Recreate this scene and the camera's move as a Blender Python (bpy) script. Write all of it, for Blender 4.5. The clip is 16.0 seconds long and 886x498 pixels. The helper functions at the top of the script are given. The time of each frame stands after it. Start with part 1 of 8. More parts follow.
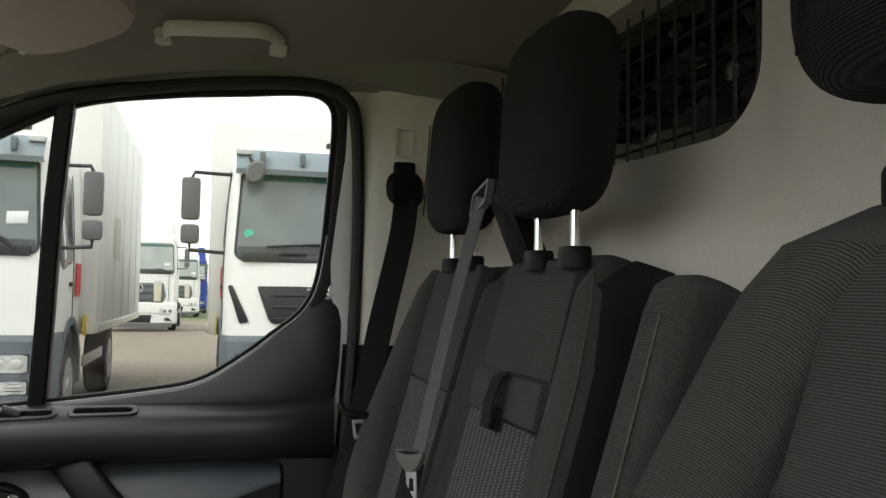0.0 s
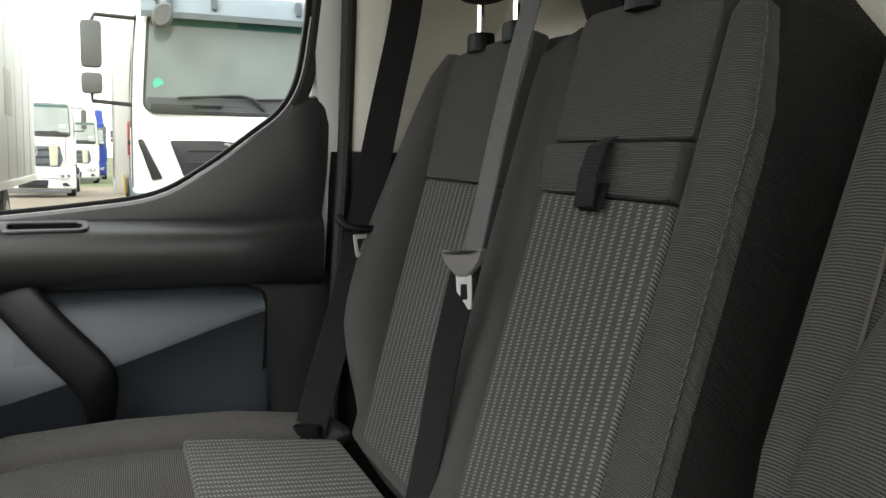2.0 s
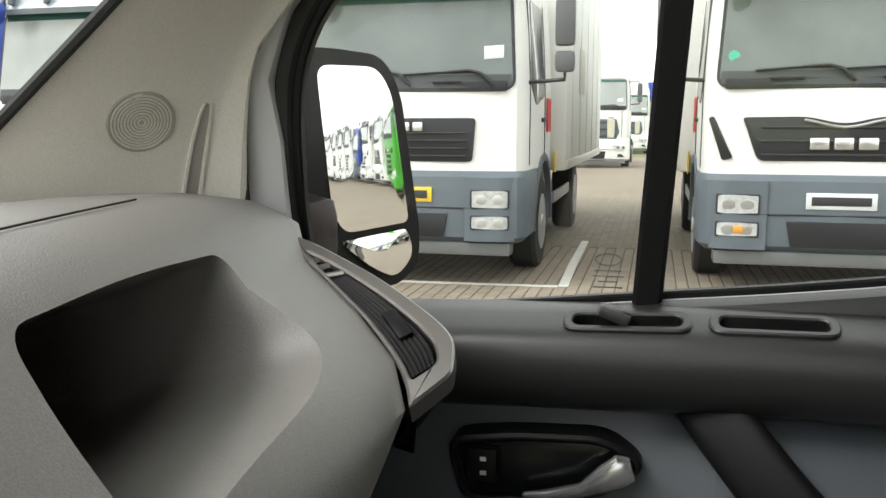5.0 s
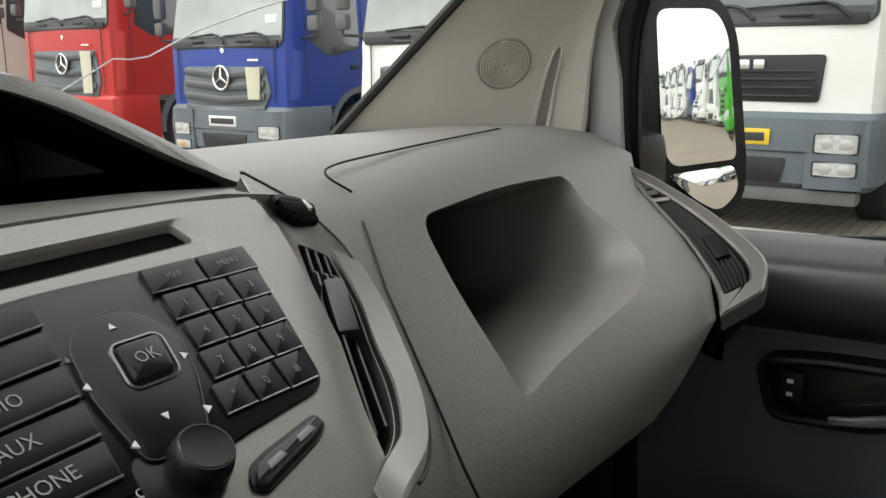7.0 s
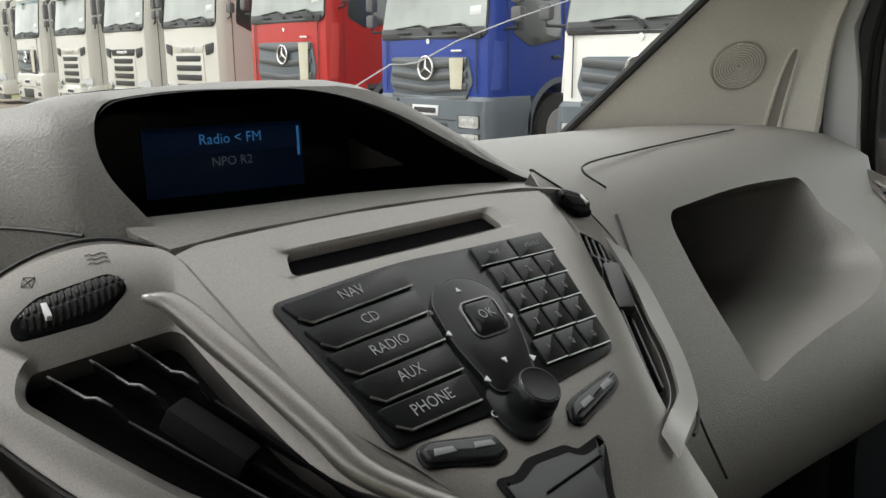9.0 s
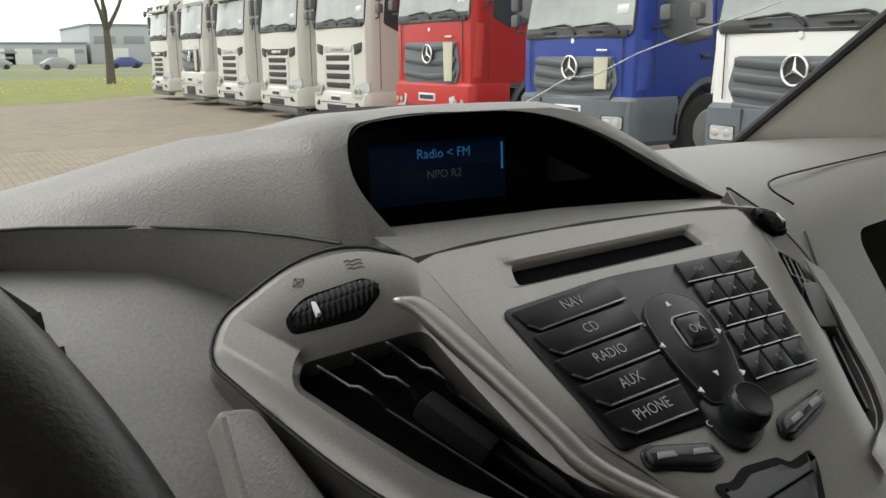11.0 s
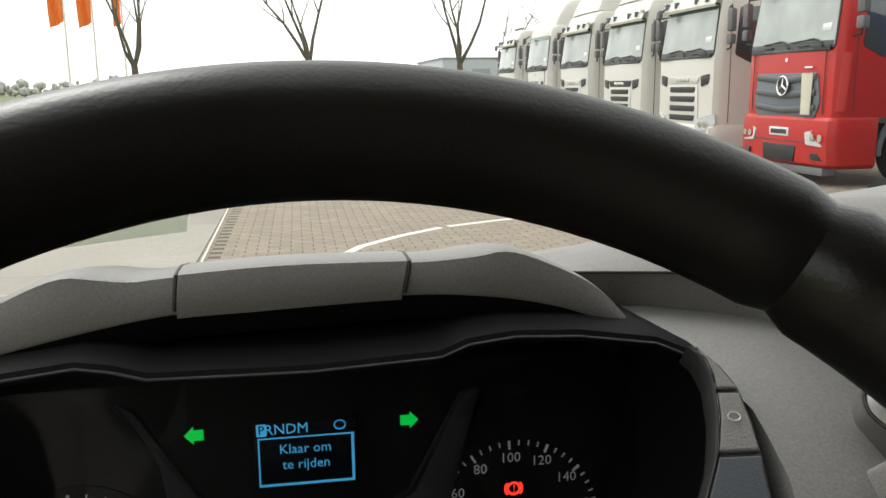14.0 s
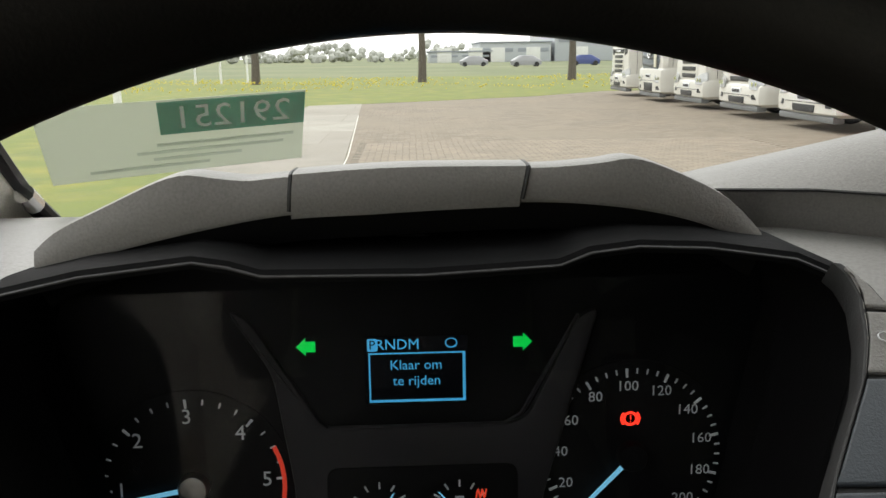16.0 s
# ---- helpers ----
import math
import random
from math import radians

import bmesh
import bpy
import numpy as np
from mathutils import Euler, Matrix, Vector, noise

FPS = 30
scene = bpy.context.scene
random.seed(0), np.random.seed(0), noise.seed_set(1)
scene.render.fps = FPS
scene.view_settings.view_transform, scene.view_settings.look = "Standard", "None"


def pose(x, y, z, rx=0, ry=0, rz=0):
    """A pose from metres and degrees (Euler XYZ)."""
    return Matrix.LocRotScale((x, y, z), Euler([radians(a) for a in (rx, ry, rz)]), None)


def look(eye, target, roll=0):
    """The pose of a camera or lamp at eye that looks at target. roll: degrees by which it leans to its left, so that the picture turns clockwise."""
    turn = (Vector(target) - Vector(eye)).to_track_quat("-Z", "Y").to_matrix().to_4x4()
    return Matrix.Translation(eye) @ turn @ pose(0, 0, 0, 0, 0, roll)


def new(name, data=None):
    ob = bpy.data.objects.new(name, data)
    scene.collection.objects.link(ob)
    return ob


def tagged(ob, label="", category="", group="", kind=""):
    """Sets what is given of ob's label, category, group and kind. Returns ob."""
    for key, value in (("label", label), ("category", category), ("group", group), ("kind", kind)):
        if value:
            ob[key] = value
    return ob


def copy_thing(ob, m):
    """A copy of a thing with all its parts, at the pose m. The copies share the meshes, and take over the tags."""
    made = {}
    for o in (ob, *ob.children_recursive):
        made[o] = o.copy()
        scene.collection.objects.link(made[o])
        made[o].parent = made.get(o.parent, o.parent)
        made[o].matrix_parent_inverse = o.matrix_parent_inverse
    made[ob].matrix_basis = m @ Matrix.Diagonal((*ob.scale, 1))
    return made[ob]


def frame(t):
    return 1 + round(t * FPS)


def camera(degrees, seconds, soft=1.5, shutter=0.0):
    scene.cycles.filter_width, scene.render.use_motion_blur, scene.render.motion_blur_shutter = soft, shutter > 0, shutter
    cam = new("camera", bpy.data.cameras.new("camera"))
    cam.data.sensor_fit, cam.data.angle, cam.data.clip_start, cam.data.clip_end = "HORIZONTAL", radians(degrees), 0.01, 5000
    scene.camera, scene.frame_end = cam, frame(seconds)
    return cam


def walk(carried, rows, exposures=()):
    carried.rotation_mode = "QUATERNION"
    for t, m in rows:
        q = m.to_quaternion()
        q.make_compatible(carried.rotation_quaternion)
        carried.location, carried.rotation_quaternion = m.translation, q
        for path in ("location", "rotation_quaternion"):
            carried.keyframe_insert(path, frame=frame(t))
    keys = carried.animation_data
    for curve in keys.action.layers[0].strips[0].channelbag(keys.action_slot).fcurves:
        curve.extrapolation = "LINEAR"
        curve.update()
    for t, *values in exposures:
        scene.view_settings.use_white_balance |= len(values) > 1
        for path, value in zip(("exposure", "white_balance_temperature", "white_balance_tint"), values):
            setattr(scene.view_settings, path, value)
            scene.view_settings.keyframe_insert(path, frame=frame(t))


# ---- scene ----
cam = camera(55.36, 16.0, soft=1.5)

# seconds, x, y, z, pitch, roll, yaw; x to the van's right, y ahead, z up
PATH = [
    (0.0, -0.771, 0.121, 1.459, 3.04, -0.99, -105.33),
    (0.5, -0.700, 0.158, 1.422, 0.01, -0.93, -108.53),
    (1.0, -0.678, 0.188, 1.389, -3.42, -0.83, -110.47),
    (1.5, -0.652, 0.200, 1.355, -5.21, -0.71, -111.13),
    (2.0, -0.511, 0.204, 1.351, -5.89, -0.88, -111.43),
    (2.5, -0.294, 0.199, 1.363, -6.18, -0.82, -111.44),
    (3.0, -0.196, 0.243, 1.408, -7.12, -0.83, -110.65),
    (3.5, -0.152, 0.301, 1.420, -9.06, -0.82, -107.65),
    (4.0, -0.119, 0.383, 1.402, -10.67, -0.53, -102.86),
    (4.2, -0.104, 0.423, 1.406, -10.75, -0.43, -98.94),
    (4.5, -0.080, 0.448, 1.405, -10.06, -0.35, -91.40),
    (5.0, -0.041, 0.394, 1.430, -8.28, 0.02, -75.98),
    (5.2, -0.042, 0.369, 1.438, -7.76, 0.23, -70.48),
    (7.5, -0.185, 0.347, 1.433, -12.78, 0.30, -51.82),
    (8.0, -0.204, 0.340, 1.441, -12.90, 0.18, -48.20),
    (8.5, -0.227, 0.339, 1.447, -12.93, 0.23, -44.61),
    (9.0, -0.239, 0.338, 1.448, -12.95, 0.35, -41.10),
    (11.5, -0.305, 0.337, 1.467, -12.84, 0.44, -29.30),
    (12.0, -0.326, 0.338, 1.472, -12.55, 0.49, -26.15),
    (12.5, -0.356, 0.346, 1.475, -12.05, 0.49, -22.35),
    (13.0, -0.396, 0.344, 1.475, -11.49, 0.09, -17.99),
    (13.5, -0.422, 0.338, 1.483, -11.14, 0.29, -13.45),
    (14.0, -0.449, 0.337, 1.486, -10.81, 0.51, -9.76),
    (14.5, -0.452, 0.336, 1.483, -10.66, 0.43, -7.16),
    (15.0, -0.451, 0.335, 1.482, -10.57, 0.58, -5.61),
    (15.5, -0.466, 0.339, 1.470, -10.93, 0.77, -4.78),
    (16.0, -0.453, 0.349, 1.453, -12.86, 0.75, -2.41),
]
EXPOSURES = [(0.0, 0.45), (0.5, 0.65), (1.5, 1.0), (2.5, 1.2), (3.5, 1.1), (4.5, 0.85), (5.0, 0.85), (7.5, 0.5), (9.0, 0.45), (12.5, 0.2), (14.0, 0.35), (15.0, 0.2), (15.5, -0.05), (16.0, 0.5)]
walk(cam, [(t, pose(x, y, z, 90 + p, r, w)) for t, x, y, z, p, r, w in PATH], EXPOSURES)

# ---- overcast daylight ----
SUN_UP, SUN_ROUND = radians(48), radians(-35)
world = bpy.data.worlds.new("overcast_sky")
scene.world = world
world.use_nodes = True
wn = world.node_tree
sky = wn.nodes.new("ShaderNodeTexSky")
sky.sky_type, sky.sun_disc = "NISHITA", False
sky.sun_elevation, sky.sun_rotation = SUN_UP, SUN_ROUND
sky.air_density, sky.dust_density, sky.ozone_density = 1.0, 3.0, 1.0
pale = wn.nodes.new("ShaderNodeHueSaturation")
pale.inputs["Saturation"].default_value = 0.12
wn.links.new(sky.outputs[0], pale.inputs["Color"])
cloud = wn.nodes.new("ShaderNodeVectorMath")
cloud.operation = "MULTIPLY_ADD"
cloud.inputs[1].default_value, cloud.inputs[2].default_value = (0.35, 0.35, 0.35), (7.5, 7.5, 7.3)
wn.links.new(pale.outputs[0], cloud.inputs[0])
wn.links.new(cloud.outputs[0], wn.nodes["Background"].inputs[0])
wn.nodes["Background"].inputs[1].default_value = 0.15
lamp = bpy.data.lights.new("sun", "SUN")
lamp.energy, lamp.angle, lamp.color = 1.2, radians(25), (1.0, 0.97, 0.93)
sun = new("sun", lamp)
sun.matrix_world = look((math.sin(SUN_ROUND) * math.cos(SUN_UP), math.cos(SUN_ROUND) * math.cos(SUN_UP), math.sin(SUN_UP)), (0, 0, 0))

# ---- building tools ----
def thing(name, label, category, group="", kind="", at=(0, 0, 0)):
    ob = new(name)
    ob.empty_display_size = 0.05
    ob.location = at
    return tagged(ob, label, category, group, kind)


def part(name, bm, material, parent=None, label="", flat=False):
    """One mesh object from a bmesh, smooth but for its sharp edges, under a thing or a part."""
    bmesh.ops.recalc_face_normals(bm, faces=bm.faces)
    for e in bm.edges:
        e.smooth = not (len(e.link_faces) == 2 and e.calc_face_angle(0) > 0.6)
    for f in bm.faces:
        f.smooth = not flat
    me = bpy.data.meshes.new(name)
    bm.to_mesh(me)
    bm.free()
    me.materials.append(material)
    ob = new(name, me)
    if parent:
        ob.parent = parent
    if label:
        ob["label"] = label
    return ob


def box(bm, c, s, bevel=0.0, m=None, segs=2):
    """Adds a box of size s round c, its edges rounded, moved by m."""
    made = bmesh.ops.create_cube(bm, size=1, matrix=(m or Matrix()) @ Matrix.Translation(c) @ Matrix.Diagonal((*s, 1)))
    if bevel:
        edges = {e for v in made["verts"] for e in v.link_edges}
        bmesh.ops.bevel(bm, geom=list(edges), offset=bevel, segments=segs, profile=0.6, affect="EDGES")
    return bm


def boxed(c, s, bevel=0.0, m=None, segs=2):
    return box(bmesh.new(), c, s, bevel, m, segs)


def loft(rings, closed=True, cap=True, bm=None):
    """Skin over a row of rings with equal counts of points."""
    bm = bm or bmesh.new()
    rows = [[bm.verts.new(p) for p in ring] for ring in rings]
    n = len(rows[0])
    for a, b in zip(rows, rows[1:]):
        for i in range(n if closed else n - 1):
            j = (i + 1) % n
            bm.faces.new((a[i], a[j], b[j], b[i]))
    if cap and closed:
        bm.faces.new(rows[0])
        bm.faces.new(list(reversed(rows[-1])))
    return bm


def oval(c, u, v, a, b, e=2.0, n=24):
    """A rounded ring round c in the directions u and v; e above 2 squares it off."""
    c, u, v = Vector(c), Vector(u), Vector(v)
    out = []
    for i in range(n):
        t = 2 * math.pi * i / n
        x, y = math.cos(t), math.sin(t)
        out.append(c + u * (a * math.copysign(abs(x) ** (2 / e), x)) + v * (b * math.copysign(abs(y) ** (2 / e), y)))
    return out


def spline(points, n=8):
    """A smooth line through a few points (Catmull-Rom)."""
    p = [Vector(q) for q in points]
    p = [2 * p[0] - p[1], *p, 2 * p[-1] - p[-2]]
    out = []
    for i in range(1, len(p) - 2):
        for k in range(n):
            t = k / n
            out.append(0.5 * (2 * p[i] + (p[i + 1] - p[i - 1]) * t + (2 * p[i - 1] - 5 * p[i] + 4 * p[i + 1] - p[i + 2]) * t * t
                              + (3 * p[i] - p[i - 1] - 3 * p[i + 1] + p[i + 2]) * t ** 3))
    out.append(p[-2])
    return out


def tube(path, r, n=10, bm=None, closed=False):
    """A round bar along a path; r one radius or one for each point."""
    path = [Vector(q) for q in path]
    rings, side = [], None
    m = len(path)
    for i, p in enumerate(path):
        a, b = (path[(i - 1) % m], path[(i + 1) % m]) if closed else (path[max(i - 1, 0)], path[min(i + 1, m - 1)])
        d = (b - a).normalized()
        side = (side - d * side.dot(d)).normalized() if side else d.orthogonal().normalized()
        rings.append(oval(p, side, d.cross(side), *([r[i]] * 2 if isinstance(r, (list, tuple)) else [r] * 2), n=n))
    if closed:
        rings.append(rings[0])
    bm = loft(rings, cap=not closed, bm=bm)
    if closed:
        bmesh.ops.remove_doubles(bm, verts=bm.verts, dist=1e-6)
    return bm


def band(path, widths, thick, facing, bm=None):
    """A flat strap along a path; facing: the direction that its broad side looks."""
    path = [Vector(q) for q in path]
    rings = []
    for i, p in enumerate(path):
        d = (path[min(i + 1, len(path) - 1)] - path[max(i - 1, 0)]).normalized()
        f = Vector(facing(i / (len(path) - 1)) if callable(facing) else facing)
        s = d.cross(f).normalized()
        f = s.cross(d).normalized()
        w = widths if not isinstance(widths, (list, tuple)) else widths[i]
        rings.append([p + s * w / 2, p + f * thick + s * w * 0.47, p + f * thick - s * w * 0.47, p - s * w / 2, p - f * thick / 2])
    return loft(rings, bm=bm)


def rounded(points, r, n=5):
    """A flat outline with its corners rounded; r one radius or one for each corner."""
    pts = [Vector((*p[:2], 0)) for p in points]
    out = []
    for i, p in enumerate(pts):
        a, b = pts[i - 1], pts[(i + 1) % len(pts)]
        q = r[i] if isinstance(r, (list, tuple)) else r
        q = min(q, (a - p).length * 0.48, (b - p).length * 0.48)
        p0, p1 = p + (a - p).normalized() * q, p + (b - p).normalized() * q
        for k in range(n + 1):
            t = k / n
            out.append(((1 - t) ** 2 * p0 + 2 * t * (1 - t) * p + t * t * p1).to_2d())
    return out


def grown(outline, d):
    """The outline pushed outwards by d."""
    pts = [Vector(p) for p in outline]
    area = sum(a.x * b.y - b.x * a.y for a, b in zip(pts, pts[1:] + pts[:1]))
    out = []
    for i, p in enumerate(pts):
        t = pts[(i + 1) % len(pts)] - pts[i - 1]
        nrm = Vector((t.y, -t.x)).normalized() * math.copysign(1, area)
        out.append(p + nrm * d)
    return out


def plate(chart, outline, h0, h1, edge=0.001, bm=None):
    """A plate on a curved surface: chart(u, v, h) places a point; its outline, its foot, its top and its rounded edge."""
    o = [Vector(p) for p in outline]
    return loft([[chart(*p, h0) for p in o], [chart(*p, h1 - edge) for p in o], [chart(*p, h1 - edge * 0.3) for p in grown(o, -edge * 0.35)],
                 [chart(*p, h1) for p in grown(o, -edge)]], bm=bm)


def rim(chart, outer, inner, h0, h1, edge=0.001, bm=None):
    """A frame on a curved surface between two outlines with equal counts of points."""
    rings = [[chart(*p, h0) for p in outer], [chart(*p, h1 - edge) for p in outer], [chart(*p, h1) for p in grown(outer, -edge)],
             [chart(*p, h1) for p in grown(inner, edge)], [chart(*p, h1 - edge) for p in inner], [chart(*p, h0) for p in inner]]
    bm = loft(rings + [rings[0]], cap=False, bm=bm)
    bmesh.ops.remove_doubles(bm, verts=bm.verts, dist=1e-6)
    return bm


def flat(origin, u, v):
    """The chart of a plane."""
    o, u, v = Vector(origin), Vector(u).normalized(), Vector(v).normalized()
    w = u.cross(v)
    return lambda a, b, h=0.0: o + u * a + v * b + w * h


def cut(body, *cutters):
    """The bmesh body less the bmeshes that cut it."""
    def temp(bm):
        bmesh.ops.recalc_face_normals(bm, faces=bm.faces)
        me = bpy.data.meshes.new("temp")
        bm.to_mesh(me)
        bm.free()
        return new("temp", me)
    ob = temp(body)
    tools = [temp(c) for c in cutters]
    for t in tools:
        mod = ob.modifiers.new("cut", "BOOLEAN")
        mod.operation, mod.solver, mod.object = "DIFFERENCE", "EXACT", t
    me = bpy.data.meshes.new_from_object(ob.evaluated_get(bpy.context.evaluated_depsgraph_get()))
    bm = bmesh.new()
    bm.from_mesh(me)
    for o in (ob, *tools):
        bpy.data.objects.remove(o)
    bpy.data.meshes.remove(me)
    return bm


def words(text, size, chart, at, turn=0.0, depth=0.0003, mirror=False, align="CENTER"):
    """Lettering as a mesh, lying on a chart."""
    cu = bpy.data.curves.new("words", "FONT")
    cu.body, cu.size, cu.align_x, cu.align_y, cu.extrude, cu.resolution_u = text, size, align, "CENTER", 0.0, 2
    ob = new("words", cu)
    me = bpy.data.meshes.new_from_object(ob.evaluated_get(bpy.context.evaluated_depsgraph_get()))
    bpy.data.objects.remove(ob)
    bm = bmesh.new()
    bm.from_mesh(me)
    bpy.data.meshes.remove(me)
    c, s = math.cos(turn), math.sin(turn)
    for vert in bm.verts:
        x, y = vert.co.x * (-1 if mirror else 1), vert.co.y
        vert.co = chart(at[0] + x * c - y * s, at[1] + x * s + y * c, depth)
    return bm


def gridded(chart, x0, x1, y0, y1, h0, h1, nx=8, ny=6, trim=None):
    """A slab with a fine grid, to lie on a curved chart; trim(y) narrows a row."""
    rows_ = []
    for y in (ny if isinstance(ny, list) else np.linspace(y0, y1, ny + 1)):
        c = trim(y) if trim else 0.0
        xs = np.linspace(x0 + c, x1 - c, nx + 1)
        rows_.append([chart(x, y, h1) for x in xs] + [chart(x, y, h0) for x in reversed(xs)])
    return loft(rows_)


def lerp(a, b, t):
    return a + (b - a) * t


def curve_at(rows, x):
    """A value read off a row of (x, value) steps."""
    return float(np.interp(x, [r[0] for r in rows], [r[1] for r in rows]))


# ---- materials ----
def material(name, colour, rough=0.5, metal=0.0, grain=0.0, scale=200.0, tint=0.12, tint_scale=6.0, spec=0.5, coat=0.0):
    """A surface with two scales of variation: broad tint and fine grain in relief."""
    m = bpy.data.materials.new(name)
    m.use_nodes = True
    t = m.node_tree
    b = t.nodes["Principled BSDF"]
    b.inputs["Roughness"].default_value, b.inputs["Metallic"].default_value = rough, metal
    b.inputs["Specular IOR Level"].default_value = spec
    b.inputs["Coat Weight"].default_value = coat
    co = t.nodes.new("ShaderNodeTexCoord")
    n1 = t.nodes.new("ShaderNodeTexNoise")
    n1.inputs["Scale"].default_value, n1.inputs["Detail"].default_value = tint_scale, 5
    t.links.new(co.outputs["Object"], n1.inputs["Vector"])
    ramp = t.nodes.new("ShaderNodeMapRange")
    ramp.inputs["To Min"].default_value, ramp.inputs["To Max"].default_value = 1 - tint, 1 + tint
    t.links.new(n1.outputs["Fac"], ramp.inputs["Value"])
    mix = t.nodes.new("ShaderNodeVectorMath")
    mix.operation = "SCALE"
    mix.inputs[0].default_value = colour
    t.links.new(ramp.outputs[0], mix.inputs["Scale"])
    t.links.new(mix.outputs[0], b.inputs["Base Color"])
    rr = t.nodes.new("ShaderNodeMapRange")
    rr.inputs["To Min"].default_value, rr.inputs["To Max"].default_value = rough * 0.85, min(1, rough * 1.15)
    t.links.new(n1.outputs["Fac"], rr.inputs["Value"])
    t.links.new(rr.outputs[0], b.inputs["Roughness"])
    if grain:
        n2 = t.nodes.new("ShaderNodeTexNoise")
        n2.inputs["Scale"].default_value, n2.inputs["Detail"].default_value = scale, 3
        t.links.new(co.outputs["Object"], n2.inputs["Vector"])
        fine = t.nodes.new("ShaderNodeMapRange")
        fine.inputs["From Min"].default_value, fine.inputs["From Max"].default_value = 0.3, 0.7
        fine.inputs["To Min"].default_value, fine.inputs["To Max"].default_value = 0.88, 1.12
        t.links.new(n2.outputs["Fac"], fine.inputs["Value"])
        speck = t.nodes.new("ShaderNodeVectorMath")
        speck.operation = "SCALE"
        t.links.new(mix.outputs[0], speck.inputs[0])
        t.links.new(fine.outputs[0], speck.inputs["Scale"])
        t.links.new(speck.outputs[0], b.inputs["Base Color"])
        bump = t.nodes.new("ShaderNodeBump")
        bump.inputs["Strength"].default_value, bump.inputs["Distance"].default_value = grain, 0.001
        t.links.new(n2.outputs["Fac"], bump.inputs["Height"])
        t.links.new(bump.outputs[0], b.inputs["Normal"])
    return m


def math_node(t, op, a, b=None, c=None):
    n = t.nodes.new("ShaderNodeMath")
    n.operation = op
    for i, v in enumerate((a, b, c)):
        if v is None:
            continue
        if isinstance(v, (int, float)):
            n.inputs[i].default_value = v
        else:
            t.links.new(v, n.inputs[i])
    return n.outputs[0]


def woven(name, dark, light, pitch, ribs):
    """Seat cloth: fine cross ribs; with a pitch, also upright rows of pale dashed threads."""
    m = material(name, dark, 0.9, tint=0.18, tint_scale=9, spec=0.12)
    t = m.node_tree
    b = t.nodes["Principled BSDF"]
    b.inputs["Sheen Weight"].default_value = 0.04
    co = t.nodes.new("ShaderNodeTexCoord")
    sep = t.nodes.new("ShaderNodeSeparateXYZ")
    t.links.new(co.outputs["Object"], sep.inputs[0])
    x, y, z = sep.outputs
    run = math_node(t, "ADD", math_node(t, "MULTIPLY", z, 1.0), math_node(t, "MULTIPLY", y, -1.0))
    rib = math_node(t, "SINE", math_node(t, "MULTIPLY", run, 2 * math.pi / ribs))
    weft = math_node(t, "SINE", math_node(t, "MULTIPLY", x, 2 * math.pi / (ribs * 0.9)))
    height = math_node(t, "ADD", rib, math_node(t, "MULTIPLY", weft, 0.2))
    base = b.inputs["Base Color"].links[0].from_socket
    if pitch:
        row = math_node(t, "SINE", math_node(t, "MULTIPLY", x, 2 * math.pi / pitch))
        row = math_node(t, "GREATER_THAN", row, 0.35)
        slant = math_node(t, "ADD", math_node(t, "MULTIPLY", run, 2 * math.pi / 0.0042), math_node(t, "MULTIPLY", x, 2 * math.pi / pitch))
        dash = math_node(t, "GREATER_THAN", math_node(t, "SINE", slant), 0.0)
        fac = math_node(t, "MULTIPLY", row, dash)
        mixc = t.nodes.new("ShaderNodeMix")
        mixc.data_type = "RGBA"
        t.links.new(fac, mixc.inputs[0])
        t.links.new(base, mixc.inputs[6])
        mixc.inputs[7].default_value = (*light, 1)
        t.links.new(mixc.outputs[2], b.inputs["Base Color"])
        height = math_node(t, "ADD", height, math_node(t, "MULTIPLY", fac, 1.5))
    else:
        shade = math_node(t, "MULTIPLY_ADD", rib, 0.42, 1.0)
        vm = t.nodes.new("ShaderNodeVectorMath")
        vm.operation = "SCALE"
        t.links.new(base, vm.inputs[0])
        t.links.new(shade, vm.inputs["Scale"])
        t.links.new(vm.outputs[0], b.inputs["Base Color"])
    bump = t.nodes.new("ShaderNodeBump")
    bump.inputs["Strength"].default_value, bump.inputs["Distance"].default_value = 0.7, 0.0008
    t.links.new(height, bump.inputs["Height"])
    t.links.new(bump.outputs[0], b.inputs["Normal"])
    return m


def pane_material(name, tint, gloss=0.04):
    """Clear sheet glass: passes light straight, and mirrors a little."""
    m = bpy.data.materials.new(name)
    m.use_nodes = True
    t = m.node_tree
    t.nodes.remove(t.nodes["Principled BSDF"])
    clear, shine, mixs = (t.nodes.new(n) for n in ("ShaderNodeBsdfTransparent", "ShaderNodeBsdfGlossy", "ShaderNodeMixShader"))
    clear.inputs[0].default_value = (*tint, 1)
    shine.inputs["Roughness"].default_value = 0.02
    mixs.inputs[0].default_value = gloss
    t.links.new(clear.outputs[0], mixs.inputs[1])
    t.links.new(shine.outputs[0], mixs.inputs[2])
    t.links.new(mixs.outputs[0], t.nodes["Material Output"].inputs[0])
    return m


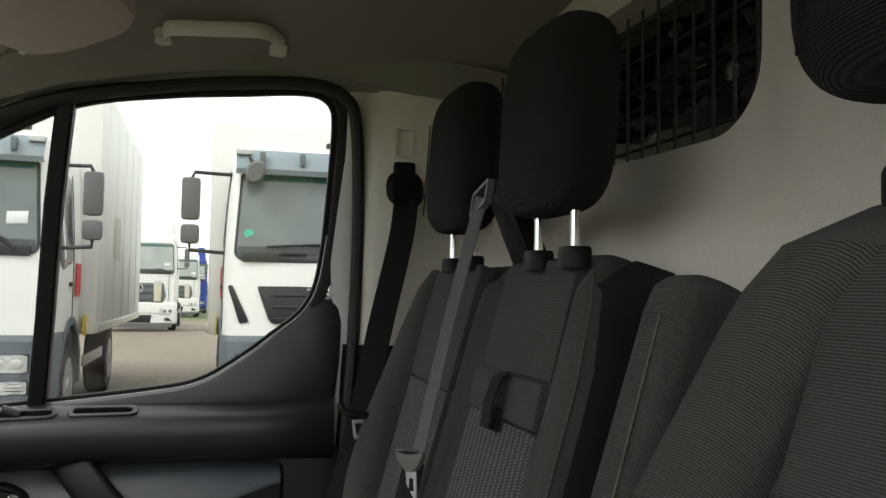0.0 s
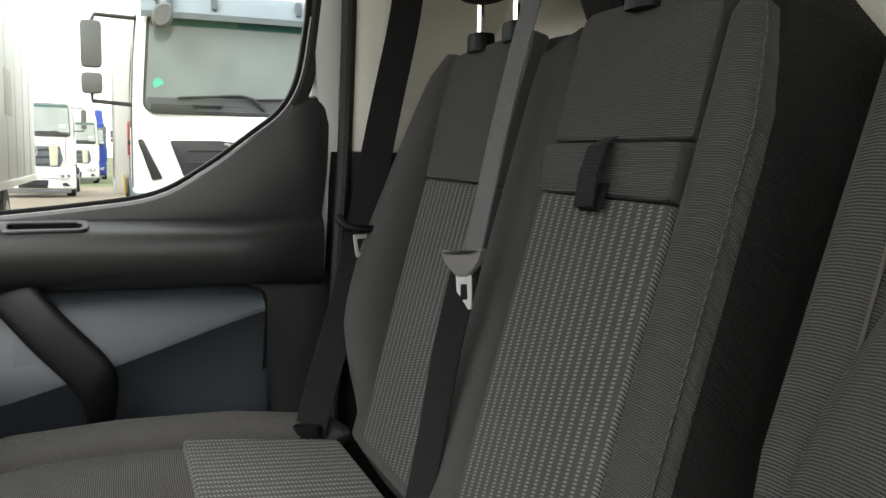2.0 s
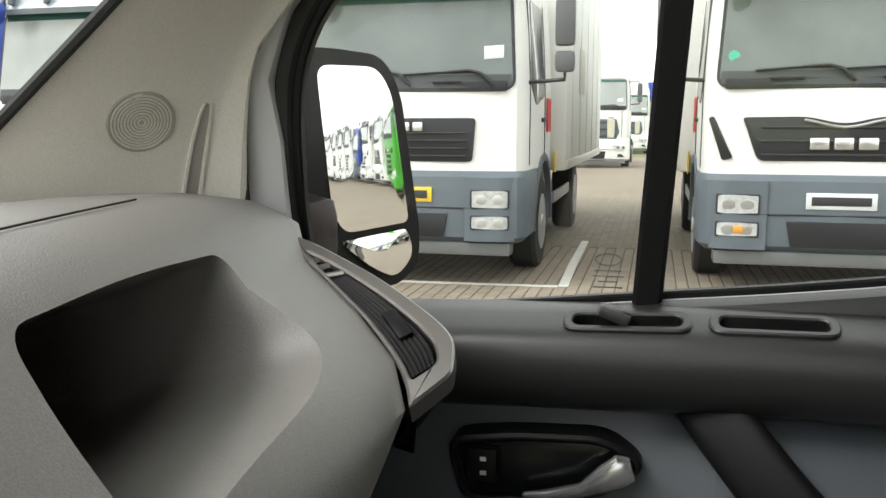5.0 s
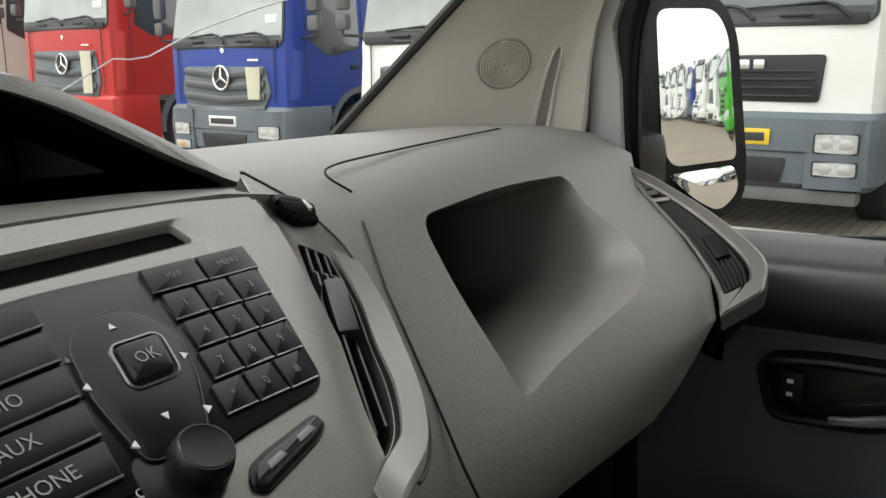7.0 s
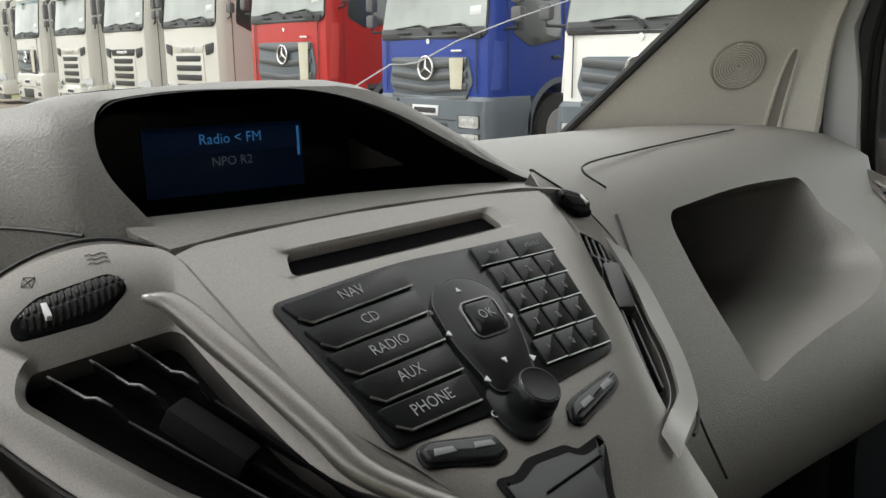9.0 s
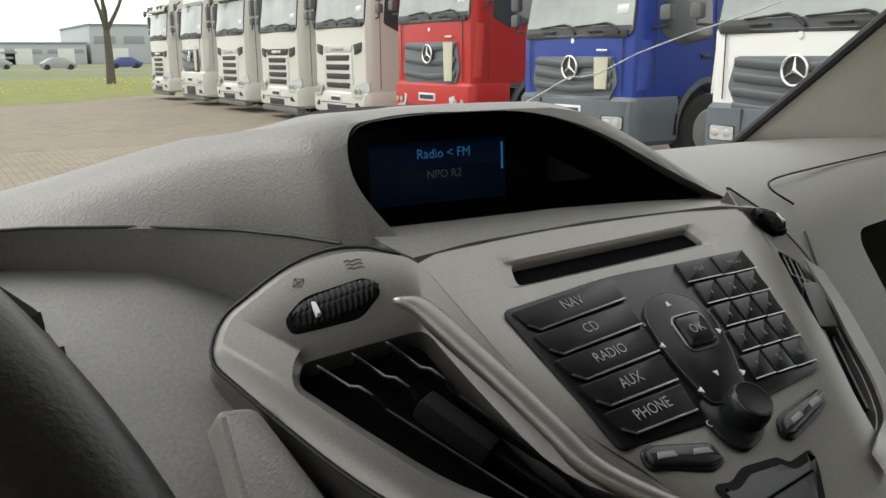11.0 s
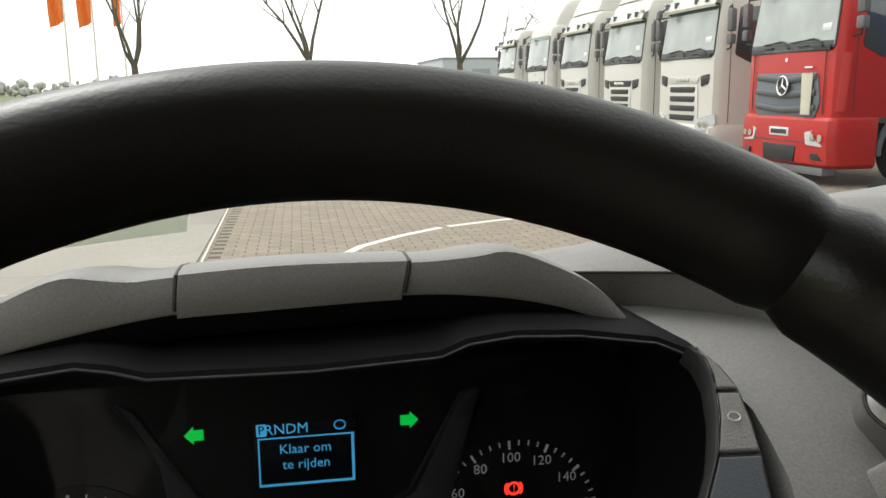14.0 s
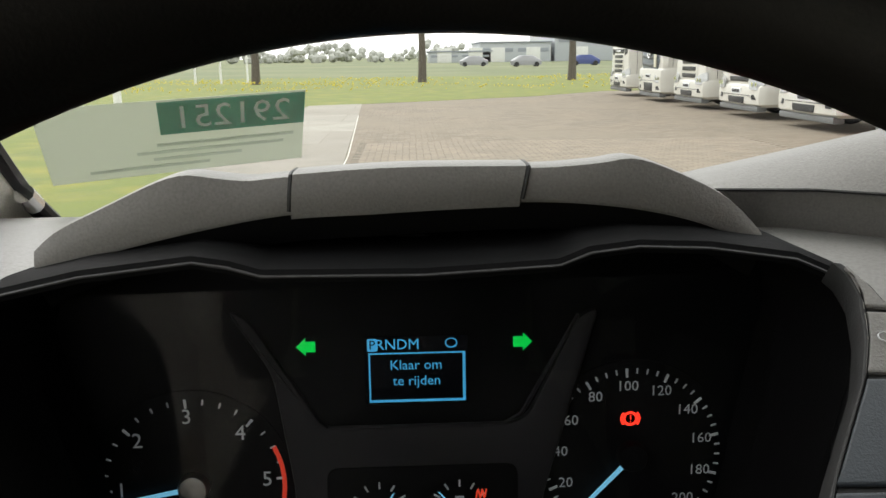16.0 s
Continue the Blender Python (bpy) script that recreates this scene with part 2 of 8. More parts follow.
def translucent(name, colour, clearness=0.5):
    """Thin printed film that lets part of the daylight behind it through."""
    m = material(name, colour, 0.6, tint=0.05)
    t = m.node_tree
    thru, mixs = t.nodes.new("ShaderNodeBsdfTranslucent"), t.nodes.new("ShaderNodeMixShader")
    clear, film = t.nodes.new("ShaderNodeBsdfTransparent"), t.nodes.new("ShaderNodeMixShader")
    film.inputs[0].default_value = clearness
    thru.inputs[0].default_value = (*colour, 1)
    mixs.inputs[0].default_value = 0.5
    t.links.new(t.nodes["Principled BSDF"].outputs[0], mixs.inputs[1])
    t.links.new(thru.outputs[0], mixs.inputs[2])
    t.links.new(mixs.outputs[0], film.inputs[1])
    t.links.new(clear.outputs[0], film.inputs[2])
    t.links.new(film.outputs[0], t.nodes["Material Output"].inputs[0])
    return m


def glowing(name, colour, strength):
    m = material(name, colour, 0.4)
    b = m.node_tree.nodes["Principled BSDF"]
    b.inputs["Emission Color"].default_value, b.inputs["Emission Strength"].default_value = (*colour, 1), strength
    return m


CLOTH = woven("dark_seat_cloth", (0.066, 0.0643, 0.0616), None, 0, 0.0025)
CLOTH_PLAIN = woven("plain_dark_cloth", (0.0135, 0.0130, 0.0125), None, 0, 0.0022)
CLOTH_ROWS = woven("striped_seat_cloth", (0.070, 0.070, 0.068), (0.22, 0.22, 0.21), 0.0135, 0.0018)
BELT = woven("belt_webbing", (0.16, 0.16, 0.158), None, 0, 0.0014)
BELT_DARK = woven("dark_belt_webbing", (0.0125, 0.0125, 0.0135), None, 0, 0.0016)
TRIM = material("dark_door_plastic", (0.021, 0.021, 0.0215), 0.40, grain=0.25, scale=900, tint=0.1, spec=0.65)
TRIM_BLACK = material("black_plastic", (0.0065, 0.0065, 0.007), 0.45, grain=0.2, scale=800, spec=0.18)
SLATE = material("slate_door_inset", (0.045, 0.053, 0.062), 0.46, grain=0.2, scale=1000, tint=0.08)
DASH = material("grey_dash_plastic", (0.172, 0.165, 0.154), 0.46, grain=0.4, scale=750, tint=0.12)
DASH_SOFT = material("leather_grain_dash", (0.186, 0.181, 0.173), 0.48, grain=0.32, scale=560, tint=0.10)
BRIGHT_SATIN = material("bright_satin_silver", (0.36, 0.35, 0.34), 0.36, metal=0.7, tint=0.04)
SATIN = material("satin_silver_fascia", (0.245, 0.233, 0.221), 0.36, metal=0.8, grain=0.05, scale=1500, tint=0.05)
GLOSS_BLACK = material("key_black", (0.006, 0.007, 0.0075), 0.26, tint=0.1, spec=0.26)
HEADLINER = material("headliner_cloth", (0.25, 0.232, 0.20), 0.9, grain=0.4, scale=700, tint=0.1)
PILLAR = material("beige_pillar_plastic", (0.66, 0.63, 0.56), 0.5, grain=0.25, scale=900, tint=0.05)
BULKHEAD = material("beige_bulkhead_panel", (0.60, 0.565, 0.50), 0.55, grain=0.06, scale=900, tint=0.06)
BODY = material("grey_body_paint", (0.60, 0.60, 0.60), 0.35, tint=0.05, coat=0.3)
RUBBER = material("black_rubber", (0.012, 0.012, 0.012), 0.6, grain=0.2, scale=600)
LEATHER = material("worn_wheel_leather", (0.011, 0.010, 0.0085), 0.34, grain=0.13, scale=800, tint=0.6, tint_scale=25, spec=0.32)
CHROME = material("chrome", (0.85, 0.85, 0.86), 0.12, metal=1.0, tint=0.02)
PALE_STEEL = material("bright_steel", (0.75, 0.75, 0.75), 0.45, metal=0.6, tint=0.03)
STEEL = material("dull_steel", (0.6, 0.6, 0.6), 0.35, metal=1.0, grain=0.2)
RED = material("red_button", (0.6, 0.02, 0.015), 0.4)
MIRROR = material("mirror_glass", (0.9, 0.91, 0.91), 0.01, metal=1.0, tint=0.0)
GLASS = pane_material("window_glass", (0.93, 0.95, 0.94), 0.025)
# black for the shade deep in hollows and recesses; also on vent slats
DARK = material("hollow_shade_black", (0.004, 0.004, 0.005), 0.9, spec=0.05)
CAVE = material("matt_black_shroud", (0.005, 0.005, 0.0055), 0.75, grain=0.2, scale=800, spec=0.12)
PALE_PRINT = material("pale_print", (0.62, 0.63, 0.64), 0.5, tint=0.03)

# ---- the van's cab: floor, door, pillars, roof, bulkhead, glass ----
def door_x(z):
    """Where the leaning side glass stands at a height."""
    return 0.79 - 0.16 * max(0.0, z - 1.3)


def side(y, z, h=0.0):
    """Chart of the passenger's side: along the van, up, and inwards."""
    return Vector((door_x(z) - h, y, z))


cab_floor = part("floor", boxed((0, 0.3, 0.53), (1.74, 1.7, 0.06), 0.01), RUBBER)
tagged(cab_floor, "black rubber floor of the van cab", "floor", kind="structure")

# side window: outline of the clear opening, from its front foot round
WIN_LOW = spline([(0.74, 1.226, 0), (0.61, 1.243, 0), (0.41, 1.265, 0), (0.25, 1.282, 0), (0.145, 1.299, 0), (0.075, 1.338, 0), (0.015, 1.383, 0), (-0.035, 1.425, 0), (-0.06, 1.475, 0), (-0.072, 1.56, 0)], 5)
WIN_UP = spline([(-0.077, 1.66, 0), (-0.08, 1.745, 0), (-0.072, 1.79, 0), (-0.03, 1.806, 0), (0.08, 1.797, 0), (0.2, 1.785, 0), (0.34, 1.76, 0), (0.458, 1.702, 0), (0.6, 1.622, 0), (0.695, 1.56, 0), (0.742, 1.48, 0), (0.752, 1.36, 0), (0.748, 1.28, 0)], 5)
WIN = [p.to_2d() for p in WIN_LOW + WIN_UP]

door = thing("passenger_door", "closed van door with dark plastic trim and slate inset", "door")
frame_out = grown(WIN, 0.026)
part("window_frame", rim(side, frame_out, grown(WIN, 0.006), -0.03, 0.004, 0.004), RUBBER, door, "black rubber window frame")
part("window_seal", rim(side, grown(WIN, 0.007), grown(WIN, -0.003), -0.012, 0.0, 0.002), TRIM_BLACK, door)
seal_path = [side(*p, 0.006) for p in grown(WIN, 0.004)]
part("bright_bead", tube(seal_path[2:46], 0.0009, 6), BODY, door, "thin pale bead along the glass")
glass_bm = loft([[side(*p, -0.006) for p in grown(WIN, 0.004)], [side(*p, -0.010) for p in grown(WIN, 0.004)]])
pane = part("window_pane", glass_bm, GLASS, door, "clear side window glass")
pane.visible_shadow = False
ETCH = material("etched_glass_mark", (0.16, 0.17, 0.16), 0.7)
mark = part("glass_mark", rim(side, [(0.435 + 0.013 * math.cos(a_), 1.300 + 0.0065 * math.sin(a_)) for a_ in np.linspace(0, 2 * math.pi, 24, endpoint=False)], [(0.435 + 0.0118 * math.cos(a_), 1.300 + 0.0052 * math.sin(a_)) for a_ in np.linspace(0, 2 * math.pi, 24, endpoint=False)], -0.0055, -0.0045, 0.0002), ETCH, door, "small etched mark on the glass")
for k_, w_ in enumerate((0.022, 0.026, 0.016, 0.024)):
    part("mark_bar", gridded(side, 0.435 - 0.6 * w_, 0.435 + 0.6 * w_, 1.288 - 0.0055 * k_, 1.2895 - 0.0055 * k_, -0.0055, -0.0045, 2, 1), ETCH, mark)
bar_rows = [(1.24, 0.384, 0.412), (1.4, 0.374, 0.402), (1.6, 0.362, 0.39), (1.775, 0.344, 0.372)]
part("divider_bar", loft([[side(a, z, -0.012), side(a, z, 0.012), side(a + 0.004, z, 0.016), side(b - 0.004, z, 0.016), side(b, z, 0.012), side(b, z, -0.012)] for z, a, b in bar_rows]), TRIM_BLACK, door, "black upright window divider")

# outer skin of the door below the glass, and the painted rear frame
part("door_skin", boxed((0.845, 0.33, 0.88), (0.05, 0.95, 0.70), 0.02), BODY, door)
rear_frame = [(0.80, -0.052, -0.070), (0.91, -0.064, -0.080), (1.11, -0.086, -0.100), (1.25, -0.098, -0.114), (1.32, -0.106, -0.128), (1.40, -0.104, -0.136), (1.45, -0.090, -0.138), (1.51, -0.085, -0.138), (1.60, -0.093, -0.134), (1.70, -0.103, -0.130), (1.77, -0.104, -0.126), (1.80, -0.100, -0.120)]
part("painted_frame", loft([[side(yr, z, -0.03), side(yr, z, 0.004), side(lerp(yr, yf, 0.25), z, 0.008), side(lerp(yr, yf, 0.75), z, 0.0085), side(yf, z, 0.005), side(yf, z, -0.03)] for z, yf, yr in rear_frame]), BODY, door, "grey painted metal door frame")

# upper trim: a plate that follows the sill and sweeps up to a point behind the glass
sill = [p.to_2d() + Vector((0, -0.004)) for p in WIN_LOW[:-8]]
upper = [Vector((0.80, 1.215))] + sill + [Vector((-0.052, 1.436)), Vector((-0.075, 1.447)), Vector((-0.098, 1.449)), Vector((-0.112, 1.443)), Vector((-0.1145, 1.425)), Vector((-0.108, 1.33)), Vector((-0.10, 1.265)), Vector((-0.098, 1.24)), Vector((0.80, 1.17))]


def trim(y, z, h=0.0):
    return Vector((0.79 - h - 0.012 * math.exp(-((z - 1.30) / 0.05) ** 2) * 0, y, z))


part("upper_trim", plate(trim, upper, -0.02, 0.028, 0.012), TRIM, door, "dark upper trim sweeping up behind the window")
# shelf along the sill, in section (inwards, up)
SHELF = [(0.0, 1.263), (0.03, 1.264), (0.044, 1.2605), (0.066, 1.2515), (0.076, 1.246), (0.083, 1.237), (0.085, 1.218), (0.080, 1.195), (0.068, 1.177), (0.045, 1.166), (0.0, 1.163)]


def shelf_ring(y):
    k = min(1.0, max(0.0, (y + 0.10) / 0.10))
    drop = 0.014 * max(0.0, (y - 0.30)) / 0.4
    return [Vector((0.80 - 0.006 - h * (0.55 + 0.45 * k), y, z - drop + (1 - k) * 0.012 * (z - 1.2) / 0.06)) for h, z in SHELF]


shelf_bm = loft([shelf_ring(-0.098 + 0.0449 * i) for i in range(21)])
CUPS = (("pull_cup", 0.232, 0.342, "oval pull cup in the door shelf"), ("switch_surround", 0.356, 0.472, "oval window switch surround"))


def ledge(y, d, h=0.0):
    """Chart of the shelf's sloping top: along the van, towards the cab, up."""
    k = Vector((-0.93, 0, -0.37))
    n = Vector((-0.37, 0, 0.93))
    return Vector((0.752, 0, 1.2615 - 0.035 * max(0, y - 0.3))) + Vector((0, y, 0)) + k * d + n * h


hollows = []
for name, y0, y1, lab in CUPS:
    i = rounded([(y0 + 0.009, 0.008), (y1 - 0.009, 0.008), (y1 - 0.009, 0.026), (y0 + 0.009, 0.026)], 0.010, 6)
    hollows.append(loft([[ledge(*q, -0.022) for q in i], [ledge(*q, 0.03) for q in i]]))
part("door_shelf", cut(shelf_bm, *hollows), TRIM, door, "dark plastic shelf under the window")
for name, y0, y1, lab in CUPS:
    o = rounded([(y0, 0.001), (y1, 0.001), (y1, 0.033), (y0, 0.033)], 0.016, 6)
    i = rounded([(y0 + 0.009, 0.008), (y1 - 0.009, 0.008), (y1 - 0.009, 0.026), (y0 + 0.009, 0.026)], 0.010, 6)
    p = part(name, rim(ledge, o, i, -0.008, 0.0035, 0.0015), TRIM, door, lab)
    # black floor paints the shade inside the cup
    part("cup_floor", plate(ledge, grown(i, 0.002), -0.026, -0.016, 0.0003), DARK, p, "black floor for the shade in the hollow")
    if name == "switch_surround":
        part("rocker", boxed((0, 0, 0), (0.015, 0.03, 0.012), 0.004, Matrix.Translation(ledge(0.425, 0.017, 0.008)) @ Matrix.Rotation(0.35, 4, "X")), TRIM, p, "grey window rocker")

# lower panel, slate bulges, black pull handle
part("lower_trim", boxed((0.792, 0.33, 0.87), (0.035, 0.93, 0.62), 0.01), TRIM, door)


def lobe(rows):
    """A bulging inset: rows of (y, z of top, z of crest, z of foot, swell)."""
    rings = []
    for y, zt, zc, zf, sw in rows:
        rings.append([Vector((0.785, y, zt + 0.006)), Vector((0.77, y, zt)), Vector((0.77 - sw * 0.45, y, lerp(zt, zc, 0.3))), Vector((0.77 - sw * 0.85, y, lerp(zt, zc, 0.7))),
                      Vector((0.77 - sw, y, lerp(zt, zc, 0.93))), Vector((0.77 - sw, y, zc - 0.004)), Vector((0.77 - sw * 0.86, y, zc - 0.014)), Vector((0.765 - sw * 0.2, y, lerp(zc, zf, 0.35))), Vector((0.765, y, lerp(zc, zf, 0.8))), Vector((0.785, y, zf))])
    return loft(rings)


part("rear_inset", lobe([(-0.012, 1.148, 1.135, 0.86, 0.018), (-0.004, 1.155, 1.134, 0.84, 0.046), (0.05, 1.166, 1.118, 0.84, 0.05), (0.12, 1.172, 1.095, 0.84, 0.054), (0.19, 1.174, 1.072, 0.84, 0.058), (0.27, 1.172, 1.05, 0.84, 0.06), (0.33, 1.17, 1.04, 0.84, 0.058)]), SLATE, door, "slate grey moulded inset with elbow rest")
part("front_inset", lobe([(0.25, 1.14, 1.045, 0.84, 0.055), (0.262, 1.15, 1.05, 0.84, 0.064), (0.33, 1.158, 1.03, 0.84, 0.062), (0.40, 1.16, 1.01, 0.84, 0.05), (0.50, 1.16, 0.98, 0.84, 0.032), (0.62, 1.155, 0.97, 0.84, 0.02), (0.76, 1.15, 0.96, 0.84, 0.015)]), SLATE, door, "slate grey moulded inset round the door lever")
hpath = spline([(0.765, 0.352, 1.19), (0.742, 0.33, 1.165), (0.712, 0.285, 1.115), (0.695, 0.238, 1.065), (0.70, 0.222, 1.03), (0.72, 0.225, 0.98), (0.745, 0.235, 0.93)], 5)
part("pull_handle", loft([oval(p, (0, 0.74, -0.67), (-1, 0, 0), 0.030, 0.014, 3.6, 20) for i, p in enumerate(hpath)]), TRIM_BLACK, door, "black diagonal pull handle")
# lever in its black bowl


def lever_chart(y, z, h=0.0):
    return Vector((0.742 - h, y, z))


LEVER = material("lever_chrome", (0.55, 0.55, 0.56), 0.22, metal=0.8, tint=0.03)
bowl = rounded([(0.388, 1.118), (0.43, 1.142), (0.52, 1.138), (0.585, 1.128), (0.568, 1.062), (0.47, 1.068), (0.42, 1.088)], 0.02, 5)
lev = part("lever_bowl", rim(lever_chart, bowl, grown(bowl, -0.008), -0.02, 0.014, 0.003), TRIM_BLACK, door, "black surround of the inner door lever")
part("bowl_floor", plate(lever_chart, grown(bowl, -0.006), -0.02, 0.004, 0.001), GLOSS_BLACK, lev)
part("lever", loft([oval(p, (-1, 0, 0), (0, 0.3, 1), a, b, 3, 14) for p, a, b in (((0.724, 0.505, 1.078), 0.004, 0.004), ((0.722, 0.48, 1.083), 0.006, 0.005), ((0.720, 0.45, 1.092), 0.006, 0.006), ((0.719, 0.432, 1.104), 0.007, 0.012), ((0.719, 0.415, 1.114), 0.007, 0.015), ((0.722, 0.404, 1.116), 0.005, 0.011))]), LEVER, lev, "chrome door lever")
part("lock_button", boxed((0.729, 0.546, 1.105), (0.012, 0.028, 0.034), 0.003), TRIM_BLACK, lev)
for z in (1.112, 1.098):
    part("lock_symbol", boxed((0.7225, 0.545, z), (0.001, 0.006, 0.004), 0), PALE_PRINT, lev)
part("hinge_mark", boxed((0.752, -0.093, 1.02), (0.006, 0.006, 0.022), 0.001), material("orange_reflector", (0.75, 0.22, 0.03), 0.4), door, "small orange reflector")

# rubber seal round the door opening, and the B pillar
seal = spline([(0.735, -0.095, 0.75), (0.735, -0.105, 0.95), (0.742, -0.118, 1.2), (0.742, -0.128, 1.38), (0.72, -0.128, 1.6), (0.70, -0.118, 1.75), (0.690, -0.095, 1.80), (0.685, -0.03, 1.817), (0.69, 0.1, 1.810), (0.695, 0.22, 1.794), (0.70, 0.36, 1.766), (0.705, 0.48, 1.722), (0.715, 0.62, 1.655), (0.722, 0.735, 1.592), (0.738, 0.795, 1.50), (0.748, 0.808, 1.415), (0.752, 0.806, 1.33), (0.756, 0.79, 1.22), (0.76, 0.77, 1.1)], 6)
door_seal = part("door_seal", tube(seal, 0.011, 10), RUBBER)
tagged(door_seal, "black rubber seal round the door opening", "seal", kind="structure")

pillar = thing("pillar_b", "beige plastic pillar trim with black foot behind the door", "pillar", kind="structure")


def pillar_ring(y_front, y_back, x, z):
    return [Vector((x + 0.09, y_front + 0.045, z)), Vector((x + 0.03, y_front + 0.012, z)), Vector((x + 0.012, y_front, z)), Vector((x, y_front - 0.02, z)), Vector((x - 0.006, lerp(y_front, y_back, 0.5), z)), Vector((x + 0.006, y_back + 0.01, z)), Vector((x + 0.09, y_back, z))]


part("upper_cover", loft([pillar_ring(-0.142, -0.42, x, z) for x, z in ((0.727, 1.365), (0.715, 1.5), (0.70, 1.62), (0.692, 1.74), (0.692, 1.80), (0.70, 1.845))]), PILLAR, pillar)
part("lower_cover", loft([pillar_ring(-0.135 + 0.045 * max(0, 1.3 - z), -0.42, x, z) for x, z in ((0.75, 0.56), (0.745, 0.9), (0.737, 1.2), (0.728, 1.33), (0.724, 1.364))]), TRIM_BLACK, pillar, "black lower pillar cover")
slot = rounded([(-0.185, 1.70), (-0.222, 1.70), (-0.222, 1.752), (-0.185, 1.752)], 0.004)
part("belt_slider", rim(lambda y, z, h=0.0: Vector((0.70 - 0.1 * (z - 1.6) - h, y, z)), slot, grown(slot, -0.004), -0.01, 0.004, 0.001), PILLAR, pillar)

# roof lining, arched; its side rolls down to the door
ROOF = [(-0.80, 1.85), (-0.745, 1.835), (-0.66, 1.85), (-0.5, 1.885), (-0.25, 1.90), (0.0, 1.905), (0.25, 1.90), (0.5, 1.885), (0.60, 1.868), (0.66, 1.845), (0.70, 1.815), (0.745, 1.835), (0.80, 1.85)]
rings = []
for y in (-0.46, -0.3, -0.1, 0.1, 0.3, 0.42, 0.50):
    f = max(0.0, y - 0.2)
    rings.append([Vector((x, y, z - 0.25 * f * f - (0.16 * f if abs(x) > 0.62 else 0))) for x, z in ROOF] + [Vector((x, y, z + 0.05)) for x, z in reversed(ROOF)])
ceiling = part("ceiling", loft(rings), HEADLINER)
tagged(ceiling, "beige cloth headliner of the van cab", "ceiling", kind="structure")
# lining above the door opening
edge = [(y, z + 0.004) for y, z in ((-0.42, 1.79), (-0.13, 1.820), (-0.03, 1.832), (0.1, 1.825), (0.22, 1.808), (0.36, 1.780), (0.5, 1.73), (0.6, 1.68))]
lining = part("side_lining", loft([[Vector((0.675, y, z)), Vector((0.655, y, z + 0.018)), Vector((0.62, y, z + 0.05)), Vector((0.80, y, z + 0.05)), Vector((0.80, y, z))] for y, z in edge]), HEADLINER)
tagged(lining, "beige lining over the door opening", "trim", kind="structure")

grab = thing("grab_handle", "beige plastic grab handle on the headliner", "handle")
gp = spline([(0.632, 0.208, 1.868), (0.595, 0.206, 1.858), (0.560, 0.190, 1.856), (0.550, 0.12, 1.858), (0.552, 0.06, 1.862), (0.59, 0.032, 1.866), (0.632, 0.029, 1.872)], 5)
part("bow", loft([oval(p, (0.3, 0, 1), (1, 0, -0.3) if 5 < i < 25 else (0, 1, 0), 0.0095, 0.013, 2.6, 12) for i, p in enumerate(gp)]), PILLAR, grab)
for y in (0.206, 0.026):
    part("foot", boxed((0.632, y, 1.865), (0.034, 0.03, 0.036), 0.009), PILLAR, grab)

VISOR_CLOTH = material("visor_cloth", (0.55, 0.48, 0.42), 0.9, grain=0.4, scale=700, tint=0.06)
visor = thing("sun_visor", "beige cloth sun visor folded against the roof", "sun visor")
vo = rounded([(0.06, 0.47), (0.50, 0.425), (0.57, 0.385), (0.54, 0.325), (0.44, 0.24), (0.36, 0.222), (0.26, 0.245), (0.06, 0.26)], 0.04, 6)
part("pad", plate(lambda u, v, h=0.0: Vector((u, v, 1.812 - h - 0.06 * (v - 0.3))), vo, -0.012, 0.012, 0.009), VISOR_CLOTH, visor)
part("pivot", tube([(0.555, 0.395, 1.80), (0.575, 0.40, 1.81), (0.59, 0.405, 1.86)], 0.006, 8), PILLAR, visor)

# bulkhead behind the seats, with its barred window into the load space
BULK_Y = -0.38


def bulk(x, z, h=0.0):
    """Chart of the bulkhead: across, up and forwards; it swells in broad folds."""
    inside = 1 / ((1 + math.exp(-(x + 0.145) * 48)) * (1 + math.exp(-(z - 1.548) * 75)))
    swell = 0.045 * (1 - inside)
    swell += 0.06 / (1 + math.exp((x + 0.28) * 30)) * math.exp(-((z - 1.7) / 0.25) ** 2)
    return Vector((x, BULK_Y + swell + h, z))


bw = rounded([(-0.088, 1.83), (-0.085, 1.665), (-0.03, 1.625), (0.40, 1.632), (0.45, 1.67), (0.45, 1.835)], [0.02, 0.05, 0.05, 0.05, 0.05, 0.04], 6)
gx, gz = [-0.86 + 1.72 * i / 60 for i in range(61)], [0.55 + 1.40 * i / 60 for i in range(61)]
front = [[bulk(x, z) for x in gx] for z in gz]
bm = bmesh.new()
vf = [[bm.verts.new(p) for p in row] for row in front]
vb = [[bm.verts.new((p.x, BULK_Y - 0.05, p.z)) for p in row] for row in front]
for j in range(60):
    for i in range(60):
        bm.faces.new((vf[j][i], vf[j][i + 1], vf[j + 1][i + 1], vf[j + 1][i]))
        bm.faces.new((vb[j][i], vb[j + 1][i], vb[j + 1][i + 1], vb[j][i + 1]))
for i in range(60):
    bm.faces.new((vf[0][i], vb[0][i], vb[0][i + 1], vf[0][i + 1]))
    bm.faces.new((vf[60][i], vf[60][i + 1], vb[60][i + 1], vb[60][i]))
    bm.faces.new((vf[i][0], vf[i + 1][0], vb[i + 1][0], vb[i][0]))
    bm.faces.new((vf[i][60], vb[i][60], vb[i + 1][60], vf[i + 1][60]))
hole = loft([[Vector((x, BULK_Y - 0.2, z)) for x, z in bw], [Vector((x, BULK_Y + 0.2, z)) for x, z in bw]])
bulkhead = part("wall_bulkhead", cut(bm, hole), BULKHEAD)
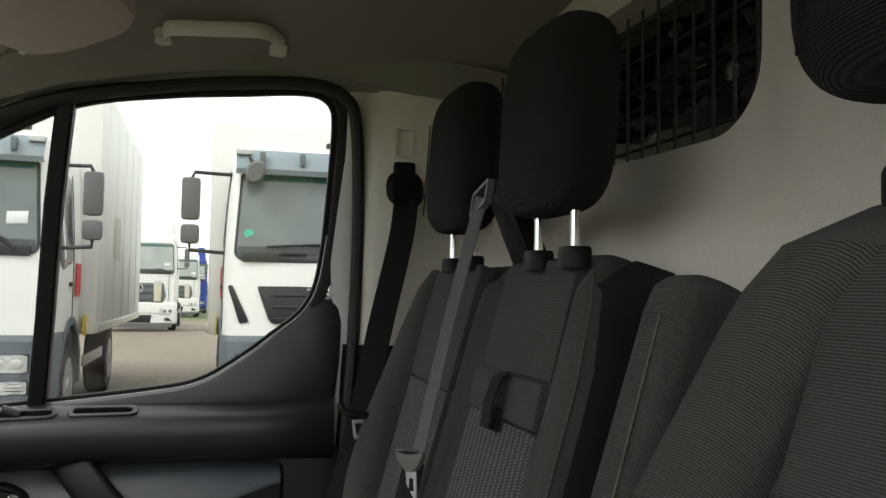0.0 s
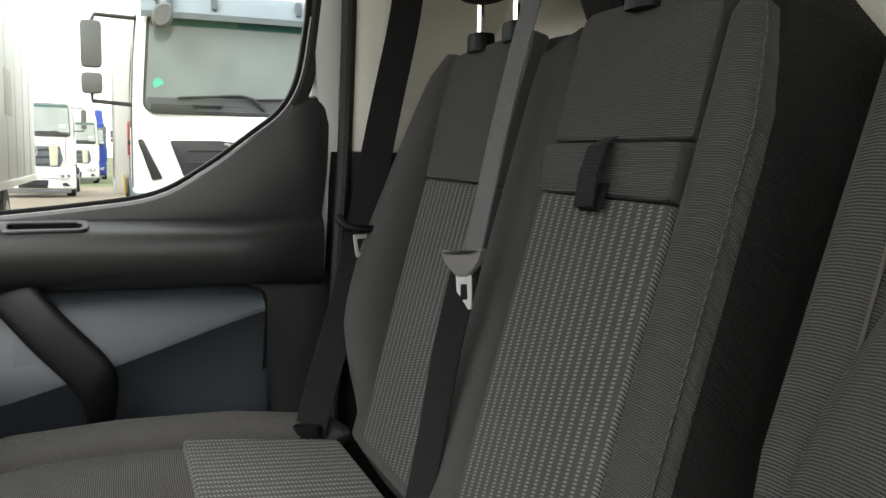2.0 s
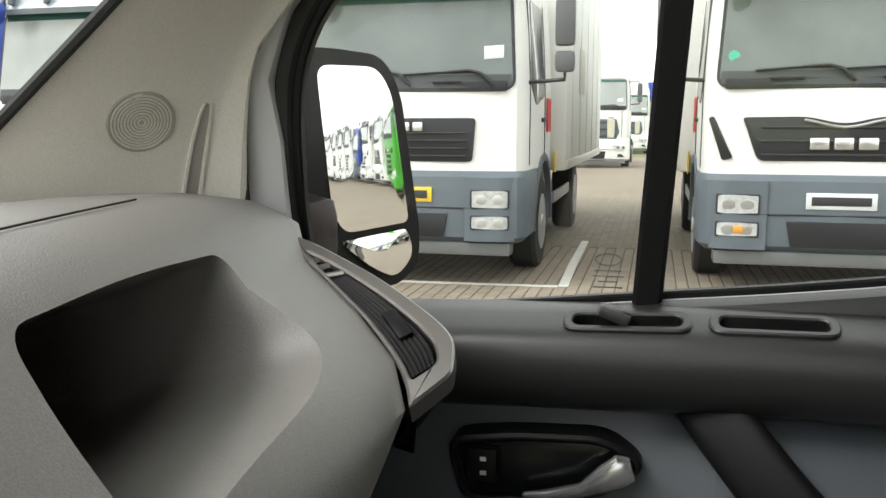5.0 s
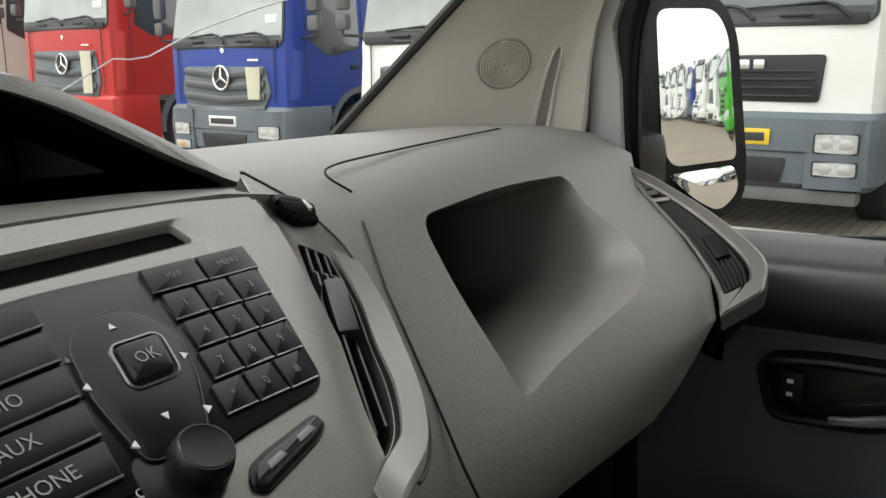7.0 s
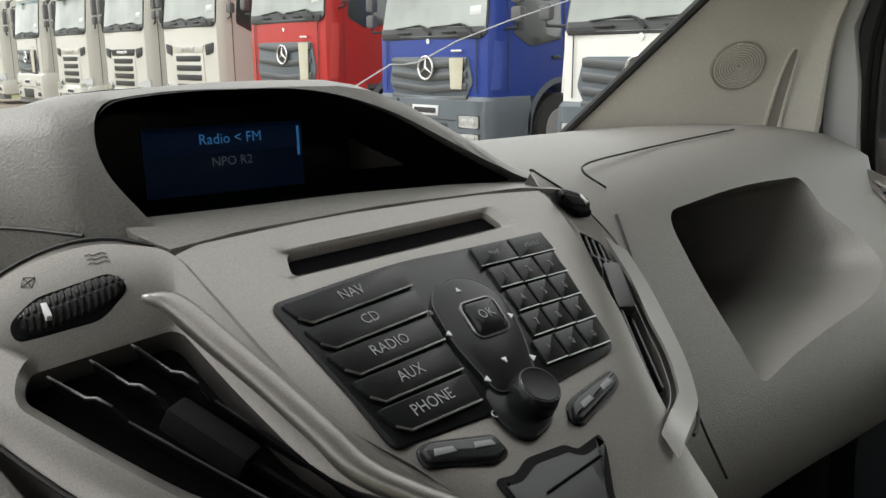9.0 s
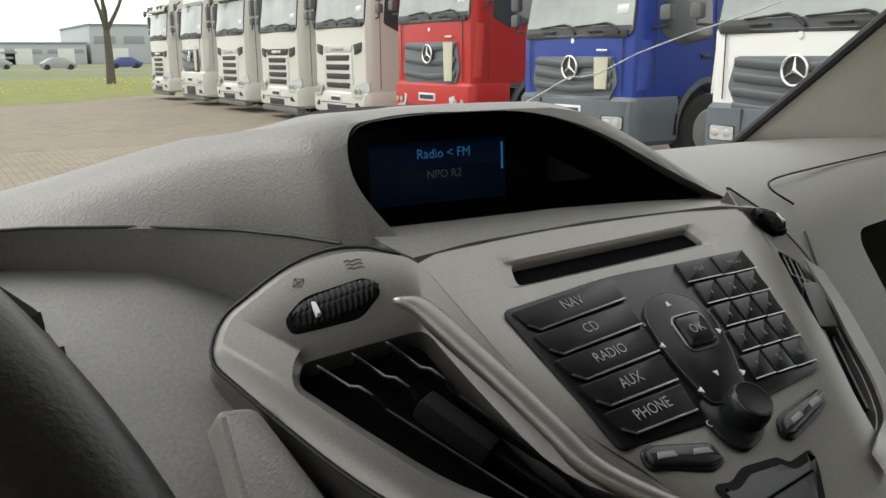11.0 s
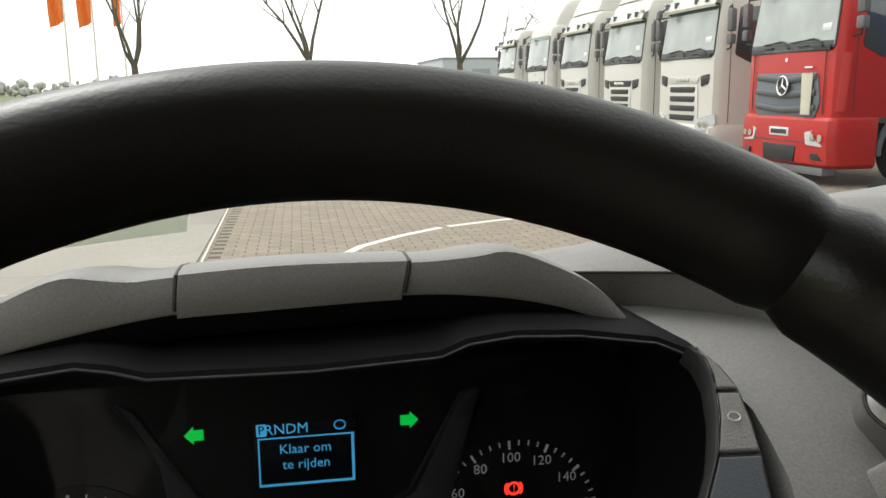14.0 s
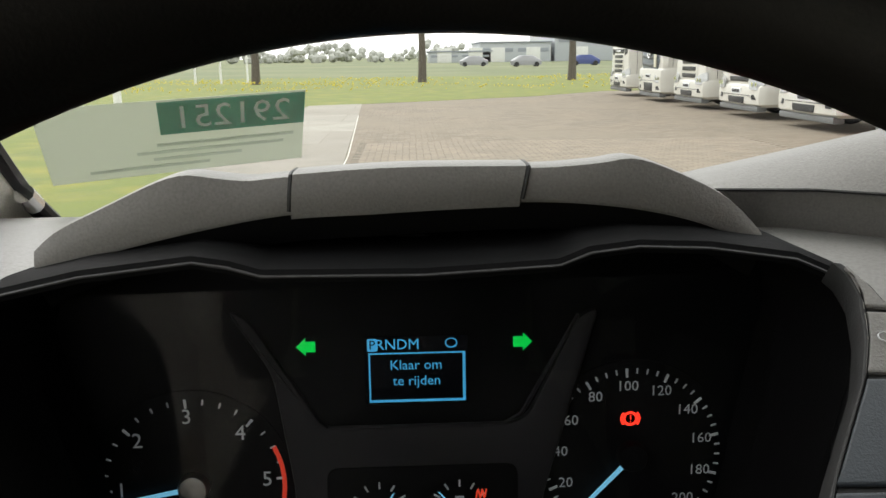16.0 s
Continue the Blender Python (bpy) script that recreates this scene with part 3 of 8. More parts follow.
tagged(bulkhead, "beige moulded bulkhead panel behind the seats", "bulkhead", kind="structure")
grille = thing("bulkhead_window", "barred window in the bulkhead into the dark load space", "window", kind="structure")
for i in range(14):
    part("bar", tube([(-0.075 + 0.04 * i, BULK_Y - 0.03, 1.60), (-0.075 + 0.04 * i, BULK_Y - 0.03, 1.86)], 0.0022, 6), RUBBER, grille)
for i in range(6):
    part("bar", tube([(-0.12, BULK_Y - 0.034, 1.652 + 0.04 * i), (0.48, BULK_Y - 0.034, 1.652 + 0.04 * i)], 0.0022, 6), RUBBER, grille)
load = thing("load_space", "dark load space behind the bulkhead, with added gaps for daylight", "load space", kind="structure")
# dark lining makes the space read dark; unseen gapped walls let daylight in
LOAD_LINING = material("dark_load_lining", (0.07, 0.06, 0.055), 0.5, tint=0.4, tint_scale=3, grain=0.4, scale=60)
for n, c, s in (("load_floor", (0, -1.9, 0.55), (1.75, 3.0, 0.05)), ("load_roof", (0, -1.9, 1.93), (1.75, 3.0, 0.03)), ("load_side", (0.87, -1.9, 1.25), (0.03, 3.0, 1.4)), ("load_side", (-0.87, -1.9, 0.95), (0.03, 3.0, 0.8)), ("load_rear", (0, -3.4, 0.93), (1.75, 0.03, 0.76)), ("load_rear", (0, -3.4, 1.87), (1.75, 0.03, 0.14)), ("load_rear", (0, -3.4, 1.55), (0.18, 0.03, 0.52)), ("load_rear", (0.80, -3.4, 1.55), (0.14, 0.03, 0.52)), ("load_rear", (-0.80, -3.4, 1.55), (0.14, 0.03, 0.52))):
    part(n, boxed(c, s), LOAD_LINING, load)
part("roof_rail", boxed((0, -1.4, 1.87), (1.6, 0.05, 0.05), 0.01), STEEL, load)
part("roof_rail", boxed((0, -2.4, 1.87), (1.6, 0.05, 0.05), 0.01), STEEL, load)
part("side_rail", boxed((0.82, -1.9, 1.72), (0.03, 2.6, 0.05), 0.01), STEEL, load)
WRAP = material("clear_wrap", (0.022, 0.016, 0.016), 0.07, grain=1.0, scale=160, tint=0.5, spec=0.9)
wr = bmesh.new()
bmesh.ops.create_grid(wr, x_segments=60, y_segments=30, size=0.5)
for v in wr.verts:
    v.co = Vector((0.25 + v.co.x * 0.9, -0.56 - 0.05 * noise.noise(v.co * 9), 1.80 + v.co.y * 0.16 + 0.02 * noise.noise(v.co * 25 + Vector((3, 1, 2)))))
wrap_sheet = part("plastic_sheet", wr, WRAP)
tagged(wrap_sheet, "crumpled glossy plastic sheet hung behind the bars", "plastic sheet")

# driver's side: the unseen door stands swung open and lets daylight in
swing = Matrix.Translation((-0.86, 0.90, 0)) @ Matrix.Rotation(radians(-68), 4, "Z") @ Matrix.Translation((0.86, -0.90, 0))
drv = boxed((-0.86, 0.31, 0.92), (0.05, 1.15, 0.74), 0.02, swing)
driver_door = thing("driver_door", "dark trimmed driver's door standing open", "door")
part("door_panel", drv, TRIM, driver_door)
driver_posts = thing("pillar_driver", "beige trimmed posts beside the driver's door opening", "pillar", kind="structure")
part("rear_post", boxed((-0.80, -0.32, 1.40), (0.10, 0.22, 0.86), 0.02), PILLAR, driver_posts)
FRONT_POST = spline([(-0.778, 1.06, 1.27), (-0.784, 0.955, 1.375), (-0.765, 0.80, 1.50), (-0.725, 0.60, 1.66), (-0.69, 0.46, 1.80)], 4)
part("front_post", loft([oval(p, (0.5, 0.8, 0), (0.8, -0.5, 0), 0.05, 0.03, 3, 16) for p in FRONT_POST]), PILLAR, driver_posts)
part("screen_edge", tube([p + Vector((0.038, 0.022, 0)) for p in FRONT_POST], 0.007, 8), RUBBER, driver_posts, "black edge of the windscreen")

# windscreen: leaning and bowed


def screen_y(x, z):
    return (2.184 + 0.064 * (1 - (x / 0.6) ** 2) - z) / 0.8


def wscreen(x, z, h=0.0):
    """Chart of the windscreen: across, up, and inwards."""
    return Vector((x, screen_y(x, z), z)) + Vector((0, -0.62, -0.78)) * h


rows = [[wscreen(x, z, 0) for x in np.linspace(-0.76, 0.60, 25)] for z in np.linspace(1.26, 1.80, 14)]
wind = part("windscreen", loft(rows, closed=False), GLASS)
wind.visible_shadow = False
tagged(wind, "clear windscreen with a long pale crack", "windscreen", kind="structure")
crack = part("crack", tube([wscreen(x, z, 0.002) for x, z in ((0.225, 1.405), (0.244, 1.421), (0.265, 1.441), (0.28, 1.4405), (0.295, 1.443), (0.308, 1.453), (0.321, 1.463), (0.36, 1.481), (0.407, 1.499), (0.46, 1.525))], 0.0007, 5), PALE_PRINT, wind)
# A pillar on the passenger's side: trim facing the cab between screen and door


def pil(u, z, h=0.0):
    """Chart of the pillar trim: u from the screen edge (0) to the door (1), up, and into the cab."""
    d = z - 1.415
    a = Vector((0.585 - 0.02 * d, 0.965 - 1.22 * d, z))
    b = Vector((0.735 - 0.1 * d, 0.815 - (0.20 + 0.9 * max(0, d)) * d * 1.0 - 0.55 * max(0, z - 1.50), z))
    bow = math.sin(math.pi * u) * 0.012
    if u > 0.8:
        bow -= 0.05 * ((u - 0.8) / 0.2) ** 2 * -0.3
    return a.lerp(b, u) + Vector((-0.73, -0.68, 0)) * (h + bow)


pil_rows = [[pil(u, z) for u in (-0.03, 0, 0.05, 0.15, 0.3, 0.5, 0.7, 0.85, 0.95, 1.0, 1.06)] + [pil(1.10, z, -0.02), pil(1.0, z, -0.04), pil(0.5, z, -0.05), pil(-0.03, z, -0.03)] for z in np.linspace(1.28, 1.83, 18)]
a_pillar = thing("pillar_a", "beige windscreen pillar trim with a round tweeter grille", "pillar", kind="structure")
part("pillar_cover", loft(pil_rows), PILLAR, a_pillar)
part("screen_edge", tube([pil(-0.02, z, 0.003) for z in np.linspace(1.30, 1.80, 16)], 0.006, 8), RUBBER, a_pillar, "black edge of the windscreen")
GR_U, GR_Z = 0.575, 1.434


def disc_on_pillar(r, t, h=0.0):
    c = pil(GR_U, GR_Z)
    tu = (pil(GR_U + 0.1, GR_Z) - pil(GR_U - 0.1, GR_Z)).normalized()
    nn = (pil(GR_U, GR_Z, 0.01) - c).normalized()
    nn = (nn - tu * nn.dot(tu)).normalized()
    up = (pil(GR_U, GR_Z + 0.03) - pil(GR_U, GR_Z - 0.03)).normalized()
    nn = up.cross(tu).normalized() * (1 if up.cross(tu).dot(nn) > 0 else -1)
    return c + tu * (r * math.cos(t)) + nn.cross(tu) * (r * math.sin(t)) + nn * (h + 0.0008)


# darker pillar plastic paints the shade between the grille rings
SLOTTED = material("grille_shadow_plastic", (0.38, 0.36, 0.32), 0.7)
tw = part("tweeter", loft([[disc_on_pillar(r, 2 * math.pi * i / 40, h) for i in range(40)] for r, h in ((0.0315, -0.004), (0.0315, 0.0005), (0.0305, 0.0012), (0.0295, 0.0))]), SLOTTED, a_pillar, "round tweeter grille")
for k in range(9):
    r = 0.0275 - 0.003 * k
    part("grille_ring", tube([disc_on_pillar(r, 2 * math.pi * i / 32, 0.0007) for i in range(32)], 0.0010, 5, closed=True), PILLAR if k % 1 == 0 else TRIM, tw)
# darker pillar plastic puts shade on the slot's floor
SLOT_SHADOW = material("slot_shadow_plastic", (0.30, 0.285, 0.25), 0.6)
groove = [(0.875, 1.332), (0.862, 1.37), (0.852, 1.42), (0.858, 1.447), (0.878, 1.455), (0.898, 1.445), (0.905, 1.40), (0.915, 1.34)]
groove = rounded(groove, 0.012, 4)
grip = part("grip_slot", rim(pil, [(a + 0.014 * (1 if a > 0.88 else -1), b) for a, b in groove], groove, -0.004, 0.0035, 0.001), PILLAR, a_pillar, "moulded slot")
part("slot_floor", plate(pil, groove, -0.004, 0.0012, 0.0003), SLOT_SHADOW, grip)
POST = [(1.0, 0.745, 0.79), (1.25, 0.762, 0.806), (1.363, 0.765, 0.810), (1.415, 0.765, 0.810), (1.475, 0.772, 0.806), (1.54, 0.745, 0.775), (1.60, 0.685, 0.705), (1.68, 0.57, 0.585), (1.76, 0.42, 0.43)]
body_post = part("body_post", loft([[Vector((door_x(z) + 0.03, a - 0.004, z)), Vector((door_x(z) - 0.012, a, z)), Vector((door_x(z) - 0.019, lerp(a, b, 0.4), z)), Vector((door_x(z) - 0.017, lerp(a, b, 0.8), z)), Vector((door_x(z) - 0.004, b + 0.012, z)), Vector((door_x(z) + 0.03, b + 0.03, z))] for z, a, b in POST]), BODY)
tagged(body_post, "grey painted body post beside the door seal", "post", kind="structure")

# ---- seats ----
LEAN = 0.28


def back(x, z, h=0.0):
    """Chart of the seat backs' front: across, up, and forwards."""
    return Vector((x, -0.201 - LEAN * (z - 1.32), z)) + Vector((0, 0.963, 0.27)) * h


def back_pad(x0, x1, z0, z1, front, depth, power=4.0, round_top=0.05, taper=None, n=32):
    """An upholstered block on the seat back chart: loft upwards with rounded shoulders."""
    rings = []
    steps = 16
    for i in range(steps + 1):
        t = i / steps
        z = lerp(z0, z1, t)
        up = max(0.0, (z - (z1 - round_top)) / round_top)
        dn = max(0.0, ((z0 + 0.03) - z) / 0.03)
        k = math.sqrt(max(0.0, 1 - max(up, dn) ** 2.4))
        k = max(k, 0.03)
        a0, a1 = (taper(z) if taper else (x0, x1))
        cx, w = (a0 + a1) / 2, (a1 - a0) / 2
        wk = w - (1 - k) * min(w * 0.9, round_top * 0.8)
        d = depth / 2
        rings.append(oval(back(cx, z, front - d), (1, 0, 0), (0, 0.963, 0.27), wk, d * (0.35 + 0.65 * k), power, n))
    return loft(rings)


def head_restraint(seat, cx, z0, z1, half, posts):
    """Headrest with its two chrome posts and collars."""
    y0 = -0.201 - LEAN * (z0 - 1.32) + 0.012
    rings = []
    for i in range(33):
        t = (1 - math.cos(math.pi * i / 32)) / 2
        s = 2 * t - 1
        k = max(0.02, (1 - abs(s) ** 5) ** 0.5)
        z = lerp(z0, z1, t)
        rings.append(oval((cx, y0 + 0.012 - 0.06 * (z - z0 - 0.1), z), (1, 0, 0), (0, 1, 0.06), half * (0.88 + 0.12 * math.sin(math.pi * min(1, t * 0.8 + 0.1))) * (0.55 + 0.45 * k), 0.042 * (0.34 + 0.66 * k), 3.0, 44))
    head = part("headrest", loft(rings), CLOTH_PLAIN, seat, "black cloth headrest")
    part("seam", tube([Vector((cx + half * 0.72, y0 + 0.05 - 0.06 * (z - z0 - 0.1), z)) for z in np.linspace(z0 + 0.03, z1 - 0.04, 8)], 0.0012, 6), CLOTH_PLAIN, head)
    for x in posts:
        part("headrest_post", tube([(x, y0 + 0.012, z0 - 0.05), (x, y0 + 0.012, z0 + 0.03)], 0.0052, 10), CHROME, head, "chrome headrest post")
        part("collar", loft([oval((x, y0 + 0.012, z), (1, 0, 0), (0, 1, 0), 0.021 * s, 0.015 * s, 3, 16) for z, s in ((z0 - 0.06, 1), (z0 - 0.042, 1), (z0 - 0.038, 0.9), (z0 - 0.037, 0.3))]), TRIM_BLACK, head)


bench = thing("passenger_bench", "dark cloth double passenger seat with striped inserts", "seat")
# outer place
part("backrest", back_pad(0.30, 0.655, 0.93, 1.512, 0.0, 0.13, 4.5, 0.06, lambda z: (0.30, 0.60 + 0.06 * math.sin(min(1, max(0, (1.50 - z) / 0.42)) * math.pi * 0.6))), CLOTH, bench)
BULGE = [(0.95, -0.07), (1.01, -0.045), (1.07, -0.015), (1.122, 0.002), (1.213, 0.0), (1.343, -0.013), (1.458, -0.022), (1.495, -0.035)]
part("side_bolster", loft([oval(back(lerp(0.598, 0.630, math.sin(math.pi * min(1, t * 1.15)) if t < 1 else 0), lerp(1.495, 0.95, t), curve_at(BULGE, lerp(1.495, 0.95, t))), (1, 0, 0), (0, 0.96, 0.27), (0.014 + 0.034 * math.sin(math.pi * (0.08 + 0.84 * t)) ** 0.6), 0.05, 2.4, 20) for t in np.linspace(0, 1, 18)]), CLOTH, bench, "rounded outer bolster")
part("back_insert", plate(back, rounded([(0.566, 1.325), (0.556, 1.12), (0.535, 0.985), (0.345, 0.985), (0.345, 1.322)], 0.006), -0.01, 0.009, 0.002), CLOTH_ROWS, bench, "grey striped cloth insert")
part("back_yoke", plate(back, rounded([(0.595, 1.492), (0.567, 1.328), (0.345, 1.325), (0.345, 1.50)], [0.03, 0.004, 0.004, 0.02]), -0.01, 0.010, 0.002), CLOTH, bench)
# middle place
part("backrest", back_pad(-0.06, 0.30, 0.93, 1.512, 0.0, 0.09, 5.0, 0.05, lambda z: (0.0, 0.302)), CLOTH, bench)
SIDE_X = [(0.92, -0.050), (1.20, -0.050), (1.38, -0.050), (1.45, -0.036), (1.505, -0.012)]
part("side_bolster", back_pad(-0.06, 0.022, 0.92, 1.500, 0.012, 0.05, 3.0, 0.05, lambda z: (curve_at(SIDE_X, z) + 0.003, 0.022)), CLOTH, bench, "deep inner bolster")
part("side_panel", back_pad(-0.06, 0.0, 0.92, 1.507, 0.0065, 0.15, 2.5, 0.045, lambda z: (curve_at(SIDE_X, z) - 0.013, 0.03)), CLOTH_PLAIN, bench, "plain black cloth side panel")
THREAD = material("seam_thread", (0.075, 0.068, 0.055), 0.8)
seam_line = [back(curve_at(SIDE_X, z) + 0.0085, z, 0.0072) for z in np.linspace(0.98, 1.485, 60)]
part("bolster_seam", tube(seam_line, 0.0013, 6), CLOTH, bench)
for a, b in zip(seam_line[::1], seam_line[1::1]):
    part("stitch", tube([a.lerp(b, 0.1) + Vector((-0.0006, 0.0008, 0)), a.lerp(b, 0.7) + Vector((-0.0012, 0.0008, 0))], 0.0007, 5), THREAD, bench)
part("inner_bolster", back_pad(0.238, 0.345, 0.93, 1.50, 0.012, 0.09, 2.6, 0.06), CLOTH, bench)
part("back_insert", plate(back, rounded([(0.230, 1.320), (0.232, 0.985), (0.014, 0.985), (0.018, 1.318)], 0.005), -0.01, 0.011, 0.002), CLOTH_ROWS, bench, "grey striped cloth insert")
part("pocket_flap", plate(back, rounded([(0.243, 1.367), (0.232, 1.322), (0.020, 1.320), (0.024, 1.366)], 0.006), -0.01, 0.014, 0.003), CLOTH, bench, "folding flap over the table")
part("back_yoke", plate(back, rounded([(0.245, 1.497), (0.240, 1.372), (0.022, 1.370), (0.030, 1.498)], [0.02, 0.006, 0.006, 0.02]), -0.01, 0.007, 0.002), CLOTH, bench)
strap = [back(0.124, 1.368, 0.016), back(0.123, 1.360, 0.024), back(0.121, 1.335, 0.027), back(0.118, 1.308, 0.025), back(0.118, 1.306, 0.019), back(0.119, 1.33, 0.016)]
part("release_strap", band(strap, 0.031, 0.002, (0, 0.96, 0.27)), BELT_DARK, bench, "black webbing pull strap")
# cushion
rings = []
for i in range(13):
    t = i / 12
    y = lerp(-0.12, 0.42, t)
    k = max(0.1, (1 - abs(2 * t - 1) ** 6) ** 0.4)
    top = 0.955 + 0.02 * math.sin(math.pi * t) + 0.015 * t
    rings.append(oval((0.26, y, top - 0.09 * 1), (1, 0, 0), (0, 0, 1), 0.405 * (0.92 + 0.08 * k), 0.09 * k + 0.0, 6.0, 40))
part("cushion", loft(rings), CLOTH, bench, "dark cloth seat cushion")
for x in (0.655, 0.28, -0.12):
    part("cushion_bolster", loft([oval((x, y, 0.955 + 0.012 * math.sin(math.pi * (y + 0.1) / 0.5)), (1, 0, 0), (0, 0, 1), (0.055 if x > 0.3 else 0.04) * k, 0.034 * k, 2.4, 18) for y, k in ((-0.11, 0.3), (-0.08, 0.8), (0.05, 1), (0.2, 1), (0.33, 0.95), (0.40, 0.7), (0.425, 0.2))]), CLOTH, bench)
cush = lambda x, y, h=0.0: Vector((x, y, 0.962 + 0.018 * math.sin(math.pi * (y + 0.12) / 0.54) + h))
part("cushion_insert", plate(cush, rounded([(0.60, 0.125), (0.335, 0.125), (0.33, -0.075), (0.57, -0.075)], 0.01), -0.01, 0.010, 0.004), woven("striped_cushion_cloth", (0.078, 0.078, 0.075), (0.25, 0.25, 0.24), 0.0135, 0.0018), bench, "grey striped cushion insert")
part("cushion_insert", plate(cush, rounded([(0.23, 0.125), (0.0, 0.125), (0.0, -0.075), (0.23, -0.075)], 0.01), -0.01, 0.010, 0.004), CLOTH_ROWS, bench)
part("seat_base", boxed((0.26, 0.14, 0.69), (0.72, 0.46, 0.22), 0.02), TRIM_BLACK, bench)
head_restraint(bench, 0.447, 1.552, 1.768, 0.108, (0.395, 0.499))
head_restraint(bench, 0.092, 1.548, 1.757, 0.110, (0.036, 0.136))
MIRROR_BACK_GREY = material("grey_slot_plastic", (0.10, 0.10, 0.10), 0.4)
guide = part("belt_guide", loft([oval(p, (1, 0, 0.1), (0, 1, 0.2), a, b, 4, 16) for p, a, b in (((0.232, -0.275, 1.485), 0.038, 0.018), ((0.235, -0.258, 1.53), 0.037, 0.020), ((0.243, -0.238, 1.585), 0.034, 0.020), ((0.247, -0.233, 1.604), 0.028, 0.012))]), TRIM_BLACK, bench, "plastic belt outlet on the seat back")
slot_f = flat((0.256, -0.211, 1.580), (1, 0, -0.22), (0.15, -0.2, 1))
so = rounded([(-0.034, -0.016), (0.034, -0.016), (0.034, 0.018), (-0.034, 0.018)], 0.007)
part("outlet_frame", rim(slot_f, so, grown(so, -0.005), -0.006, 0.004, 0.0015), MIRROR_BACK_GREY, guide, "grey frame round the belt slot")

# belts
belt_m = thing("middle_seat_belt", "grey webbing belt hanging across the middle backrest", "seat belt")
bp = spline([(0.248, -0.208, 1.582), (0.270, -0.190, 1.49), (0.275, -0.166, 1.385), (0.272, -0.138, 1.262)], 6)
part("webbing", band(bp, 0.025, 0.0016, (-0.38, 0.9, 0.2)), BELT, belt_m)
bp2 = spline([(0.273, -0.132, 1.250), (0.282, -0.115, 1.16), (0.292, -0.102, 1.06), (0.30, -0.09, 0.98)], 6)
part("webbing", band(bp2, 0.034, 0.0016, (-0.6, 0.75, 0.25)), BELT_DARK, belt_m, "darker lower run of webbing")
tq = flat((0.271, -0.126, 1.258), (-0.85, -0.45, 0.1), (0.02, 0.05, 1.0))
tongue = part("tongue_cover", plate(tq, rounded([(-0.028, 0.006), (-0.022, -0.008), (-0.008, -0.022), (0.008, -0.022), (0.022, -0.008), (0.028, 0.006), (0.012, 0.002), (-0.012, 0.002)], 0.004), -0.004, 0.004, 0.002), DASH, belt_m, "grey plastic belt tongue")
tong_o = rounded([(-0.010, -0.020), (0.010, -0.020), (0.009, -0.056), (-0.009, -0.056)], 0.003)
tong_i = rounded([(-0.0045, -0.030), (0.0045, -0.030), (0.0045, -0.046), (-0.0045, -0.046)], 0.0015)
part("tongue_plate", rim(tq, tong_o, tong_i, -0.001, 0.001, 0.0004), PALE_STEEL, tongue, "chrome buckle tongue")

belt_o = thing("outer_seat_belt", "black webbing belt hanging from the door pillar", "seat belt")
bo = spline([(0.672, -0.205, 1.625), (0.668, -0.195, 1.55), (0.658, -0.160, 1.40), (0.655, -0.138, 1.29), (0.655, -0.130, 1.25)], 6)
part("webbing", band(bo, 0.047, 0.002, (-0.8, 0.55, 0.1)), BELT_DARK, belt_o)
bo2 = spline([(0.657, -0.128, 1.245), (0.650, -0.105, 1.15), (0.63, -0.07, 1.05), (0.622, -0.045, 0.965)], 6)
part("webbing", band(bo2, 0.047, 0.002, (-0.8, 0.55, 0.1)), BELT_DARK, belt_o)
part("top_anchor", loft([oval(p, (0, 1, 0), (0.3, 0, 1), a, b, 2.6, 18) for p, a, b in (((0.70, -0.205, 1.645), 0.032, 0.032), ((0.682, -0.205, 1.643), 0.034, 0.034), ((0.672, -0.205, 1.64), 0.026, 0.026))]), TRIM_BLACK, belt_o, "black upper belt anchor")
part("top_cover", boxed((0.695, -0.205, 1.675), (0.018, 0.04, 0.035), 0.006), TRIM_BLACK, belt_o)
part("anchor_hook", tube(spline([(0.642, -0.092, 1.272), (0.628, -0.098, 1.262), (0.622, -0.118, 1.257), (0.625, -0.15, 1.255)], 5), 0.006, 8), TRIM_BLACK, belt_o)
to = flat((0.632, -0.122, 1.252), (0.3, -0.95, 0.0), (0.0, 0.06, 1.0))
part("tongue_plate", rim(to, rounded([(-0.013, -0.004), (0.013, -0.004), (0.012, -0.036), (-0.010, -0.036)], 0.003), rounded([(-0.008, -0.010), (0.008, -0.010), (0.007, -0.030), (-0.005, -0.030)], 0.002), -0.001, 0.0015, 0.0005), PALE_STEEL, belt_o, "chrome buckle tongue")
part("lower_guide", loft([oval(p, (0.5, 0.85, 0), (0.85, -0.5, 0), 0.024 * k, 0.014, 3, 14) for p, k in (((0.622, -0.03, 0.93), 1), ((0.62, -0.04, 0.975), 1.0), ((0.618, -0.043, 0.985), 0.8))]), TRIM_BLACK, belt_o)
buckle = thing("belt_buckle", "black belt buckle with a red button between the cushions", "buckle")
part("body", boxed((0.249, 0.012, 0.962), (0.034, 0.022, 0.075), 0.005), TRIM_BLACK, buckle)
part("button", boxed((0.249, 0.020, 1.000), (0.024, 0.012, 0.012), 0.003), RED, buckle, "red release button")

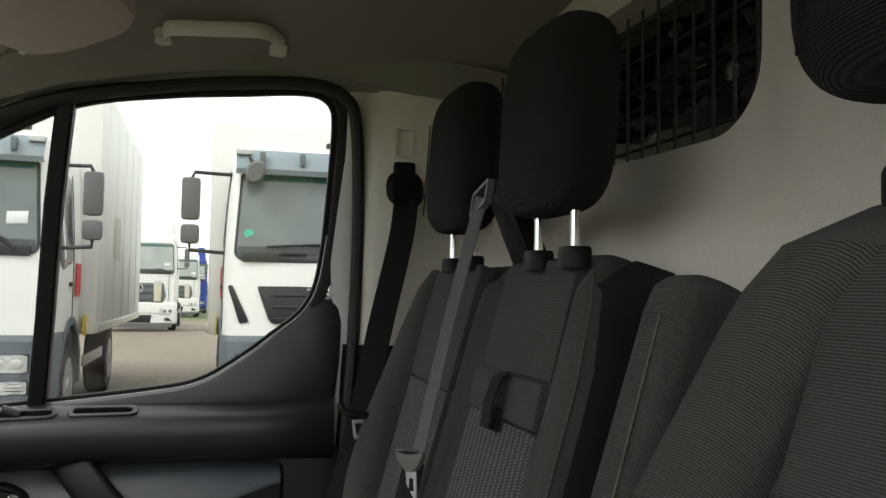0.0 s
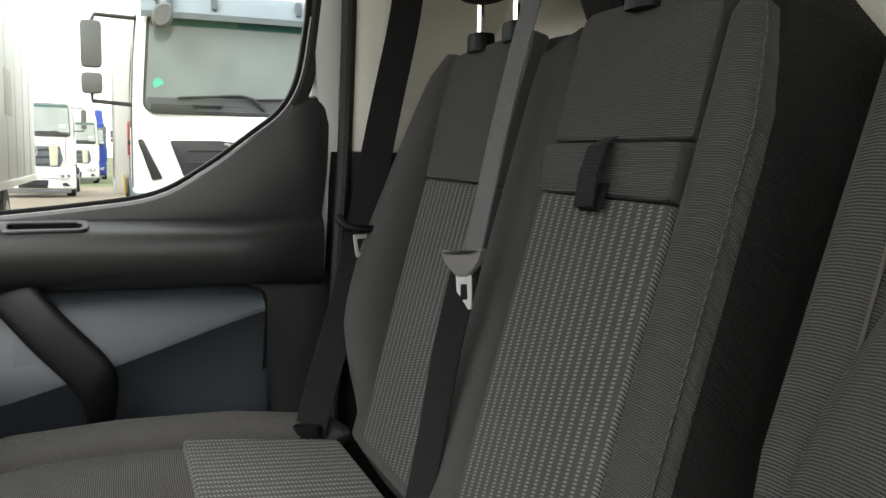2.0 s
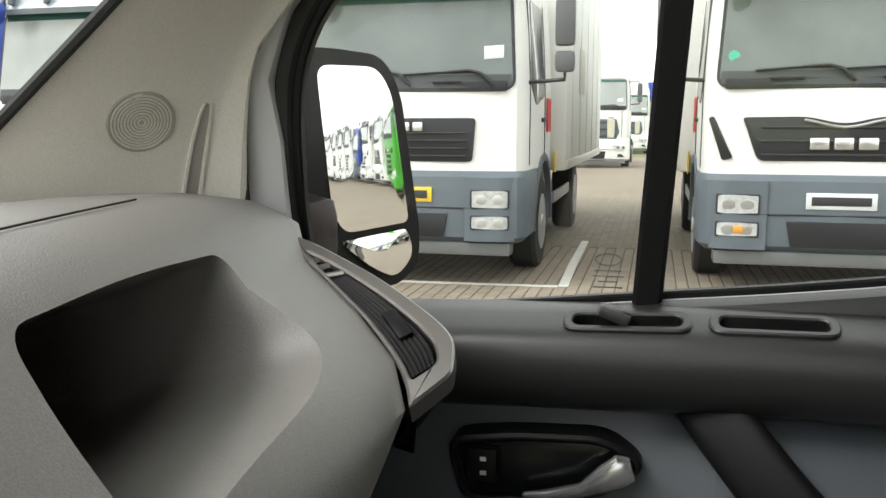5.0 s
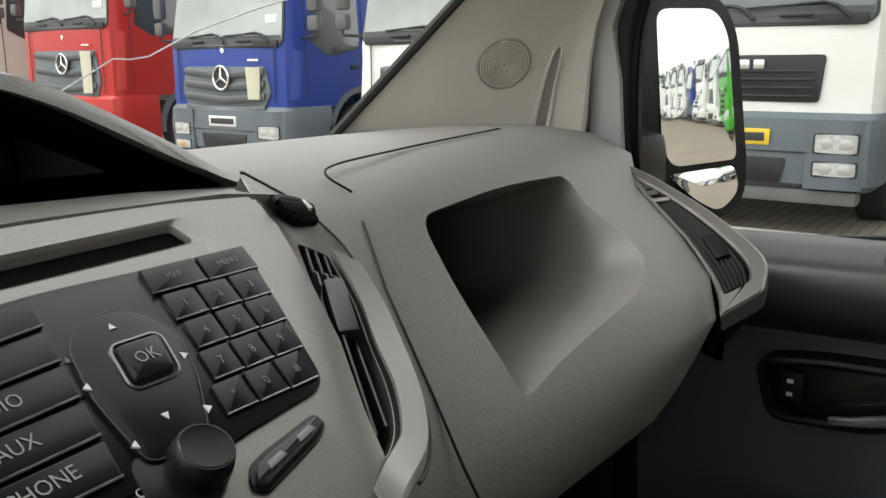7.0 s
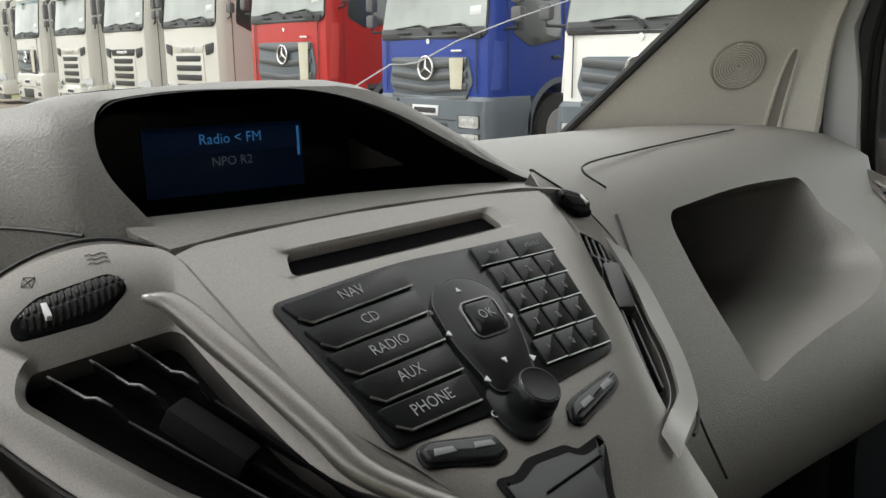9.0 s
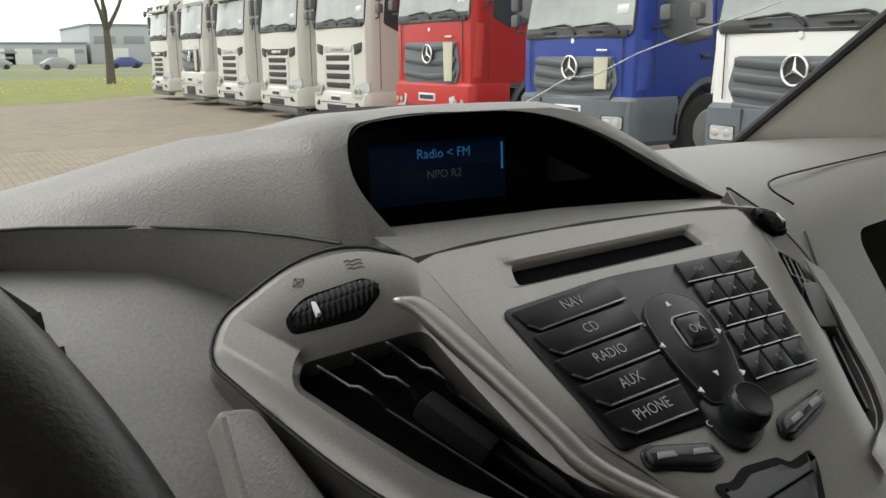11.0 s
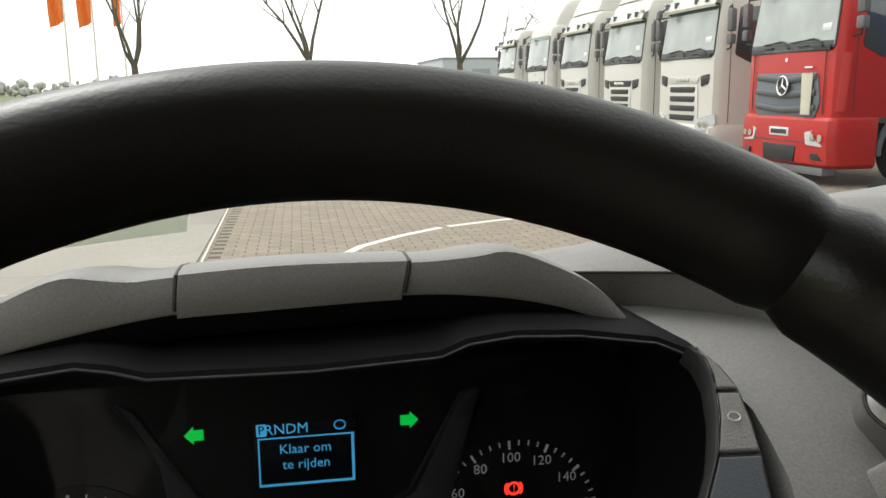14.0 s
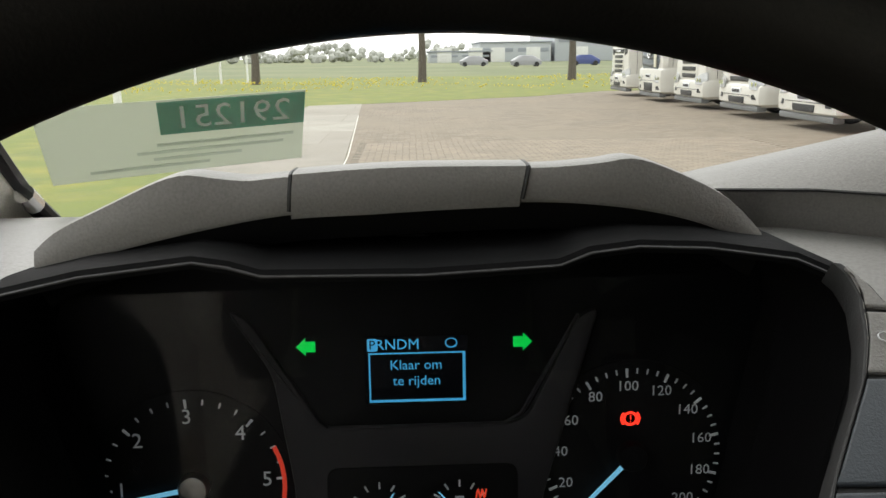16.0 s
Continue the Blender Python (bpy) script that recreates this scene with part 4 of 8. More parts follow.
# driver's seat with its armrest folded up
driver = thing("driver_seat", "dark cloth driver's seat with folded armrest", "seat")
dx = -0.452
part("backrest", back_pad(-0.66, -0.244, 0.92, 1.512, 0.0, 0.13, 4.0, 0.09, lambda z: (-0.645 + 0.06 * max(0, (z - 1.3) / 0.2), -0.26 - 0.05 * max(0, (z - 1.3) / 0.2))), CLOTH, driver)
EDGE = [(1.06, 0.222), (1.136, 0.218), (1.227, 0.203), (1.295, 0.175), (1.38, 0.138), (1.43, 0.117), (1.455, 0.104), (1.49, 0.072), (1.506, 0.055)]
for s in (-1, 1):
    rows_b = []
    for t in np.linspace(0, 1, 20):
        z = lerp(1.516, 0.95, t)
        k = curve_at([(0, 0.45), (0.012, 0.75), (0.03, 0.92), (0.06, 1), (0.9, 1), (1, 0.5)], t)
        rows_b.append(oval(back(dx + s * (curve_at(EDGE, z) + 0.032), z, -0.026 + 0.012 * t), (1, 0, 0), (0, 0.96, 0.27), 0.055 * k, 0.056 * k, 2.5, 22))
    part("side_bolster", loft(rows_b), CLOTH, driver, "curved side bolster")
part("back_insert", plate(back, rounded([(dx + 0.115, 1.27), (dx + 0.12, 1.0), (dx - 0.12, 1.0), (dx - 0.115, 1.27)], 0.01), -0.01, 0.012, 0.008), CLOTH_ROWS, driver, "grey striped cloth insert")
part("back_yoke", plate(back, rounded([(dx + 0.10, 1.495), (dx + 0.115, 1.275), (dx - 0.115, 1.275), (dx - 0.10, 1.495)], 0.02), -0.01, 0.013, 0.008), CLOTH, driver)
head_restraint(driver, dx, 1.572, 1.79, 0.135, (dx - 0.05, dx + 0.05))
part("armrest", loft([oval(back(-0.177 + 0.017 * t, lerp(1.478, 1.13, t), -0.014), (1, 0, 0), (0, 0.96, 0.27), 0.037 * k, 0.036 * k, 3.2, 22) for t, k in ((0, 0.35), (0.012, 0.7), (0.04, 0.93), (0.1, 1), (0.3, 1), (0.6, 1), (0.85, 1), (0.95, 0.9), (1, 0.4))]), CLOTH, driver, "raised dark cloth armrest")
part("armrest_seam", tube([back(-0.186, z, 0.0225) for z in np.linspace(1.16, 1.44, 12)], 0.0013, 6), bpy.data.materials["seam_thread"], driver)
part("cushion", loft([oval((dx, y, 0.88), (1, 0, 0), (0, 0, 1), 0.25 * k, 0.085 * k, 4.5, 32) for y, k in ((-0.12, 0.6), (-0.09, 0.95), (0.1, 1), (0.3, 1), (0.38, 0.92), (0.41, 0.5))]), CLOTH, driver, "dark cloth seat cushion")
part("seat_base", boxed((dx, 0.12, 0.68), (0.42, 0.44, 0.24), 0.03), TRIM_BLACK, driver)

# ---- dashboard ----
dash = thing("dashboard", "grey moulded van dashboard with silver centre panel", "dashboard")

# passenger's side: one moulded body along x with an open storage bin cut into it
PROFILE = [(1.16, 1.29), (1.10, 1.335), (1.0, 1.358), (0.90, 1.368), (0.82, 1.371), (0.77, 1.367), (0.735, 1.355), (0.71, 1.339), (0.68, 1.31), (0.65, 1.28), (0.62, 1.25), (0.598, 1.224), (0.584, 1.20), (0.580, 1.180), (0.585, 1.160), (0.602, 1.140), (0.632, 1.118), (0.68, 1.09), (0.72, 1.05), (0.76, 0.98), (0.78, 0.86), (0.84, 0.74), (1.16, 0.74)]
END_X = [(0.74, 0.38), (1.10, 0.40), (1.14, 0.44), (1.18, 0.495), (1.225, 0.53), (1.249, 0.567), (1.271, 0.600), (1.303, 0.645), (1.328, 0.683), (1.345, 0.71), (1.371, 0.715)]
END_Y = [(1.0, 0.0), (1.09, -0.035), (1.118, -0.032), (1.14, -0.022), (1.16, -0.013), (1.18, -0.011), (1.20, -0.018), (1.224, -0.033), (1.238, -0.039), (1.249, -0.035), (1.271, -0.023), (1.289, -0.008), (1.303, 0.007), (1.317, 0.018), (1.328, 0.017), (1.345, 0.008), (1.37, 0.0)]
END_Z = [(0.74, 0.0), (1.08, 0.02), (1.17, 0.022), (1.20, 0.014), (1.225, 0.0), (1.40, 0.0)]


def swell(z, x):
    """How far the end of the dash has turned towards the door vent."""
    k = min(1.0, max(0.0, (x - 0.32) / (curve_at(END_X, z) - 0.32)))
    return k * k * (3 - 2 * k)


rings = []
for u in (0, 0.15, 0.3, 0.45, 0.55, 0.65, 0.72, 0.78, 0.84, 0.9, 0.95, 0.98, 1.0):
    ring_ = []
    for y, z in PROFILE:
        x = lerp(0.06, curve_at(END_X, z), u)
        k = swell(z, x)
        drop = 0.010 * max(0.0, (u - 0.84) / 0.16) ** 2 if z > 1.34 else 0.0
        ring_.append(Vector((x, y + k * curve_at(END_Y, z), z + k * curve_at(END_Z, z) - drop)))
    rings.append(ring_)
body = loft(rings)
BIN = rounded([(0.303, 0.700), (0.420, 0.7075), (0.533, 0.706), (0.518, 0.640), (0.470, 0.625), (0.279, 0.600), (0.288, 0.660)], [0.016, 0.05, 0.016, 0.022, 0.04, 0.012, 0.05], 5)
cx, cy = 0.41, 0.66
bin_rings = []
for d, s in ((-0.05, 1.09), (-0.012, 1.065), (-0.004, 1.045), (0.003, 1.022), (0.012, 1.0), (0.03, 0.99), (0.08, 0.975), (0.16, 0.94), (0.23, 0.88), (0.25, 0.7)):
    bin_rings.append([Vector((cx + (p[0] - cx) * s, cy + (p[1] - cy) * s + 0.95 * d, 1.33 + (cy + (p[1] - cy) * s - 0.70) - 0.32 * d)) for p in BIN])
part("passenger_side", cut(body, loft(bin_rings)), DASH, dash, "grey grained dash with an open storage bin")
part("lid_seam", tube(spline([(0.258, 0.725, 1.3515), (0.251, 0.741, 1.362), (0.27, 0.752, 1.3665), (0.34, 0.765, 1.3685), (0.44, 0.782, 1.370), (0.56, 0.80, 1.3715)], 6), 0.0009, 6), TRIM_BLACK, dash, "dark seam of the top lid")
part("joint_line", tube([Vector((x, y, 1.33 + (y - 0.70) + 0.0008)) for x, y in ((0.245, 0.705), (0.225, 0.67), (0.205, 0.62), (0.192, 0.59), (0.186, 0.572))], 0.0009, 6), TRIM_BLACK, dash)
part("glove_lock", tube([(0.225, 0.598, 1.105), (0.225, 0.586, 1.107)], 0.007, 12), CHROME, dash, "small round lock")

part("lower_dash", boxed((0.0, 0.86, 0.83), (1.62, 0.08, 0.54), 0.01), TRIM_BLACK, dash, "black lower panel in the footwell")
part("kick_panel", boxed((0.755, 0.80, 0.88), (0.13, 0.16, 0.64), 0.02), TRIM_BLACK, dash, "black kick panel beside the door")
# outer vent at the door end: silver frame on a slanting face
vt, vb_ = Vector((0.681, 0.717, 1.329)), Vector((0.53, 0.563, 1.226))
va = (vb_ - vt).normalized()
vs = Vector((0.563, -0.764, 0.317))
vs = (vs - va * vs.dot(va)).normalized()
vchart = flat(vt, va, vs)
vo = rounded([(-0.004, -0.002), (0.0306, 0.0158), (0.1042, 0.0441), (0.1700, 0.0600), (0.1990, 0.0625), (0.2299, 0.0423), (0.2410, 0.0000), (0.2166, 0.0091), (0.1918, 0.0126), (0.1399, 0.0118), (0.0953, 0.0054), (0.0569, -0.0002), (0.0215, -0.0060)], [0.004, 0.02, 0.03, 0.03, 0.02, 0.008, 0.002, 0.02, 0.02, 0.02, 0.02, 0.02, 0.02], 4)
vi = rounded([(0.030, 0.0012), (0.0669, 0.0172), (0.1234, 0.0351), (0.1688, 0.0445), (0.1955, 0.0460), (0.2120, 0.0385), (0.2150, 0.0309), (0.2182, 0.0135), (0.2006, 0.0160), (0.1731, 0.0170), (0.1369, 0.0148), (0.0953, 0.0080), (0.0600, 0.0036)], [0.003, 0.02, 0.02, 0.02, 0.012, 0.01, 0.006, 0.003, 0.02, 0.02, 0.02, 0.02, 0.02], 4)
sidevent = part("side_vent", rim(vchart, vo, vi, -0.016, 0.003, 0.002), SATIN, dash, "silver framed air vent at the door")
# black shell stands for the shadow under the vent and closes the gap
part("vent_housing", loft([[vchart(*p, -0.004) for p in grown(vo, -0.0015)], [vchart(p[0], p[1], -0.016) for p in grown(vo, -0.004)], [vchart(p[0] - 0.03, p[1] * 0.9 - 0.004, -0.09) for p in grown(vo, -0.012)]]), TRIM_BLACK, sidevent, "shell under the vent, black for the shadow there")
# shallow black sheet stands for the shade inside the vent
part("vent_shade_sheet", plate(vchart, grown(vi, 0.002), -0.02, -0.0038, 0.0003), DARK, sidevent, "black sheet for the shade inside the vent")
part("vent_crossbar", loft([oval(vchart(0.068 + 0.006 * q, lerp(0.002, 0.0185, q), -0.001), va, va.cross(vs), 0.0035, 0.003, 2.4, 12) for q in (0, 0.5, 1)]), SATIN, sidevent, "silver crossbar")
for k in range(2):
    part("upper_fin", band([vchart(0.040 + 0.012 * k, 0.003, -0.003), vchart(0.044 + 0.012 * k, 0.009 + 0.004 * k, -0.001)], 0.005, 0.0012, va.cross(vs) * 0.6 + va * 0.8), SATIN, sidevent)
for k in range(6):
    g = (k + 0.6) / 6.4
    low = [(0.0760, 0.0055), (0.115, 0.0115), (0.155, 0.0168), (0.190, 0.0172), (0.214, 0.0155)]
    high = [(0.0780, 0.0200), (0.118, 0.0325), (0.160, 0.0415), (0.190, 0.0440), (0.211, 0.0385)]
    run_ = spline([(lerp(a[0], b[0], g), lerp(a[1], b[1], g), 0) for a, b in zip(low, high)], 3)
    part("slat", band([vchart(p.x, p.y, -0.0022) for p in run_], 0.0042, 0.0012, va.cross(vs) * 0.8 - vs * 0.6), TRIM_BLACK, sidevent)
part("slat_tab", boxed((0, 0, 0), (0.034, 0.0125, 0.006), 0.002, Matrix.Translation(vchart(0.158, 0.0305, 0.0)) @ Matrix((va, vs, va.cross(vs))).transposed().to_4x4()), TRIM_BLACK, sidevent, "black direction tab")

# lower body of the middle and the driver's side
MID = [(1.14, 1.29), (1.05, 1.325), (0.95, 1.345), (0.85, 1.358), (0.78, 1.362), (0.73, 1.356), (0.70, 1.346), (0.67, 1.328), (0.64, 1.305), (0.60, 1.27), (0.57, 1.235), (0.55, 1.19), (0.545, 1.14), (0.56, 1.05), (0.62, 0.9), (0.70, 0.74), (1.14, 0.74)]
drv_body = loft([[Vector((x, y + (0.025 if -0.16 < x < 0.07 and z < 1.34 else 0.0), z - (0.012 if -0.19 < x < 0.07 else 0))) for y, z in MID] for x in (-0.80, -0.7, -0.6, -0.5, -0.4, -0.3, -0.25, -0.20, -0.16, -0.1, 0.0, 0.07)])
CLUSTER = [(-0.653, 1.27), (-0.662, 1.31), (-0.655, 1.338), (-0.638, 1.352), (-0.60, 1.360), (-0.55, 1.3655), (-0.535, 1.363), (-0.52, 1.3585), (-0.447, 1.3575), (-0.386, 1.3605), (-0.372, 1.366), (-0.35, 1.3685), (-0.318, 1.367), (-0.278, 1.361), (-0.255, 1.351), (-0.243, 1.336), (-0.241, 1.315), (-0.246, 1.295), (-0.252, 1.265), (-0.27, 1.18), (-0.32, 1.14), (-0.57, 1.14), (-0.63, 1.18)]
well = loft([[Vector((x, 0.40, z)) for x, z in CLUSTER], [Vector((x, 0.86, z)) for x, z in CLUSTER]])
part("driver_side", cut(drv_body, well, boxed((-0.447, 0.5, 1.1), (0.40, 0.40, 0.5))), DASH_SOFT, dash, "leather-grained dash round the instruments")
part("knee_panel", plate(flat((-0.2, 0.625, 1.297), (1, 0, 0), (0, 0.66, 0.75)), rounded([(0.012, 0.032), (0.048, -0.06), (-0.004, -0.08), (-0.004, 0.034)], 0.005), -0.01, 0.012, 0.003), DASH, dash)

# screen hood in the middle of the dash, with its deep opening
CREST = [(-0.42, 1.360), (-0.36, 1.366), (-0.30, 1.381), (-0.226, 1.402), (-0.17, 1.4205), (-0.108, 1.433), (-0.04, 1.4365), (0.02, 1.4355), (0.045, 1.428), (0.075, 1.413), (0.105, 1.397), (0.14, 1.376), (0.155, 1.366)]
LIP = [(-0.42, 0.80), (-0.30, 0.765), (-0.20, 0.735), (-0.14, 0.712), (-0.118, 0.702), (-0.05, 0.698), (0.05, 0.698), (0.14, 0.694), (0.155, 0.70)]
SEAM = [(-0.42, 0.835, 1.372), (-0.32, 0.800, 1.380), (-0.2465, 0.770, 1.383), (-0.2004, 0.750, 1.3818), (-0.1658, 0.720, 1.3813), (-0.1467, 0.695, 1.3805), (-0.1322, 0.674, 1.3790), (-0.10, 0.674, 1.3790)]
rings = []
for x in (-0.42, -0.36, -0.30, -0.25, -0.22, -0.19, -0.17, -0.155, -0.145, -0.136, -0.128, -0.12, -0.112, -0.104, -0.08, -0.05, -0.02, 0.01, 0.03, 0.05, 0.07, 0.09, 0.11, 0.13, 0.145, 0.155):
    zt, yl = curve_at(CREST, x), curve_at(LIP, x)
    sy, sz = curve_at([r[:2] for r in SEAM], x), curve_at([(r[0], r[2]) for r in SEAM], x)
    fy = yl - 0.035
    lip = ((fy, 1.336), (fy, 1.346), (fy, 1.366), (lerp(fy, yl, 0.5), lerp(1.366, zt, 0.45)), (yl, lerp(1.366, zt, 0.86)), (yl + 0.006, lerp(1.366, zt, 0.96)), (yl + 0.022, zt), (yl + 0.07, zt - 0.003))
    flank = ((sy + 0.016, 1.325), (sy + 0.006, sz - 0.020), (sy, sz), (sy + 0.010, lerp(sz, zt, 0.42)), (sy + 0.022, lerp(sz, zt, 0.76)), (sy + 0.036, lerp(sz, zt, 0.94)), (sy + 0.055, zt), (yl + 0.09, zt - 0.007))
    k = min(1.0, max(0.0, (-0.108 - x) / 0.024))
    k = k * k * (3 - 2 * k)
    prof = [(lerp(p[0], q_[0], k), lerp(p[1], q_[1], k)) for p, q_ in zip(lip, flank)]
    rings.append([Vector((x, *p)) for p in (*prof, (yl + 0.14, lerp(zt, 1.35, 0.35)), (0.95, lerp(zt, 1.345, 0.75)), (1.06, 1.332), (1.06, 1.32))])
OPEN = rounded([(-0.100, 1.3735), (-0.120, 1.405), (-0.114, 1.4295), (-0.075, 1.4335), (-0.005, 1.4325), (0.04, 1.419), (0.10, 1.388), (0.137, 1.3715)], [0.006, 0.03, 0.018, 0.02, 0.03, 0.03, 0.02, 0.006], 5)
mouth = loft([[Vector((0.0 + x * s, y, z + (1.40 - z) * (1 - s))) for x, z in OPEN] for y, s in ((0.55, 1.0), (0.70, 1.0), (0.76, 0.985), (0.80, 0.96))])
mouth_liner = loft([[Vector((x * q, y, z + (1.40 - z) * (1 - q))) for x, z in OPEN] for y, q in ((0.703, 0.988), (0.76, 0.968), (0.80, 0.945), (0.802, 0.5))], cap=False)
hood = part("screen_hood", cut(loft(rings), mouth, loft([[Vector((x, y, z)) for x, z in grown(CLUSTER, 0.003)] for y in (0.40, 0.86)])), DASH, dash, "grey hood over the radio screen")
seam_at = lambda x: Vector((x, curve_at([r[:2] for r in SEAM], x) - 0.0009, curve_at([(r[0], r[2]) for r in SEAM], x) + 0.0007))
part("hood_seam", tube([seam_at(x) for x in np.linspace(-0.34, -0.133, 60)], 0.0009, 6), RUBBER, hood, "dark joint under the hood")
part("mouth_liner", mouth_liner, CAVE, hood, "black inside of the screen hood")
lip_x = list(np.linspace(-0.116, 0.128, 26))
LIP_Y = [(-0.116, 0.664), (-0.108, 0.6545), (-0.073, 0.6585), (0.003, 0.661), (0.098, 0.659), (0.128, 0.653)]
LIP_TOP = [(-0.116, 1.3815), (-0.07, 1.3805), (0.0, 1.3800), (0.07, 1.3775), (0.128, 1.3735)]
lip_rings = []
for x in lip_x:
    y0, zq = curve_at(LIP_Y, x), curve_at(LIP_TOP, x)
    z0 = 1.348 + (y0 - 0.615) * 0.602
    lip_rings.append([Vector((x, y0 + 0.004, z0 - 0.014)), Vector((x, y0, z0 - 0.003)), Vector((x, y0 + 0.001, z0 + 0.0015)), Vector((x, lerp(y0, 0.69, 0.4), lerp(z0, zq, 0.75))), Vector((x, 0.684, zq)), Vector((x, 0.690, zq - 0.0003)), Vector((x, 0.694, zq - 0.004)), Vector((x, 0.70, 1.362))])
part("mouth_lip", loft(lip_rings), DASH, hood, "smooth grey lip under the screen")
SCREEN_FACE = material("screen_face", (0.004, 0.005, 0.008), 0.2)
scr = thing("radio_screen", "dark radio display glowing blue under the hood", "screen")
sflat = flat((-0.022, 0.772, 1.387), (1, 0, 0), (0, 0.05, 1))
part("bezel", plate(sflat, rounded([(-0.075, -0.033), (0.085, -0.033), (0.085, 0.035), (-0.075, 0.035)], 0.004), -0.006, 0.0, 0.001), GLOSS_BLACK, scr)
BLUE_DIM = glowing("screen_glow_dim", (0.003, 0.010, 0.030), 0.09)
BLUE_TXT = glowing("screen_lettering", (0.05, 0.22, 0.52), 0.24)
GREY_TXT = glowing("screen_pale_lettering", (0.18, 0.22, 0.28), 0.09)
part("lit_field", plate(sflat, [(-0.046, -0.026), (0.050, -0.026), (0.050, 0.024), (-0.046, 0.024)], 0.0, 0.0007, 0.0001), BLUE_DIM, scr)
part("lit_head", plate(sflat, [(-0.046, 0.009), (0.050, 0.009), (0.050, 0.022), (-0.046, 0.022)], 0.0007, 0.0010, 0.0001), glowing("screen_head", (0.004, 0.012, 0.036), 0.14), scr)
part("lettering", words("Radio < FM", 0.0082, sflat, (0.004, 0.0165), depth=0.0014), BLUE_TXT, scr)
part("lettering", words("NPO R2", 0.0072, sflat, (0.004, 0.004), depth=0.0014), GREY_TXT, scr)
part("soft_key", plate(sflat, [(-0.022, -0.025), (-0.012, -0.025), (-0.012, -0.020), (-0.022, -0.020)], 0.0007, 0.0012, 0.0001), BLUE_TXT, scr)
part("soft_key", plate(sflat, [(-0.006, -0.025), (0.012, -0.025), (0.012, -0.0205), (-0.006, -0.0205)], 0.0007, 0.0012, 0.0001), BLUE_TXT, scr)
part("scroll_bar", plate(sflat, [(0.0465, 0.004), (0.048, 0.004), (0.048, 0.021), (0.0465, 0.021)], 0.0007, 0.0012, 0.0001), BLUE_TXT, scr)


# centre panel: a sloping crest with wings that fold down to either side
def fold(y):
    return 0.045 + 0.063 * (y - 0.52) / 0.13


def face(x, y, h=0.0):
    """Chart of the centre panel: across, ahead, and out of the panel."""
    over = max(0.0, abs(x) - fold(y))
    k = 0.55 * over * over / (over + 0.012)
    return Vector((x, y, 1.348 + (y - 0.615) * 0.602 - k)) + Vector((0, -0.516, 0.857)) * h


def sheet(rows, h0, h1, n=10):
    """A thick skin on the panel: rows of (y, left x, right x)."""
    rings = []
    for y, a, b in rows:
        top = [face(lerp(a, b, i / n), y, h1) for i in range(n + 1)]
        bot = [face(lerp(b, a, i / n), y, h0) for i in range(n + 1)]
        rings.append(top + bot)
    return loft(rings)


SLOT = rounded([(-0.062, 0.6355), (0.064, 0.6405), (0.061, 0.6490), (-0.059, 0.6440)], 0.002)
slot_cut = loft([[face(*p, -0.03) for p in SLOT], [face(*p, -0.005) for p in SLOT], [face(*p, -0.0015) for p in grown(SLOT, 0.0012)], [face(p[0] * 1.09, p[1], 0.0) for p in grown(SLOT, 0.0030)], [face(p[0] * 1.12, p[1], 0.02) for p in grown(SLOT, 0.006)]])
panel = part("centre_panel", cut(sheet([(0.44, -0.02, 0.02), (0.50, -0.046, 0.046), (0.52, -0.052, 0.052), (0.55, -0.068, 0.068), (0.58, -0.088, 0.088), (0.61, -0.102, 0.102), (0.64, -0.112, 0.112), (0.652, -0.110, 0.112), (0.657, -0.094, 0.110), (0.661, -0.03, 0.06)], -0.012, 0.0, 16), slot_cut), SATIN, dash, "satin silver centre panel")
